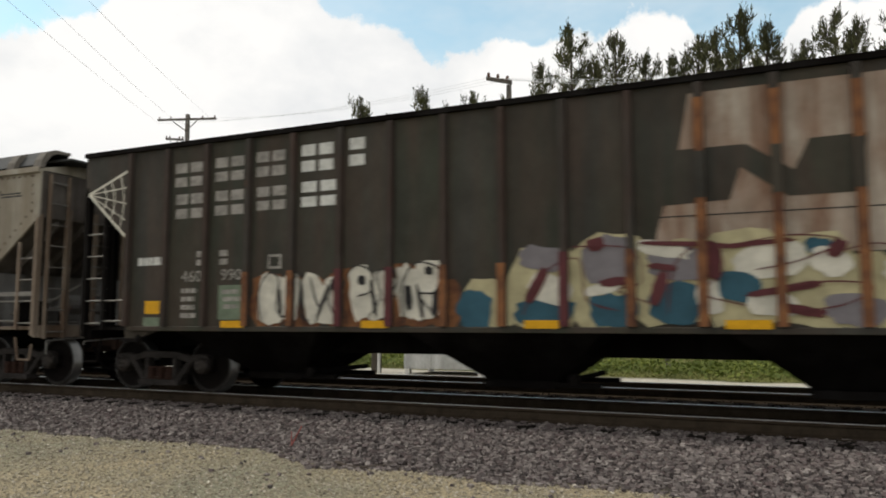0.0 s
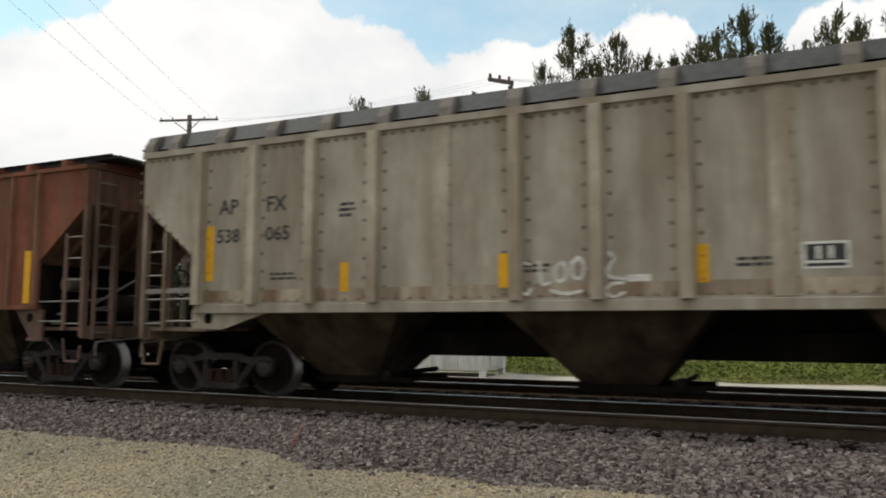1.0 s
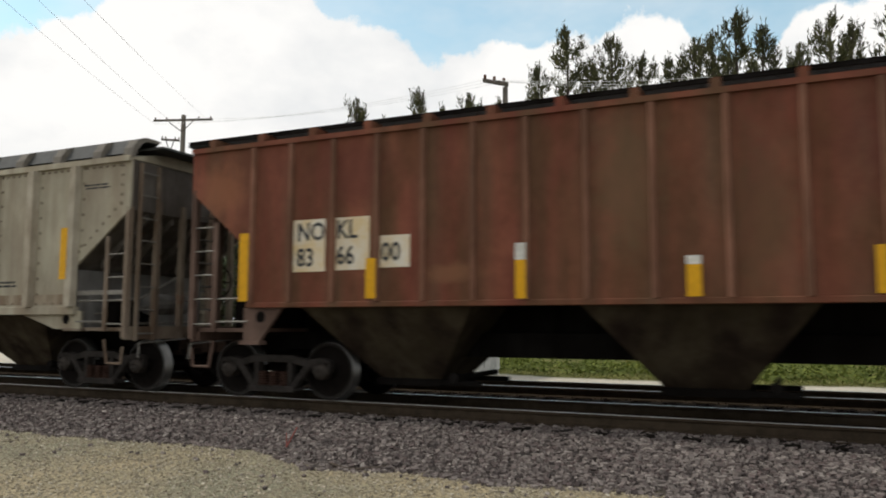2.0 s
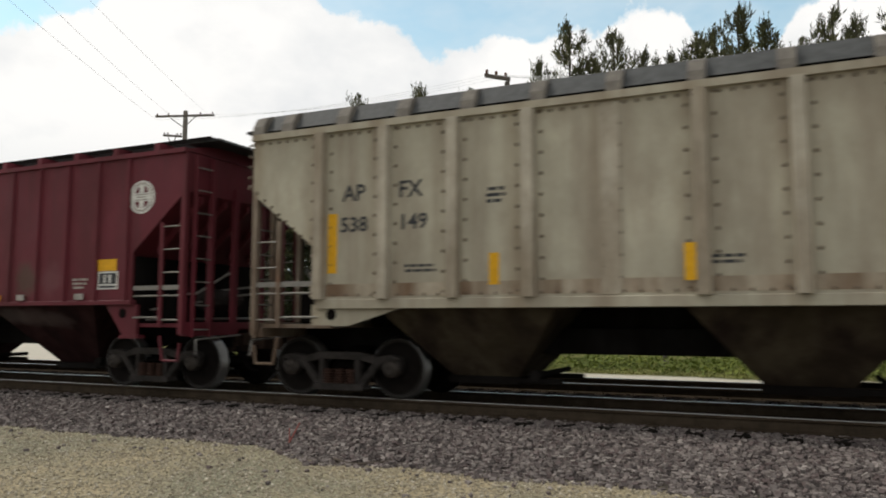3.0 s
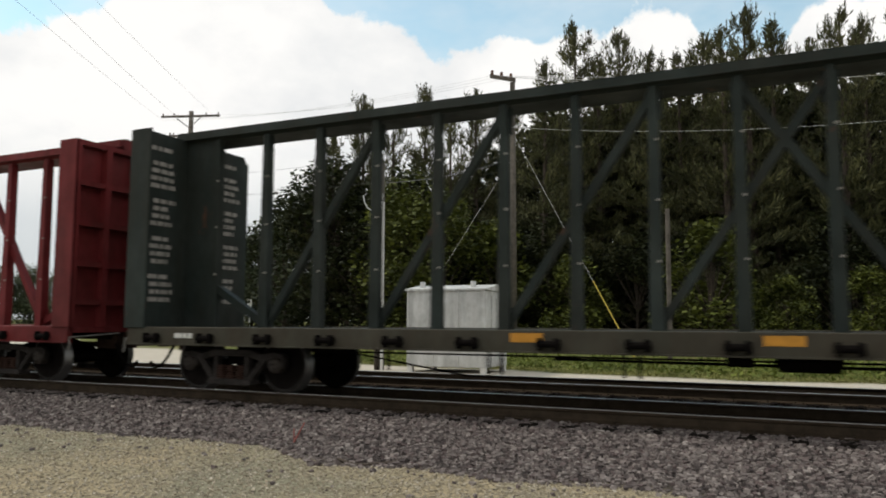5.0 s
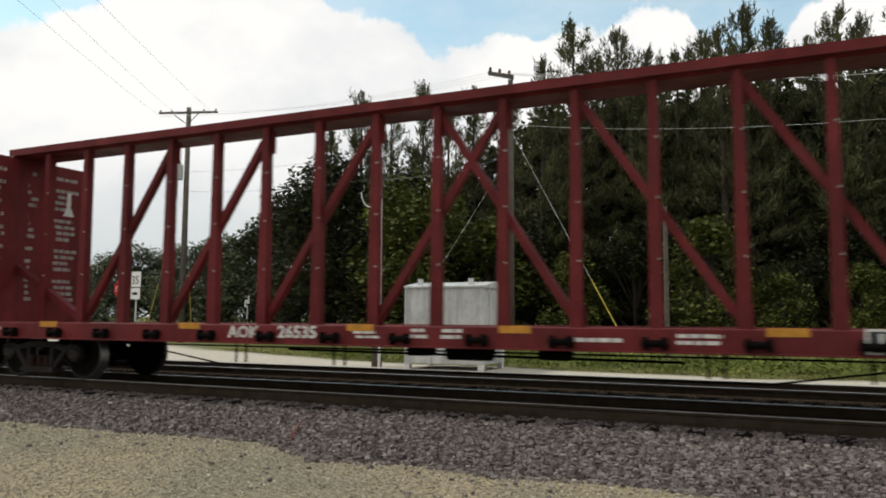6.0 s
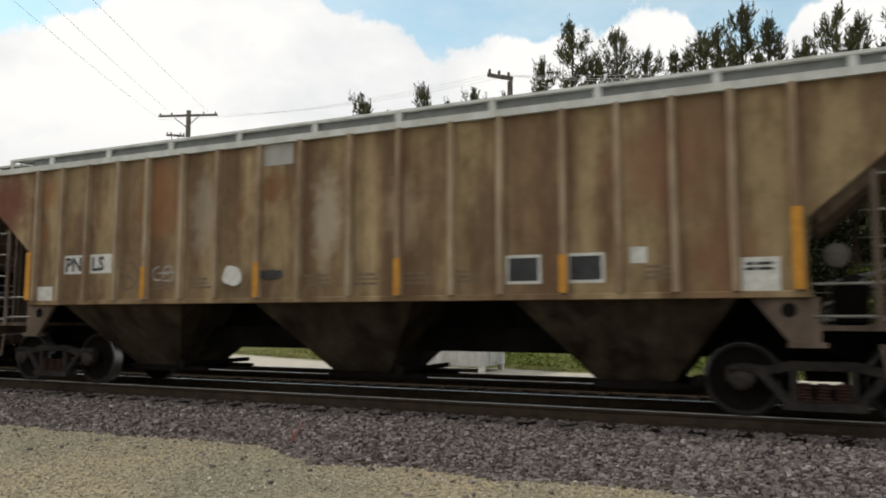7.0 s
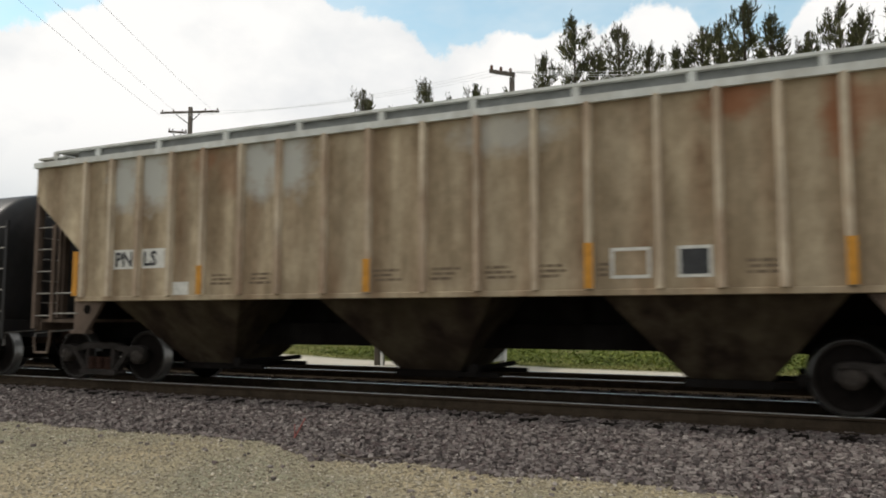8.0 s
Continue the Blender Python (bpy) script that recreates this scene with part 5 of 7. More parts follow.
def pine(seed, h):
    """A white pine: whorls of long limbs that carry flat plumes of needles."""
    r = random.Random(seed)
    lv, bm = Leaves(seed), bm_new()
    lean = Vector((r.uniform(-0.3, 0.3), r.uniform(-0.3, 0.3), 0))
    for i in range(5):
        a, b = i / 5, (i + 1) / 5
        bar(bm, Vector((0, 0, h * a)) + lean * a * a, Vector((0, 0, h * b)) + lean * b * b, 0.26 * (1 - a) + 0.03, 8, 0.26 * (1 - b) + 0.03)
    z = h * 0.10
    while z < h - 0.25:
        f = z / h
        reach = (0.27 * h) * min(0.8, 1.05 * (1 - f) ** 0.85 + 0.02) * r.uniform(0.6, 1.2)
        for k in range(r.randint(4, 6)):
            if r.random() < 0.14 + 0.20 * f:
                continue
            a = r.uniform(0, 6.283)
            ln = reach * r.uniform(0.5, 1.15)
            rise = r.uniform(-0.05, 0.2) + 1.1 * f * f
            base = Vector((0, 0, z + r.uniform(-0.3, 0.3))) + lean * f * f
            mid = base + Vector((math.cos(a) * ln * 0.55, math.sin(a) * ln * 0.55, rise * ln * 0.35))
            tip = base + Vector((math.cos(a) * ln, math.sin(a) * ln, rise * ln))
            bar(bm, base, mid, 0.045 * (1 - f) + 0.010, 4, 0.010)
            bar(bm, mid, tip, 0.010, 4, 0.005)
            m = max(3, int(ln * 2.5))
            for j in range(m):
                u = 0.22 + 0.78 * (j + r.random()) / m
                c = base.lerp(mid, u / 0.55) if u < 0.55 else mid.lerp(tip, (u - 0.55) / 0.45)
                along = (tip - mid).normalized() + Vector((0, 0, 0.5))
                wide = 0.10 + 0.16 * (1 - f) * (1 - abs(2 * u - 1.1))
                for q in range(int(23 - 13 * f)):
                    lv.needle(c + Vector((r.gauss(0, wide), r.gauss(0, wide), r.gauss(0.05, 0.11))), along, 0.40)
            if f > 0.45:        # slim upright shoots along the limb's outer half
                for j in range(3):
                    foot, up = mid.lerp(tip, 0.35 + 0.33 * j), r.uniform(0.35, 0.95)
                    sway = Vector((r.gauss(0, 0.12), r.gauss(0, 0.12), 1)) * up
                    bar(bm, foot, foot + sway, 0.012, 3, 0.004)
                    for q in range(int(17 * up)):
                        lv.needle(foot + sway * r.random(), Vector((0, 0, 1.5)), 0.24)
        z += h * (0.031 if f < 0.65 else 0.026) * r.uniform(0.7, 1.2)
    for q in range(70):
        u = r.random()
        lv.needle(Vector((r.gauss(0, 0.10 * (1.2 - u)), r.gauss(0, 0.10 * (1.2 - u)), h - 1.1 + 1.2 * u)) + lean, Vector((0, 0, 1.2)), 0.30)
    t = new("pine_tree")
    part("trunk", bm, M["bark"], t)
    shared("crown", lv.mesh("crown", M["needle"]), t)
    return t


def broadleaf(seed, h, w, mat, low=0.15, dens=1.0, leaf=0.30, name="broadleaf_tree"):
    r = random.Random(seed)
    lv, bm = Leaves(seed), bm_new()
    bar(bm, (0, 0, -0.1), (0.1, 0, h * 0.5), 0.02 * h, 8, 0.012 * h)
    for k in range(int(26 * dens)):
        a, zc = r.uniform(0, 6.283), h * (low + (0.95 - low) * r.random() ** 0.8)
        f = (zc / h - low) / (1 - low)
        rad = w * math.sqrt(max(0.05, 1 - (2 * f - 0.75) ** 2)) * r.uniform(0.45, 1.0) * 0.8
        c = Vector((math.cos(a) * rad, math.sin(a) * rad, zc))
        bar(bm, (0, 0, max(0.1, zc * 0.45)), c, 0.007 * h, 4, 0.01)
        cs = w * r.uniform(0.22, 0.36)
        for q in range(150):
            d = Vector((r.gauss(0, 1), r.gauss(0, 1), r.gauss(0, 0.75)))
            d = d.normalized() * cs * r.uniform(0.55, 1.15)
            lv.blade(c + d, leaf, 0.5, 0.7)
    t = new(name)
    part("trunk", bm, M["bark"], t)
    shared("crown", lv.mesh("crown", mat), t)
    return t


def plant(kind, spots, label, category, group):
    for i, (k, x, y, s) in enumerate(spots):
        m = pose(x, y, ground_height(x, y) - 0.05, 0, 0, (i * 77) % 360)
        src = kind[k]
        c = copy_thing(src, m)
        c.scale = (s, s, s)
        aslant(tagged(c, label, category, group))


def build_trees():
    pines = [pine(11 + i, 18.0) for i in range(4)]
    tops = [(-28.3, 14.2), (-25.86, 16.9), (-23.6, 15.2), (-21.4, 16.7), (-19.4, 15.3), (-17.6, 16.3), (-15.3, 15.6), (-13.1, 17.2), (-11.1, 19.3), (-9.7, 17.6), (-8.2, 18.8), (-6.6, 16.9), (-5.0, 16.6), (-3.7, 17.9),
            (-2.5, 18.2), (-1.2, 18.7), (0.0, 17.8), (1.8, 16.7), (3.4, 18.3), (4.6, 17.2), (6.5, 18.0), (8.6, 17.4), (11, 18.4), (14, 17.8), (17, 18.5)]
    spots = []
    for i, (x, z) in enumerate(tops):
        y = 45 + ((i * 37) % 7 - 3) * 0.9
        k = y / 45
        spots.append((i % 4, x * k, y, ((z - 1.55) * k + 1.21 + 0.45) / 18.0))
    for i in range(26):
        x = -27 + i * 1.75
        y = 50 + (i * 29) % 7
        spots.append(((i + 2) % 4, x * y / 45, y, (12.4 + (i * 13) % 5 * 0.6) / 18.0))
    plant(pines, spots, "tall dark green pine with open plumed limbs", "tree", "pines behind the line")
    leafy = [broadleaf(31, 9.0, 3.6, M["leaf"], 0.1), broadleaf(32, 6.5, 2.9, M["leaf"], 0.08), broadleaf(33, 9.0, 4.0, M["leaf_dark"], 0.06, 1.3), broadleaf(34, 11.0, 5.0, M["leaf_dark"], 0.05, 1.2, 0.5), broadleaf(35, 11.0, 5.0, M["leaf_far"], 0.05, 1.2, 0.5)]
    plant(leafy, [(0, -16.8, 37.5, 1.0), (0, -19.6, 39.5, 1.15), (1, -13.8, 38.5, 1.05), (1, -2.9, 37.0, 0.95), (0, -20.3, 40, 0.85), (1, 0.2, 36.5, 0.55), (1, 3.5, 37, 0.6), (1, -9.5, 38, 0.75)],
          "bright green broadleaf tree in front of the pines", "tree", "broadleaf trees")
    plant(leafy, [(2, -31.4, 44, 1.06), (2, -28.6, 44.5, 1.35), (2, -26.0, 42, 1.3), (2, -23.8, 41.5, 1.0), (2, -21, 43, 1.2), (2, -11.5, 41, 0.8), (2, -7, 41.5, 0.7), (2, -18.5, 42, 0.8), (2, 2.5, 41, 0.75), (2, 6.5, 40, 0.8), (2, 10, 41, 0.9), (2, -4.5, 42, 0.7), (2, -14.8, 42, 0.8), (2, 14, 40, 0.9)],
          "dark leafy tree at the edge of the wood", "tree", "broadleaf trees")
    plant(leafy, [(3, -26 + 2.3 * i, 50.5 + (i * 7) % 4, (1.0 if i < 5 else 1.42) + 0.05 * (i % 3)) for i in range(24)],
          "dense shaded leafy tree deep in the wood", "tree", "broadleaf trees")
    far = []
    for i, (x, z) in enumerate(((-172, 12), (-160, 11), (-150, 12), (-141, 10.5), (-133, 11.5), (-124, 10), (-116, 10.2), (-108, 9.2), (-104, 9.4), (-98, 10.6), (-92, 12.2), (-87, 11.6), (-82.7, 11.8), (-78, 12.4), (-75, 12.9), (-70, 13.4), (-66.6, 15.2), (-62, 17))):
        y = 90 + (i * 31) % 9 - 4
        far.append((4, x * y / 90, y, (z + 0.4) / 11.0))
    for i in range(12):
        far.append((4, -150 + i * 8.5, 100 + (i * 17) % 8, 0.95))
    plant(leafy, far, "distant leafy tree across the road", "tree", "far trees")
    # a bare tree among them
    r = random.Random(5)
    bm = bm_new()
    base = Vector((0, 0, -0.1))
    bar(bm, base, (0, 0, 4), 0.25, 6, 0.16)
    for k in range(16):
        a = r.uniform(0, 6.283)
        p = Vector((0, 0, r.uniform(3, 8)))
        q = p + Vector((math.cos(a) * r.uniform(1.5, 3.5), math.sin(a) * 2, r.uniform(2.5, 5.5)))
        bar(bm, p, q, 0.09, 4, 0.03)
        for j in range(5):
            m = p.lerp(q, r.uniform(0.4, 1))
            bar(bm, m, m + Vector((r.gauss(0, 1), r.gauss(0, 1), r.uniform(0.3, 1.6))), 0.03, 3, 0.01)
    bar(bm, (0, 0, 4), (0.2, 0, 8), 0.16, 6, 0.08)
    t = tagged(new("bare_tree"), "leafless grey tree by the road", "tree")
    part("trunk", bm, M["bark"], t)
    t.matrix_basis = pose(-72, 84, -0.4)
    aslant(t)
    for o in pines + leafy:
        for c in list(o.children):
            bpy.data.objects.remove(c)
        bpy.data.objects.remove(o)


build_trees()


def undergrowth():
    """Weeds and low bushes along the far verge."""
    lv = Leaves(77)
    r = lv.r
    for k in range(520):
        x = r.uniform(-18, 14)
        y = grass_edge(x) + 1.0 + r.uniform(0, 7)
        s = r.uniform(0.15, 0.5) * (1.3 if x > -6 else 0.7)
        z = ground_height(x, y)
        for q in range(42):
            d = Vector((r.gauss(0, s), r.gauss(0, s), abs(r.gauss(0, s * 0.55))))
            lv.blade(Vector((x, y, z)) + d, 0.16, 0.3, 0.6)
    tagged(new("bush", lv.mesh("bush", M["weed"])), "low green weeds and bushes along the verge", "bushes", kind="stuff")
    lv = Leaves(78)
    r = lv.r
    for k in range(26000):
        x = r.uniform(-24, 12)
        y = grass_edge(x) + 0.1 + r.random() ** 1.6 * 7
        lv.blade(Vector((x, y, ground_height(x, y) + 0.04)), 0.17, 0.1, 0.18)
    tagged(new("grass", lv.mesh("grass", M["blade"])), "rough green grass on the far verge", "grass", kind="stuff")


undergrowth()


# ---- painted marks on the cars ----
M["cream"] = simple("weathered_cream_spray", (0.47, 0.42, 0.25), 0.7, 0, 0.35, 3, bump_strength=0.05)
M["pale"] = simple("chalky_white_spray", (0.62, 0.59, 0.50), 0.7, 0, 0.3, 4, bump_strength=0.05)
M["teal"] = simple("teal_blue_spray", (0.035, 0.095, 0.13), 0.6, 0, 0.3, 4, bump_strength=0.05)
M["grey"] = simple("violet_grey_spray", (0.19, 0.175, 0.185), 0.65, 0, 0.2, 4, bump_strength=0.05)
M["maroon"] = simple("dark_red_spray", (0.105, 0.032, 0.035), 0.65, 0, 0.3, 6, bump_strength=0.05)
M["rust"] = simple("orange_rust_stain", (0.235, 0.105, 0.045), 0.85, 0, 0.45, 3, other=(0.075, 0.034, 0.022))
M["ink"] = simple("black_spray_line", (0.028, 0.027, 0.027), 0.6, 0, 0.3, 6, bump_strength=0.05)
M["panel"] = paint("rust_streaked_white_panel", (0.37, 0.32, 0.262), (0.155, 0.075, 0.042), 0.9, 0.25, 0.14, 0.7, 41.0, (0.10, 0.035, 0.02))
M["silver"] = simple("bare_primer_patch", (0.40, 0.40, 0.37), 0.55, 0, 0.25, 1.6, bump_strength=0.05)
M["mint"] = simple("pale_green_stencil_patch", (0.16, 0.20, 0.14), 0.7, 0, 0.3, 8, bump_strength=0.05)
M["buff"] = simple("buff_number_patch", (0.55, 0.42, 0.22), 0.7, 0, 0.4, 2.5, other=(0.60, 0.57, 0.50), bump_strength=0.05)
M["orange"] = simple("amber_reflector", (0.50, 0.235, 0.035), 0.5, 0, 0.3, 9, bump_strength=0.05)
FACE = -1.600


def mark(car, name, x0, x1, z0, z1, mat, label="", y=None, out=0.003):
    """A thin painted or stuck-on rectangle on the near side."""
    y = FACE if y is None else y
    return one_box(name, (x0, x1, y - out, y + 0.001, z0, z1), M[mat], car, label)


def strip(car, x0, x1, z0, z1, mat="yellow", ribs=0.0):
    return mark(car, "reflector_strip", x0, x1, z0, z1, mat, "yellow reflective strip", FACE - ribs, 0.006)


def text_bars(car, x0, x1, z0, z1, rows, mat="dull_white", seed=1, y=None, name="stencil"):
    """Small print that cannot be read: rows of broken bars."""
    r = random.Random(seed)
    bm = bm_new()
    y = FACE if y is None else y
    pitch = (z1 - z0) / rows
    for i in range(rows):
        zb = z0 + i * pitch
        x = x0 + (x1 - x0) * r.uniform(0, 0.15)
        end = x1 - (x1 - x0) * r.uniform(0, 0.3)
        while x < end:
            w = min(r.uniform(0.06, 0.2), end - x)
            box(bm, x, x + w, y - 0.003, y + 0.001, zb + pitch * 0.15, zb + pitch * 0.72)
            x += w + 0.025
    return tagged(part(name, bm, M[mat], car, "rows of small unreadable stencil marks"), kind="stuff")


def letter_blocks(car, x0, x1, z0, z1, n, mat):
    """A company name as plain marks: two stacked bars in place of each letter."""
    w, hgt = (x1 - x0) / n, z1 - z0
    for i in range(n):
        a = x0 + i * w
        for lo, hi in ((0.0, 0.40), (0.58, 1.0)):
            mark(car, "name_bar", a, a + 0.78 * w, z0 + lo * hgt, z0 + hi * hgt, mat, "plain painted bar of the company name")


def data_panel(car, x0, x1, z0, z1, y=None):
    """A white-framed placard with two dark fields."""
    p = mark(car, "placard", x0, x1, z0, z1, "white", "white-framed data placard", y, 0.004)
    yy = (FACE if y is None else y) - 0.004
    w, h = x1 - x0, z1 - z0
    one_box("field", (x0 + w * 0.08, x1 - w * 0.08, yy - 0.002, yy + 0.001, z0 + h * 0.30, z1 - h * 0.10), M["black_text"], p)
    one_box("field", (x0 + w * 0.08, x1 - w * 0.08, yy - 0.002, yy + 0.001, z0 + h * 0.08, z0 + h * 0.20), M["black_text"], p)
    for k in (0.3, 0.56):
        one_box("field", (x0 + w * k, x0 + w * (k + 0.10), yy - 0.004, yy - 0.0015, z0 + h * 0.36, z1 - h * 0.18), M["white"], p)
    return p


layer = [0]


def blob(x, z, w, h, tilt, mat, car=None, name="spray_shape", low=1.11):
    """A rounded, uneven patch of spray paint on the dark hopper car."""
    r = random.Random(int(x * 1000 + z * 77))
    layer[0] += 1
    n = 18
    rad, pts = [1 + r.uniform(-0.13, 0.13) for _ in range(n)], []
    ca, sa = math.cos(radians(tilt)), math.sin(radians(tilt))
    for i in range(n):
        a = 2 * math.pi * i / n
        c, s = math.cos(a), math.sin(a)
        k = (abs(c) ** 3 + abs(s) ** 3) ** (-1 / 3) * rad[i]       # a squarish round
        px, pz = c * k * w / 2, s * k * h / 2
        pts.append((x + px * ca - pz * sa, max(low, z + px * sa + pz * ca)))
    y = FACE - 0.002 - 0.0011 * (layer[0] % 46)
    bm = bm_new()
    vs = [bm.verts.new((px, y, pz)) for px, pz in pts]
    bm.faces.new(vs)
    part(name, bm, M[mat], car or car_bn)


# the dark hopper: big white panel with a dark band, name blocks, sprayed pieces
bm = bm_new()
prism(bm, [(2.51, 4.06), (7.4, 4.06), (7.4, 3.55), (6.6, 2.7), (6.6, 2.0), (2.05, 2.0), (2.1, 2.32), (2.38, 3.35)], FACE - 0.002, FACE + 0.001)
part("white_panel", bm, M["panel"], car_bn, "rust-streaked white panel")
bm = bm_new()
prism(bm, [(2.30, 3.35), (3.14, 3.35), (3.64, 2.99), (3.81, 3.35), (4.39, 3.36), (4.29, 2.68), (3.57, 2.68), (3.07, 3.07), (2.94, 2.68), (2.1, 2.65)], FACE - 0.006, FACE - 0.003)
part("dark_band", bm, M["bn"], car_bn, "angular dark band of the old emblem")
mark(car_bn, "seam_line", 2.15, 6.6, 2.50, 2.515, "ink", out=0.005)
blob(-0.11, 1.44, 0.76, 0.71, 0, "cream")
blob(0.68, 1.65, 1.05, 1.07, 0, "cream")
blob(1.49, 1.71, 1.14, 1.20, 0, "cream")
blob(2.29, 1.69, 1.07, 1.11, 0, "cream")
blob(3.04, 1.71, 1.05, 1.17, 0, "cream")
blob(3.75, 1.67, 1.02, 1.14, 0, "cream")
blob(4.37, 1.50, 0.80, 0.87, 0, "cream")
blob(4.85, 1.50, 0.77, 0.85, 0, "cream")
blob(-0.29, 1.38, 0.51, 0.52, 8, "teal")
blob(0.65, 2.05, 0.64, 0.32, -10, "grey")
blob(0.66, 1.34, 0.78, 0.35, 5, "teal")
blob(0.75, 1.64, 0.56, 0.40, -20, "pale")
blob(1.50, 1.99, 0.67, 0.61, 15, "grey")
blob(1.54, 1.34, 0.59, 0.43, -5, "teal")
blob(1.42, 1.62, 0.47, 0.14, 10, "pale")
blob(2.33, 1.92, 0.68, 0.42, -12, "grey")
blob(2.29, 1.42, 0.61, 0.52, 6, "teal")
blob(2.17, 2.10, 0.65, 0.18, -12, "pale")
blob(3.33, 1.92, 0.78, 0.43, 10, "pale")
blob(3.01, 1.61, 0.50, 0.34, -15, "teal")
blob(3.33, 1.41, 0.53, 0.28, -8, "pale")
blob(3.88, 2.06, 0.34, 0.19, -15, "teal")
blob(3.96, 1.88, 0.42, 0.31, -25, "pale")
blob(4.19, 1.33, 0.61, 0.37, -8, "grey")
blob(2.68, 1.49, 0.28, 0.44, 10, "pale")
blob(4.71, 1.76, 0.47, 0.32, 5, "pale")
blob(4.80, 1.35, 0.46, 0.27, 5, "teal")
blob(1.35, 2.20, 0.21, 0.18, 10, "maroon")
blob(0.58, 1.69, 0.15, 0.51, -28, "maroon")
blob(2.11, 1.62, 0.14, 0.43, -20, "maroon")
blob(1.58, 1.71, 0.36, 0.11, 5, "maroon")
blob(2.74, 1.94, 0.18, 0.45, 0, "maroon")
blob(3.50, 1.58, 0.83, 0.09, 10, "maroon")
blob(3.66, 1.33, 0.48, 0.11, -12, "maroon")
blob(2.41, 2.16, 0.97, 0.06, -4, "maroon")
blob(3.22, 2.13, 0.81, 0.06, 5, "maroon")
blob(4.03, 2.04, 0.16, 0.23, -30, "maroon")
blob(2.16, 1.88, 0.34, 0.08, -8, "maroon")
layer[0] = 0
blob(-3.67, 1.52, 0.70, 0.94, 0, "rust")
blob(-3.01, 1.49, 0.73, 0.90, 0, "rust")
blob(-2.19, 1.54, 0.98, 0.93, 0, "rust")
blob(-1.25, 1.58, 0.97, 0.97, 0, "rust")
blob(-0.71, 1.43, 0.46, 0.71, 0, "rust")
blob(-3.65, 1.57, 0.51, 0.79, 4, "pale")
blob(-3.31, 1.57, 0.37, 0.76, -6, "pale")
blob(-2.86, 1.56, 0.42, 0.77, 12, "pale")
blob(-2.56, 1.54, 0.36, 0.76, -10, "pale")
blob(-2.04, 1.63, 0.42, 0.82, 6, "pale")
blob(-1.73, 1.58, 0.48, 0.74, -8, "pale")
blob(-1.29, 1.62, 0.38, 0.80, 10, "pale")
blob(-1.00, 1.67, 0.50, 0.87, -10, "pale")
blob(-3.47, 1.50, 0.06, 0.47, 5, "ink")
blob(-3.07, 1.54, 0.06, 0.62, 5, "ink")
blob(-2.71, 1.49, 0.05, 0.56, -20, "ink")
blob(-2.50, 1.69, 0.05, 0.31, 20, "ink")
blob(-2.04, 1.82, 0.14, 0.15, 0, "ink")
blob(-1.84, 1.53, 0.06, 0.54, 10, "ink")
blob(-1.59, 1.55, 0.22, 0.04, 15, "ink")
blob(-1.28, 1.55, 0.12, 0.34, 5, "ink")
blob(-0.97, 1.93, 0.12, 0.12, 0, "ink")
blob(-0.86, 1.47, 0.11, 0.38, -10, "ink")
blob(-1.10, 1.48, 0.06, 0.53, 12, "ink")
for x in H_BN["ribs"]:
    w = 0.055
    if -4.3 < x < 6.4:
        top_z = 4.0 if x > 2.4 else (2.12 if x > 0.3 else 2.0)
        if top_z > 3:
            mark(car_bn, "rib_rust", x - w, x + w, 2.2, 3.98, "rust", "rust-stained rib face", FACE - 0.08, 0.003)
            if x < 4.4:
                mark(car_bn, "rib_band", x - w, x + w, 2.72, 3.3, "bn", "", FACE - 0.084, 0.003)
        mark(car_bn, "rib_rust", x - w, x + w, 1.14, min(top_z, 2.25), "rust" if int(x * 10) % 3 else "maroon", "rust-stained rib face", FACE - 0.08, 0.0035)
for x0, x1, z0, z1, n in ((-5.64, -5.0, 3.5, 3.91, 2), (-4.8, -4.16, 3.53, 3.93, 2), (-3.98, -3.37, 3.54, 3.95, 2), (-3.13, -2.49, 3.55, 3.98, 2), (-2.28, -1.95, 3.57, 4.0, 1),
                          (-5.61, -4.98, 2.95, 3.37, 2), (-4.78, -4.15, 2.96, 3.37, 2), (-3.96, -3.35, 2.99, 3.37, 2), (-3.12, -2.43, 2.99, 3.39, 2)):
    letter_blocks(car_bn, x0, x1, z0, z1, n, "white" if x0 > -3.3 else "dull_white")
for x in (-5.14, -4.67):
    letter_blocks(car_bn, x, x + 0.2, 2.14, 2.38, 1, "dull_white")
lettering("number", "460", 0.27, M["dull_white"], car_bn, -5.45, FACE - 0.003, 1.87, "faded white number", 1.05)
lettering("number", "990", 0.27, M["dull_white"], car_bn, -4.64, FACE - 0.003, 1.88, "faded white number", 1.05)
text_bars(car_bn, -6.43, -5.75, 2.14, 2.38, 1, "white", 4, name="spray_tag")
text_bars(car_bn, -5.48, -5.04, 1.25, 1.8, 4, "dull_white", 5)
mark(car_bn, "mint_patch", -4.67, -4.1, 1.24, 1.8, "mint", "pale green stencil patch")
text_bars(car_bn, -4.62, -4.15, 1.4, 1.76, 3, "dull_white", 6, FACE - 0.003)
strip(car_bn, -6.22, -5.79, 1.34, 1.56)
mark(car_bn, "mint_patch", -6.25, -5.75, 1.12, 1.28, "mint")
for x0, x1 in ((-4.57, -4.11), (-2.02, -1.58), (0.41, 0.87), (2.85, 3.35)):
    mark(car_bn, "reflector_strip", x0, x1, 1.11, 1.22, "yellow", "yellow reflective strip", FACE - 0.053, 0.003)
mark(car_bn, "square_frame", -3.72, -3.47, 2.04, 2.27, "dull_white")
mark(car_bn, "square_inside", -3.68, -3.51, 2.08, 2.23, "bn", out=0.005)


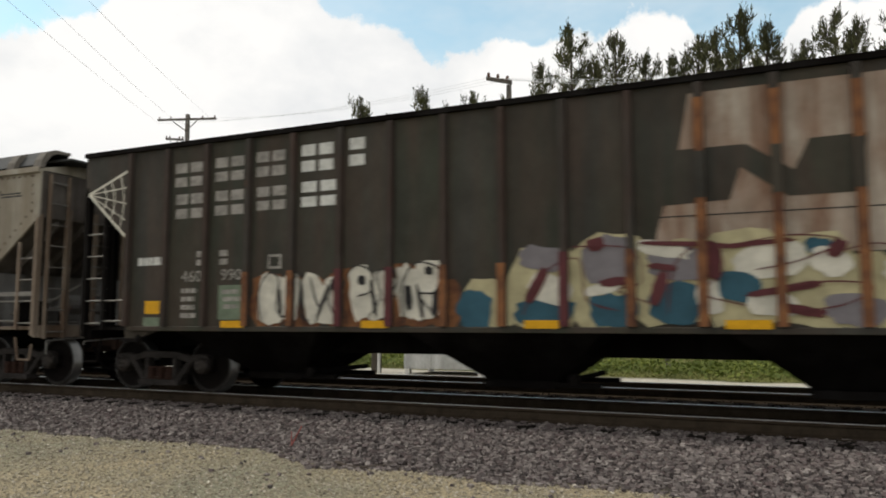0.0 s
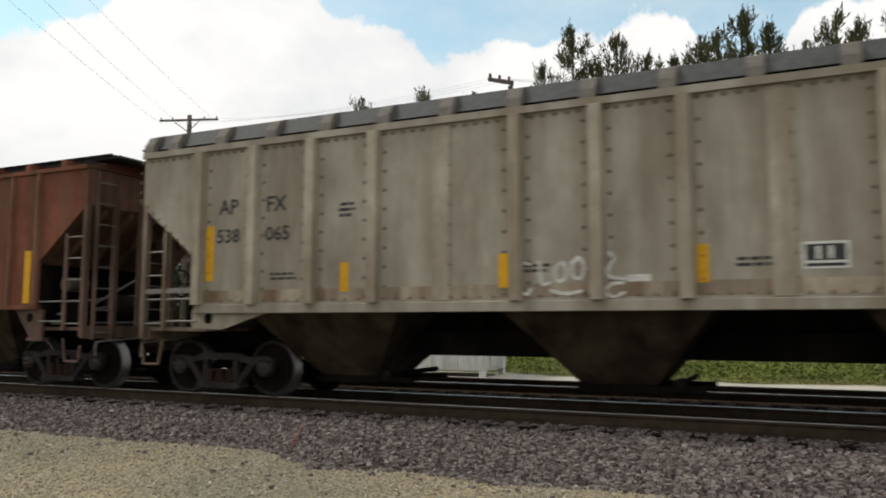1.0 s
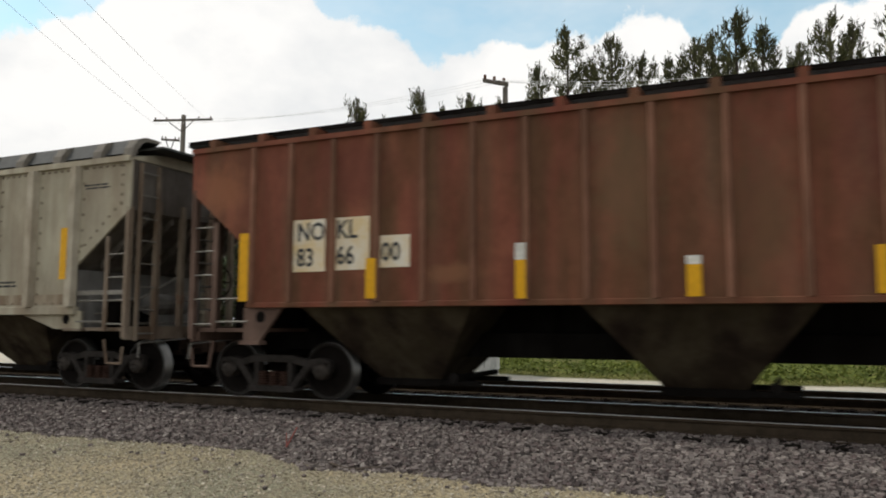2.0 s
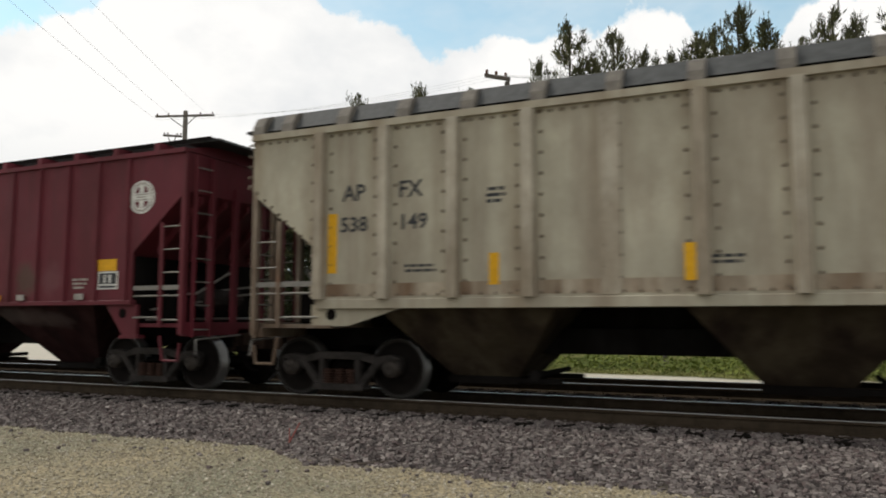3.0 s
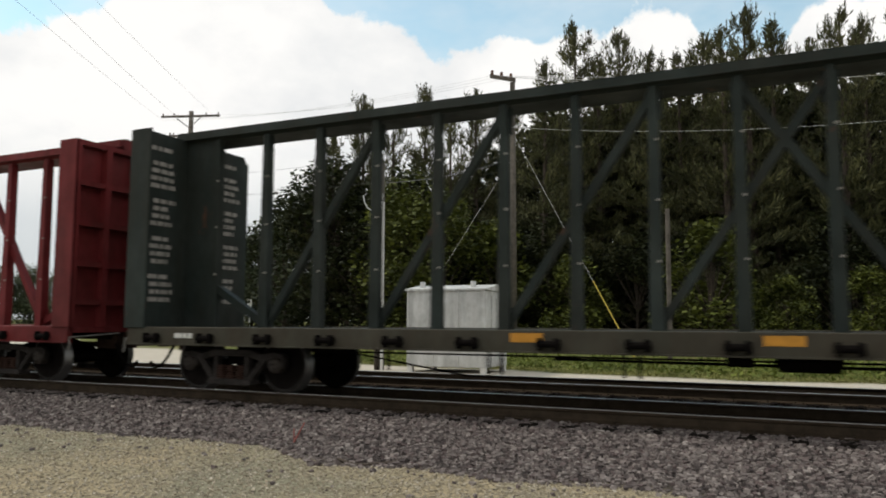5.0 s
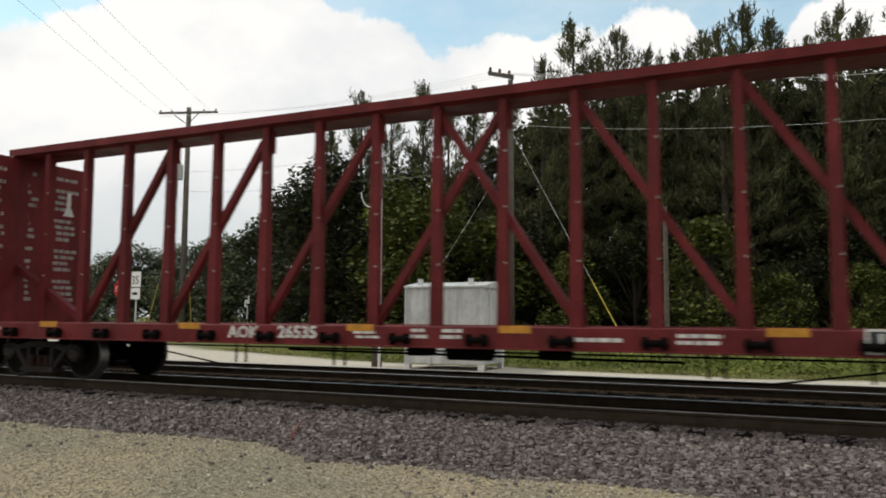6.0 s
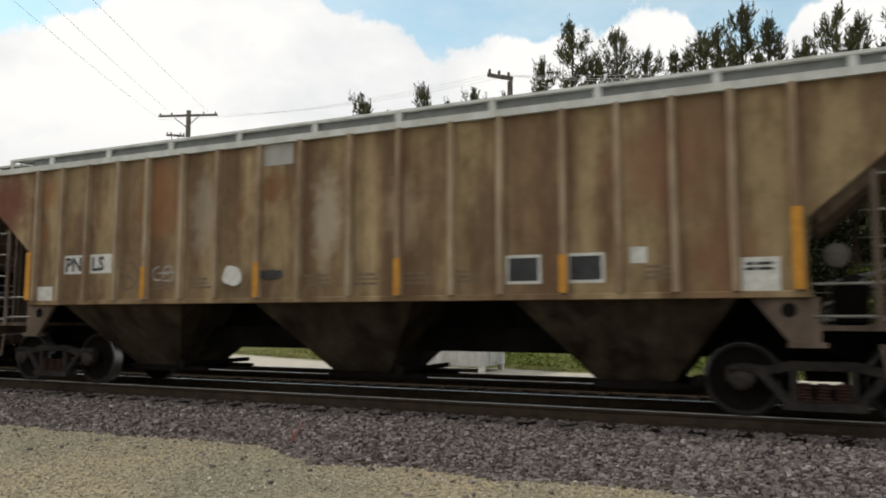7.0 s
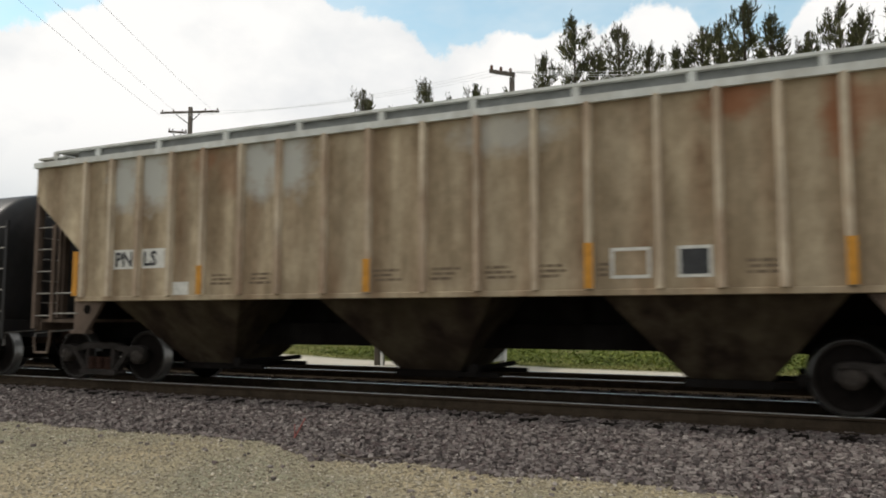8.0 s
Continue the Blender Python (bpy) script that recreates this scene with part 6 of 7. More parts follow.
def web_tag():
    """White spray lines: a triangle filled with a web of arcs."""
    bm = bm_new()
    a, b, c = Vector((-7.64, 0, 3.52)), Vector((-6.68, 0, 3.90)), Vector((-6.68, 0, 2.66))
    def stroke(p, q, w):
        y = FACE - 0.004
        n = Vector((-(q - p).z, 0, (q - p).x)).normalized() * w
        bm.faces.new([bm.verts.new((v.x, y, v.z)) for v in (p + n, q + n, q - n, p - n)])
    for p, q in ((a, b), (b, c), (c, a)):
        stroke(p, q, 0.022)
    for k in (0.25, 0.5, 0.75):
        stroke(a, b.lerp(c, k), 0.010)
    for k in (0.35, 0.55, 0.78):
        pts = [a.lerp(b.lerp(c, u / 6), k + 0.10 * math.sin(math.pi * u / 6)) for u in range(7)]
        for p, q in zip(pts, pts[1:]):
            stroke(p, q, 0.012)
    part("web_tag", bm, M["pale"], car_bn, "white sprayed web in a triangle")


web_tag()


def rivets(car, h):
    """Rivet heads along the posts, the seams and the eave of a riveted car."""
    bm = bm_new()
    def head(x, z, y=FACE):
        vs = [bm.verts.new((x + 0.030 * math.cos(k * math.pi / 3), y, z + 0.030 * math.sin(k * math.pi / 3))) for k in range(6)]
        t = bm.verts.new((x, y - 0.016, z))
        for k in range(6):
            bm.faces.new((vs[k], vs[(k + 1) % 6], t))
    for x in [v + h["offset"] for v in spaced(-6.45, 6.45, 13)]:
        wide = 0.165 if abs(abs(x - h["offset"]) - 2.15) > 0.1 else 0.1
        z = h["sill"] + 0.12
        while z < h["top"] - 0.12:
            for s in (-1, 1):
                if abs(x + s * wide) < 6.5 or z > h["cut_low"] + 0.2:
                    head(x + s * wide, z + (0.14 if s > 0 else 0))
            z += 0.28
    x = -7.6
    while x < 7.65:
        head(x, h["top"] - 0.09)
        x += 0.16
    for s in (-1, 1):
        for k in range(9):
            u = k / 8
            head(s * (6.55 + 1.1 * u), h["cut_low"] + 0.13 + (h["cut_top"] - h["cut_low"]) * u)
        for k in range(5):
            head(s * 7.66, h["cut_top"] + 0.1 + 0.17 * k)
    x = -6.3
    while x < 6.4:
        head(x, h["sill"] + 0.09)
        x += 0.21
    tagged(part("rivets", bm, M["ap_rivet"], car, "rows of rivet heads"), kind="stuff")


def scribble(car, strokes, x, z, w, h, r, mat="white", label="white sprayed scrawl", lift=0.005):
    """Sprayed lines of uneven width, drawn as runs through a unit square."""
    bm, k = bm_new(), 0
    rnd = random.Random(int(x * 10))
    for run in strokes:
        pts = [Vector((x + u * w, 0, z + v * h)) for u, v in run]
        fine = []
        for i in range(len(pts) - 1):       # a smooth curve through the points
            p0, p1, p2, p3 = pts[max(0, i - 1)], pts[i], pts[i + 1], pts[min(len(pts) - 1, i + 2)]
            for j in range(5):
                t = j / 5
                fine.append(0.5 * (2 * p1 + (p2 - p0) * t + (2 * p0 - 5 * p1 + 4 * p2 - p3) * t * t + (3 * p1 - p0 - 3 * p2 + p3) * t ** 3))
        fine.append(pts[-1])
        k += 1
        y = FACE - lift - 0.0012 * k
        prev = None
        for i, p in enumerate(fine):
            d = fine[min(i + 1, len(fine) - 1)] - fine[max(i - 1, 0)]
            n = Vector((-d.z, 0, d.x)).normalized() * r * rnd.uniform(0.7, 1.2) * (0.6 if i in (0, len(fine) - 1) else 1)
            a, b = bm.verts.new((p.x + n.x, y, p.z + n.z)), bm.verts.new((p.x - n.x, y, p.z - n.z))
            if prev:
                bm.faces.new((prev[0], a, b, prev[1]))
            prev = (a, b)
    part("spray_scrawl", bm, M[mat], car, label)


SCRAWL = [[(0.12, 0.72), (0.05, 0.76), (0.0, 0.5), (0.02, 0.2), (0.08, 0.1), (0.13, 0.25)], [(0.20, 0.8), (0.21, 0.5), (0.24, 0.3), (0.31, 0.36)],
          [(0.42, 0.78), (0.35, 0.62), (0.36, 0.4), (0.42, 0.38), (0.46, 0.55), (0.42, 0.78)], [(0.58, 0.85), (0.51, 0.7), (0.52, 0.45), (0.58, 0.42), (0.62, 0.62), (0.57, 0.85), (0.49, 0.72)],
          [(0.68, 0.42), (0.70, 0.75), (0.72, 1.0), (0.76, 0.92), (0.74, 0.5)], [(0.83, 0.95), (0.88, 0.8), (0.82, 0.55), (0.86, 0.42), (1.0, 0.38)],
          [(0.97, 0.3), (0.86, 0.28), (0.80, 0.12), (0.88, 0.02), (0.97, 0.12)], [(0.30, 0.18), (0.45, 0.10), (0.6, 0.16)]]
TANGLE = [[(0.05, 0.1), (0.3, 0.5), (0.5, 0.95), (0.55, 0.4), (0.4, 0.1)], [(0.2, 0.35), (0.5, 0.45), (0.9, 0.4)], [(0.6, 0.8), (0.75, 0.2), (0.95, 0.15), (0.9, 0.6), (0.7, 0.55)], [(0.0, 0.0), (0.5, 0.05), (1.0, 0.0)]]
OUTLINE = [[(0.02, 0.05), (0.0, 0.6), (0.06, 0.98), (0.12, 0.85), (0.11, 0.3), (0.16, 0.1)], [(0.16, 0.1), (0.19, 0.7), (0.25, 0.95), (0.24, 0.2), (0.30, 0.05)],
           [(0.30, 0.9), (0.36, 0.3), (0.45, 0.95), (0.40, 0.5), (0.46, 0.0)], [(0.50, 0.0), (0.48, 0.6), (0.54, 1.05), (0.63, 0.95), (0.63, 0.6), (0.56, 0.5)],
           [(0.62, 0.1), (0.68, 0.5), (0.66, 0.9), (0.74, 1.0), (0.76, 0.7), (0.70, 0.4), (0.74, 0.05)], [(0.80, 0.0), (0.79, 0.7), (0.86, 1.08), (0.97, 0.95), (0.95, 0.55), (0.87, 0.5), (0.99, 0.0)]]
SWIRL = [[(0.05, 0.1), (0.10, 0.6), (0.20, 0.8), (0.22, 0.3), (0.30, 0.15)], [(0.18, 0.95), (0.33, 0.9), (0.36, 0.5), (0.30, 0.4), (0.40, 0.2)], [(0.42, 0.1), (0.44, 0.7), (0.52, 0.95), (0.55, 0.6), (0.50, 0.35), (0.60, 0.2)],
         [(0.58, 0.9), (0.70, 0.98), (0.80, 0.9), (0.72, 0.7), (0.62, 0.6)], [(0.62, 0.3), (0.75, 0.45), (0.86, 0.4), (0.80, 0.2), (0.68, 0.12)], [(0.78, 0.75), (0.88, 0.85), (0.97, 0.6), (0.90, 0.35), (0.98, 0.1)]]
scribble(car_bn, OUTLINE, -3.85, 1.18, 3.15, 0.80, 0.014, "ink", "thin black sprayed outlines", 0.056)
scribble(car_bn, SWIRL, 0.15, 1.18, 4.9, 1.05, 0.009, "maroon", "dark red sprayed outlines", 0.056)
M["ap_rivet"] = simple("brown_edged_rivet", (0.12, 0.095, 0.07), 0.7, 0, 0.3, 9, bump_strength=0)
for car, num, tags in ((car_ap, "065", True), (car_ap2, "149", False)):
    rivets(car, H_AP)
    for x in (-2.15, 2.15):
        mark(car, "seam_plate", x - 0.02, x + 0.24, 1.50, 3.96, "ap_rib", "lapped seam plate", None, 0.012)
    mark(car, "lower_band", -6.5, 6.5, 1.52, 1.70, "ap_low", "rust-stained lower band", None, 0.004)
    ink = M["black_text"]
    lettering("mark", "AP", 0.34, ink, car, -5.95, FACE - 0.004, 2.93, "faded black letters", 0.95, 0, 0.006)
    lettering("mark", "FX", 0.34, ink, car, -5.03, FACE - 0.004, 2.93, "faded black letters", 0.95, 0, 0.006)
    lettering("number", "538", 0.31, ink, car, -5.99, FACE - 0.004, 2.47, "black number", 1.0, 0, 0.006)
    lettering("number", num, 0.31, ink, car, -5.03, FACE - 0.004, 2.47, "black number", 1.0, 0, 0.006)
    for x0, x1, z0, z1, rb in ((-6.20, -6.04, 1.86, 2.75, 0.0), (-3.66, -3.52, 1.65, 2.08, 0.0), (-1.15, -1.02, 1.65, 2.1, 0.121), (1.31, 1.45, 1.67, 2.13, 0.0), (3.81, 4.0, 1.69, 2.16, 0.0), (6.37, 6.53, 1.96, 2.88, 0.121)):
        strip(car, x0, x1, z0, z1, "yellow", rb)
    data_panel(car, 2.44, 2.92, 1.8, 2.11)
    text_bars(car, -3.7, -3.4, 2.75, 3.0, 3, "black_text", 8)
    for x in (-4.95, -1.0, 1.7, 4.6):
        text_bars(car, x, x + 0.6, 1.84, 1.98, 2, "black_text", int(x * 7) + 50)
    text_bars(car, 6.75, 7.45, 3.55, 3.66, 2, "black_text", 9)
    if tags:
        mark(car, "white_patch", 0.49, 0.77, 1.68, 1.79, "white")
        scribble(car, SCRAWL, -0.92, 1.50, 1.42, 0.62, 0.022)
        scribble(car, TANGLE, 3.35, 1.50, 0.95, 0.60, 0.020)

# brown-red hopper
for x0, x1, z0, z1, rows in ((-5.61, -5.03, 1.98, 2.8, ("NO", "83")), (-4.92, -4.28, 1.99, 2.8, ("KL", "66"))):
    mark(car_no, "number_patch", x0, x1, z0, z1, "buff", "pale patch with black letters")
    for k, word in enumerate(rows):
        lettering("letters", word, 0.40, M["black_text"], car_no, x0 + 0.08, FACE - 0.005, z0 + 0.49 - 0.40 * k, "black letters", 0.78, 0, 0.008)
mark(car_no, "number_patch", -4.15, -3.63, 2.01, 2.49, "buff", "pale patch with black figures")
lettering("letters", "00", 0.40, M["black_text"], car_no, -4.09, FACE - 0.005, 2.11, "black figures", 0.78, 0, 0.008)
for x0, x1, z0, z1 in ((-6.55, -6.38, 1.53, 2.63), (-4.30, -4.14, 1.55, 2.15), (-2.06, -1.92, 1.52, 2.05), (0.07, 0.24, 1.52, 1.92), (2.03, 2.15, 1.53, 2.08), (4.33, 4.45, 1.53, 1.98), (6.38, 6.55, 1.55, 2.55)):
    strip(car_no, x0, x1, z0, z1, "yellow", 0.066)
for x0, x1, z0, z1 in ((-2.06, -1.92, 2.05, 2.28), (0.07, 0.24, 1.92, 2.03), (4.33, 4.45, 1.98, 2.14)):
    strip(car_no, x0, x1, z0, z1, "white", 0.066)
data_panel(car_no, 4.55, 5.01, 1.72, 2.05)
mark(car_no, "stencil_patch", 2.39, 2.7, 1.70, 1.84, "buff")
text_bars(car_no, 2.87, 3.87, 1.8, 2.1, 2, "orange", 12, name="spray_tag")

# maroon hopper
lg = bm_new()
lathe(lg, [(FACE - 0.003, 0.295), (FACE + 0.001, 0.295)], 40, "y", (6.89, 0, 3.33))
emblem = part("emblem", lg, M["white"], car_sf, "round white emblem with a cross")
for sx in (-1, 1):          # four dark quarter lobes leave the cross white
    for sz in (-1, 1):
        lg = bm_new()
        pts = [(0.055, 0.075)] + [(0.055 + 0.085 * math.sin(k * math.pi / 10), 0.075 + 0.115 * math.cos(k * math.pi / 10)) for k in range(6)]
        prism(lg, [(6.89 + sx * u, 3.33 + sz * v) for u, v in pts], FACE - 0.006, FACE - 0.0035)
        part("lobe", lg, M["sf"], emblem)
for z, w in ((0.048, 0.15), (0.0, 0.10), (-0.048, 0.15)):
    one_box("bar", (6.89 - w, 6.89 + w, FACE - 0.006, FACE - 0.0035, 3.33 + z - 0.010, 3.33 + z + 0.010), M["dull_white"], emblem)
for k in range(26):         # the ring of tiny print, unreadable
    a = 2 * math.pi * k / 26
    c, q = Vector((6.89 + 0.245 * math.cos(a), 3.33 + 0.245 * math.sin(a))), Vector((-math.sin(a), math.cos(a)))
    lg = bm_new()
    o = Vector((q.y, -q.x))
    prism(lg, [tuple(c + q * i * 0.022 + o * j * 0.020) for i, j in ((-1, -1), (1, -1), (1, 1), (-1, 1))], FACE - 0.006, FACE - 0.0035)
    part("bar", lg, M["dull_white"], emblem)
for x0, x1 in ((-5.57, -5.05), (-4.84, -4.4)):
    letter_blocks(car_sf, x0, x1, 2.69, 2.94, 2, "dull_white")
lettering("number", "469", 0.31, M["dull_white"], car_sf, -5.55, FACE - 0.004, 2.24, "faded white number", 0.95)
lettering("number", "465", 0.31, M["dull_white"], car_sf, -4.84, FACE - 0.004, 2.25, "faded white number", 0.95)
mark(car_sf, "square_frame", -3.26, -2.97, 2.57, 2.85, "dull_white")
mark(car_sf, "square_inside", -3.22, -3.01, 2.61, 2.81, "sf", out=0.005)
mark(car_sf, "square_mark", -3.17, -3.06, 2.66, 2.76, "dull_white", out=0.007)
strip(car_sf, 5.93, 6.37, 2.04, 2.25)
data_panel(car_sf, 5.94, 6.41, 1.71, 2.03)
strip(car_sf, -6.21, -5.76, 1.87, 2.09)
for x0, x1 in ((3.13, 3.5), (0.75, 1.19), (-0.98, -0.56), (-3.26, -2.88)):
    mark(car_sf, "reflector_strip", x0, x1, 1.53, 1.63, "yellow", "yellow reflective strip", FACE - 0.045, 0.003)
for x0, x1 in ((2.41, 2.63), (3.94, 4.15), (5.43, 5.65), (-2.4, -2.2), (-4.1, -3.9)):
    mark(car_sf, "stencil_patch", x0, x1, 1.53, 1.64, "dull_white", "", FACE - 0.045, 0.003)
for k, (x0, x1, z0, z1, rows) in enumerate(((-0.18, 0.3, 1.65, 2.23, 6), (0.69, 1.13, 1.67, 1.88, 3), (1.46, 2.0, 1.68, 1.76, 1), (5.29, 5.72, 1.72, 1.94, 3), (-1.84, -1.35, 1.65, 1.75, 1), (-0.95, -0.6, 1.66, 1.78, 1), (-5.45, -5.1, 1.7, 1.95, 2), (-4.8, -4.4, 1.68, 1.95, 2))):
    text_bars(car_sf, x0, x1, z0, z1, rows, "dull_white", 20 + k)

# the two tan hoppers
for car, tint, pat in ((car_pn, "pn", 0), (car_pn2, "pn2", 1)):
    for x0, x1 in (((2.94, 3.42), (3.76, 4.24)) if not pat else ((3.13, 3.62), (3.93, 4.33))):
        mark(car, "placard", x0, x1, 1.64, 2.02, "white", "white-framed dark placard", None, 0.004)
        mark(car, "placard_field", x0 + 0.04, x1 - 0.04, 1.68, 1.98, "black_text" if not pat or x0 > 3.5 else "pn2", "", None, 0.007)
    for k, (x0, x1) in enumerate(((-5.41, -4.90), (-4.76, -4.25))):
        mark(car, "white_patch", x0, x1, 1.97, 2.3, "white", "white patch with black letters")
        lettering("letters", ("PN", "LS")[k], 0.34, M["black_text"], car, x0 + 0.03, FACE - 0.005, 2.02, "black letters", 0.95, 0, 0.008)
    zs = (1.53, 2.03)
    for x0, x1, z1 in (((6.37, 6.49, 2.45), (3.68, 3.78, 2.0), (1.30, 1.40, 2.03), (-1.15, -1.05, 2.05), (-3.48, -3.38, 2.05), (-6.30, -6.17, 2.39)) if not pat else ((6.37, 6.49, 2.3), (5.72, 5.83, 2.05), (2.82, 2.93, 2.09), (-0.39, -0.28, 1.99), (-3.48, -3.37, 1.98), (-6.30, -6.17, 2.3))):
        strip(car, x0, x1, 1.52, z1, "orange", 0.092 if abs(x1 - x0) < 0.2 else 0)
    if not pat:
        mark(car, "white_patch", 4.56, 4.76, 1.87, 2.07, "white")
        mark(car, "notice_panel", 5.83, 6.24, 1.5, 1.9, "white", "white notice panel", None, 0.006)
        text_bars(car, 5.87, 6.2, 1.74, 1.86, 2, "black_text", 31, FACE - 0.006)
        mark(car, "notice_panel", -6.15, -5.68, 1.5, 1.76, "white", "white notice panel", None, 0.006)
        ring = [(0.5 + 0.5 * math.cos(k * 0.7), 0.5 + 0.5 * math.sin(k * 0.7)) for k in range(10)]
        scribble(car, [ring, [(0.15, 0.2), (0.85, 0.85)], [(0.1, 0.8), (0.9, 0.25)]], -4.12, 1.68, 0.5, 0.46, 0.018, "brown_text", "brown sprayed ring with a cross")
        scribble(car, [[(0.35, 0.9), (0.05, 0.7), (0.1, 0.2), (0.4, 0.15)], [(0.5, 0.2), (0.55, 0.8), (0.85, 0.85), (0.8, 0.5), (0.55, 0.5)], [(0.2, 0.5), (0.95, 0.55), (0.9, 0.15), (0.5, 0.1)]], -3.3, 1.78, 0.48, 0.30, 0.016, "dull_white", "pale sprayed scrawl")
        blob(-1.6, 1.86, 0.36, 0.31, 0, "white", car, "round_patch")
        mark(car, "primer_patch", -1.13, -0.5, 3.55, 3.9, "silver", "bare primer patch")
        blob(-0.88, 1.86, 0.5, 0.14, 0, "black_text", car, "dark_patch")
    else:
        mark(car, "white_patch", -4.08, -3.72, 1.52, 1.73, "white")
    for k, x in enumerate((-3.3, -2.5, -0.3, 0.6, 1.4, 2.1, 2.9, 4.7)):
        text_bars(car, x, x + 0.5, 1.66, 1.86, 3, "brown_text", 40 + k + 10 * pat)

# centerbeams: stencils on the bulkheads and the side sills
def stencil_wall(car, x, y0, y1, rows, seed):
    """Rows of small print on a bulkhead's inner face, which looks along the train."""
    r = random.Random(seed)
    bm = bm_new()
    z = 1.5
    k = 0
    while z < 4.3:
        if k % 5 != 4:
            y = y0 + r.uniform(0.02, 0.12)
            end = y1 - r.uniform(0.02, 0.25)
            while y < end:
                w = min(r.uniform(0.08, 0.22), end - y)
                box(bm, x, x + 0.003, y, y + w, z, z + 0.075)
                y += w + 0.03
        z += 0.135
        k += 1
    tagged(part("stencil", bm, M["dull_white"], car, "rows of small unreadable white stencil marks"), kind="stuff")


for y0, y1, sd in ((-1.22, -0.55, 61), (-0.1, 0.2, 65), (0.55, 1.22, 62)):
    stencil_wall(car_rf, -10.58 + 0.16, y0, y1, 20, sd)
    stencil_wall(car_gf, -10.37 + 0.16, y0, y1, 20, sd + 2)
for yc in (-0.95, 0.95):
    bm = bm_new()
    prism(bm, [(yc - 0.14, 3.42), (yc + 0.14, 3.42), (yc + 0.05, 3.62), (yc + 0.04, 3.95), (yc - 0.04, 3.95), (yc - 0.05, 3.62)], -10.58 + 0.16, -10.58 + 0.166, "x")
    part("white_mark", bm, M["white"], car_rf, "white stencilled figure shape")
# these pale bars draw the web plate's corrugations in colour
text_bars(car_gf, 9.62, 10.1, 1.9, 3.9, 26, "dull_white", 66, -0.3)
SILL = -1.42
lettering("letters", "AOK", 0.25, M["white"], car_rf, -3.68, SILL - 0.004, 0.86, "white letters", 1.1, 0, 0.008)
lettering("number", "26535", 0.25, M["white"], car_rf, -2.72, SILL - 0.004, 0.87, "white number", 1.15, 0, 0.008)
for k, (x0, x1, z0, z1, rows) in enumerate(((-1.38, -0.9, 0.87, 1.0, 2), (-0.46, -0.1, 0.88, 1.05, 2), (0.04, 0.41, 0.88, 1.05, 2), (1.9, 2.65, 0.87, 0.96, 1), (3.1, 3.8, 0.86, 1.02, 2), (5.9, 6.2, 0.88, 1.02, 1), (-9.5, -9.0, 0.9, 1.0, 1))):
    text_bars(car_rf, x0, x1, z0, z1, rows, "white", 70 + k, SILL)
for x in (-8.06, -4.72, -1.48, 0.9, 4.2, 7.6):
    mark(car_rf, "reflector_strip", x, x + 0.45, 0.98, 1.08, "orange", "amber reflective strip", SILL, 0.004)
data_panel(car_rf, 5.2, 5.64, 0.80, 1.08, SILL - 0.006)
for x in (-3.4, -0.3, 2.8, 9.4):
    mark(car_gf, "reflector_strip", x, x + 0.45, 0.9, 1.02, "orange", "amber reflective strip", SILL, 0.004)
mark(car_gf, "reflector_strip", 6.26, 6.51, 0.83, 1.02, "orange", "amber reflective strip", SILL, 0.004)
mark(car_gf, "reflector_strip", 10.2, 10.32, 1.5, 2.0, "orange", "amber reflective strip", -1.45, 0.004)
data_panel(car_gf, 6.52, 6.99, 0.72, 1.02, SILL - 0.006)
text_bars(car_gf, 5.17, 5.91, 0.84, 0.98, 1, "white", 90, SILL)
text_bars(car_gf, -9.3, -8.9, 0.86, 1.0, 1, "white", 91, SILL)
mark(car_rf, "reflector_strip", -10.6, -10.52, 1.4, 2.6, "orange", "amber reflective strip", -1.45, 0.004)

# tank car placards
for k, (x0, x1, z0, z1, rows) in enumerate(((5.9, 6.8, 2.35, 2.9, 3), (6.2, 6.5, 1.7, 1.9, 1))):
    text_bars(car_tk, x0, x1, z0, z1, rows, "dull_white", 95 + k, -1.502)


# ---- ballast stones, yard gravel and litter on the ground ----
M["stone"] = per_island("ballast_stone", [(0.052, 0.043, 0.042), (0.128, 0.110, 0.104), (0.188, 0.165, 0.154), (0.092, 0.070, 0.068), (0.272, 0.245, 0.225)], 0.9, 40)
# the train's shade is put into these near-black stone tones
M["stone_dark"] = per_island("shaded_ballast_stone", [(0.006, 0.005, 0.005), (0.014, 0.012, 0.011), (0.026, 0.022, 0.020)], 0.9, 40, 0.03)
M["pebble"] = per_island("tan_yard_gravel", [(0.18, 0.160, 0.12), (0.36, 0.315, 0.23), (0.27, 0.237, 0.172), (0.48, 0.44, 0.36)], 0.95, 50)


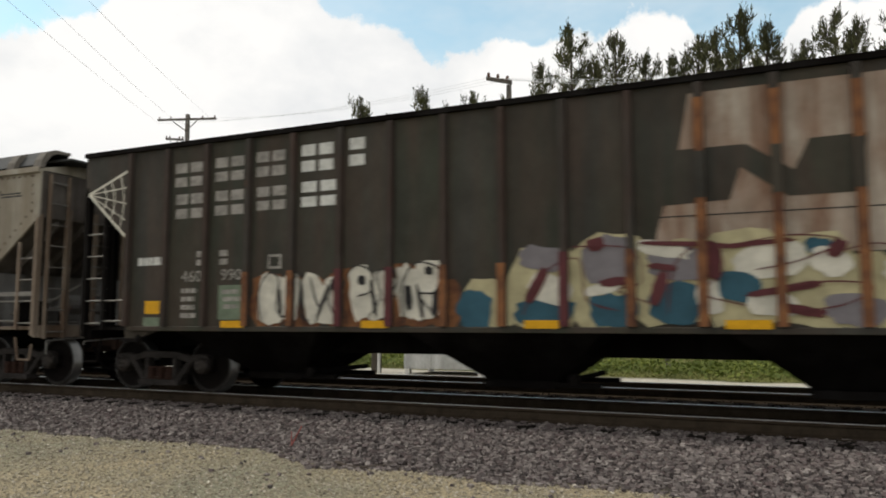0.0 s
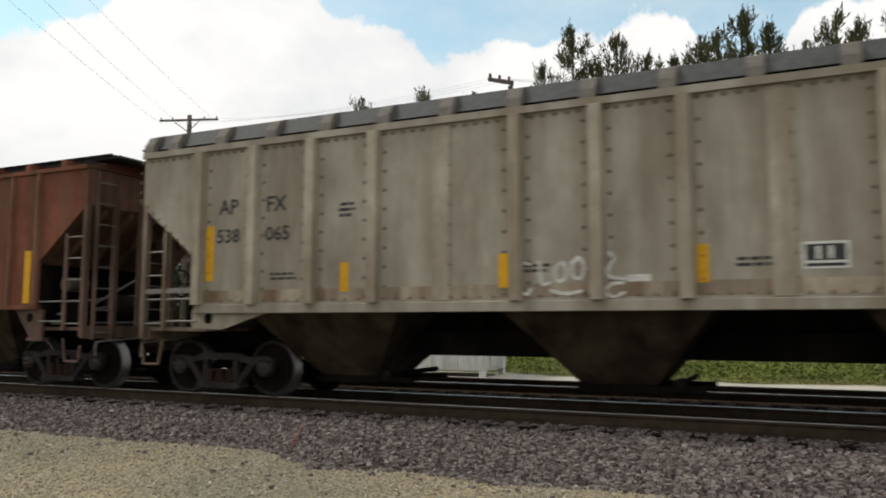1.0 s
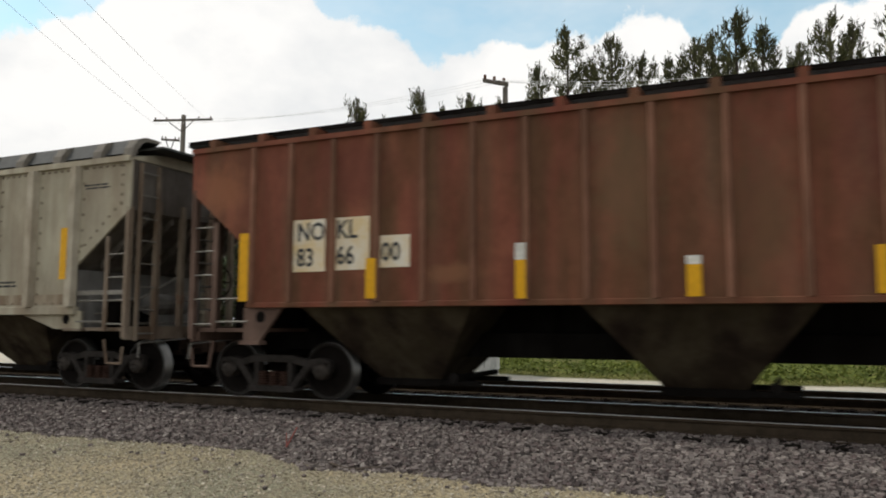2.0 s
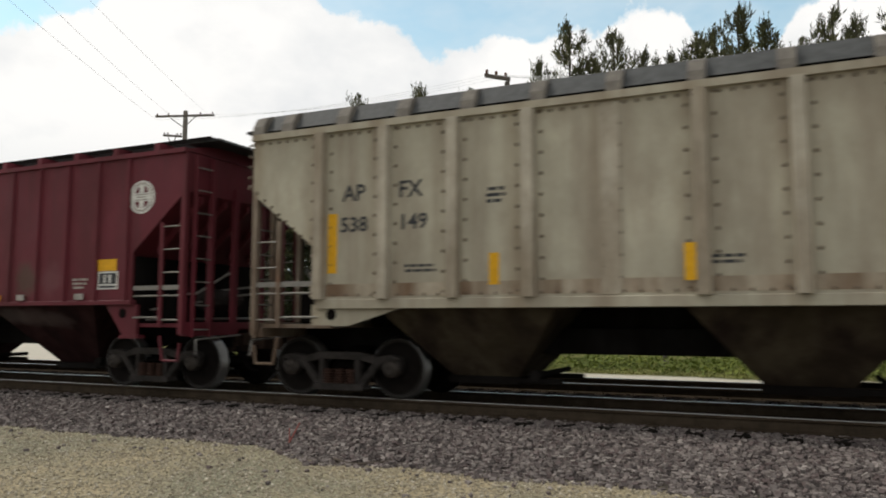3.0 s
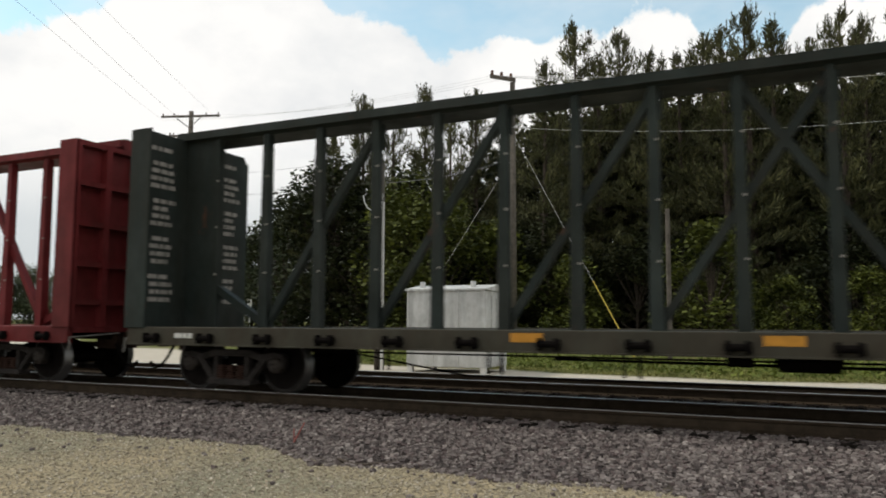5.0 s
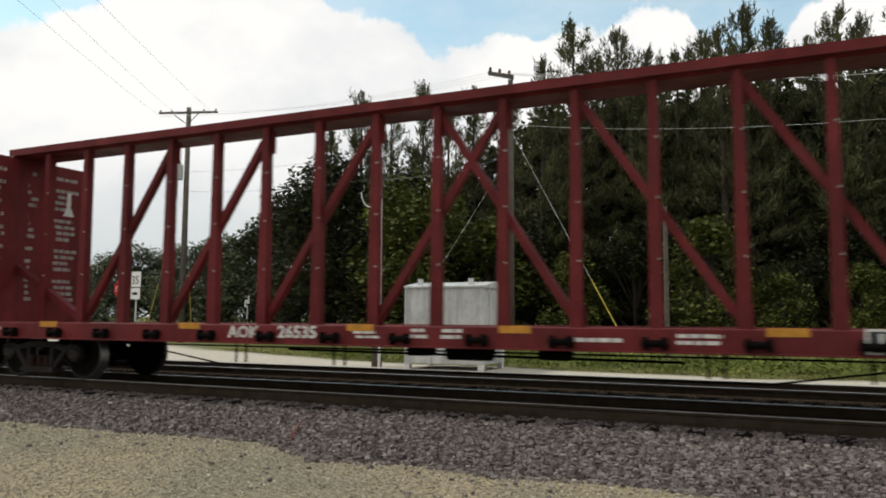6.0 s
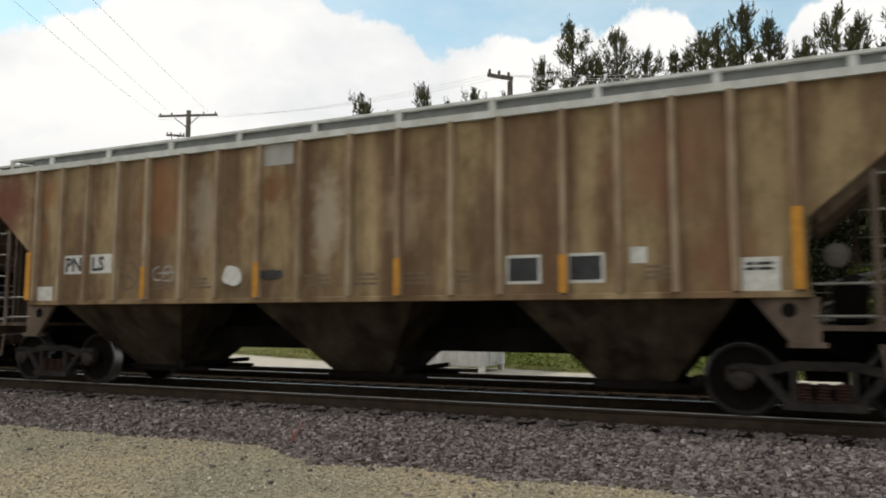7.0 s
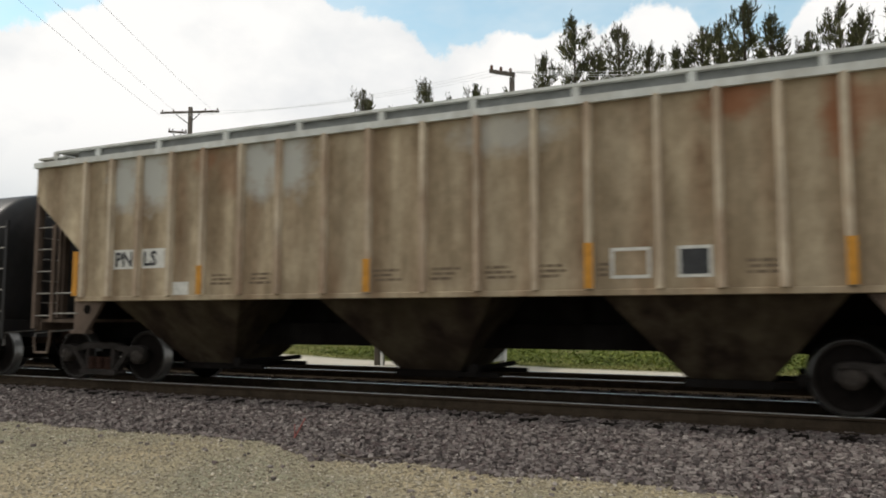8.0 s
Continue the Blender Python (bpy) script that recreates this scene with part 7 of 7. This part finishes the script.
def stones(name, n, area, size, material, label, seed):
    """Crushed stones strewn over an area given as a function of two random numbers."""
    r = np.random.RandomState(seed)
    cube = np.array([(-1, -1, -1), (1, -1, -1), (1, 1, -1), (-1, 1, -1), (-1, -1, 1), (1, -1, 1), (1, 1, 1), (-1, 1, 1)], float)
    quads = np.array([(0, 3, 2, 1), (4, 5, 6, 7), (0, 1, 5, 4), (1, 2, 6, 5), (2, 3, 7, 6), (3, 0, 4, 7)])
    vs, fs = [], []
    for i in range(n):
        x, y = area(r.rand(), r.rand())
        s = size * (0.5 + 0.9 * r.rand() ** 1.5)
        p = cube * (0.5 * s * np.array([1.0, 0.8, 0.62])) * (0.62 + 0.55 * r.rand(8, 3))
        a, b, c = r.rand(3) * 6.283
        ca, sa, cb, sb = math.cos(a), math.sin(a), math.cos(b * 0.3), math.sin(b * 0.3)
        rot = np.array([(ca, -sa, 0), (sa, ca, 0), (0, 0, 1)]) @ np.array([(1, 0, 0), (0, cb, -sb), (0, sb, cb)])
        p = p @ rot.T + np.array([x, y, ground_height(x, y) + s * 0.16])
        fs.append(quads + 8 * i)
        vs.append(p)
    vs, fs = np.concatenate(vs), np.concatenate(fs)
    me = bpy.data.meshes.new(name)
    me.from_pydata(vs.tolist(), [], fs.tolist())
    me.materials.append(material)
    tagged(new(name, me), label, "gravel", kind="stuff")


def near_shoulder(u, v):
    x = -30 + 35.5 * u ** 0.62
    e = ballast_edge(x)
    return x, e - 0.12 + (YC - 0.84 - e + 0.12) * v


def edge_scatter(u, v):
    x = -24 + 28 * u ** 0.7
    return x, ballast_edge(x) - abs(v ** 2) * 1.6


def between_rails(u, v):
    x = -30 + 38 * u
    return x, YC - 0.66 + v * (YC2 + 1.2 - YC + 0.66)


def yard(u, v):
    x = -16 + 18 * u ** 0.8
    return x, 3.6 + (ballast_edge(x) - 3.6) * v ** 0.8


stones("ballast", 44000, near_shoulder, 0.050, M["stone"], "loose grey and purple crushed ballast stones", 3)
stones("track_ballast", 8000, between_rails, 0.06, M["stone_dark"], "dark ballast between the rails, shade in its colour", 5)
stones("yard_gravel", 26000, yard, 0.024, M["pebble"], "fine tan gravel on the yard", 7)
stones("scattered_stone", 420, edge_scatter, 0.045, M["stone"], "stray ballast stones on the yard's edge", 9)


def litter():
    m = simple("faded_red_stick", (0.22, 0.075, 0.065), 0.7)
    bm = bm_new()
    bar(bm, (-5.92, 8.09, ground_height(-5.92, 8.09) - 0.04), (-5.79, 8.20, -0.12), 0.013, 6, 0.009)
    bar(bm, (-5.90, 8.14, ground_height(-5.90, 8.14) - 0.04), (-5.98, 8.24, -0.21), 0.010, 6, 0.007)
    tagged(part("stick", bm, m), "faded red stick leaning in the ballast", "stick")
    bm = bm_new()
    pts = [(-4.82, 7.50), (-4.60, 7.42), (-4.44, 7.40), (-4.29, 7.56), (-4.16, 7.66)]
    for (a, b), (c, d) in zip(pts, pts[1:]):
        bar(bm, (a, b, ground_height(a, b) + 0.02), (c, d, ground_height(c, d) + 0.025), 0.022, 6, 0.018)
    tagged(part("twig", bm, M["bark"]), "short dark twig on the yard's edge", "stick")


litter()


def lower(car, pivot, k):
    """Brings all of a car above its sill down in proportion."""
    todo = [o for o in car.children if not o.name.startswith("truck")]
    while todo:
        o = todo.pop()
        todo += list(o.children)
        for v in o.data.vertices:
            if v.co.z > pivot:
                v.co.z = pivot + (v.co.z - pivot) * k


for car, pivot, k in ((car_bn, 1.1, 0.962), (car_no, 1.48, 0.952), (car_sf, 1.48, 0.952), (car_ap, 1.45, 0.985), (car_ap2, 1.45, 0.985)):
    lower(car, pivot, k)


def motions():
    times = [0.0, 2.0, 4.0, 6.0, 8.0]
    for car, x0 in moving_cars:
        walk(car, [(t, pose(x0 + SPEED * t, YC, 0)) for t in times])
    per_frame = math.degrees(SPEED / FPS / WHEEL_R)
    for wheel, x in moving_wheels:
        walk(wheel, [(i / FPS, pose(x, 0, WHEEL_R, 0, per_frame * i, 0)) for i in range(241)])


motions()
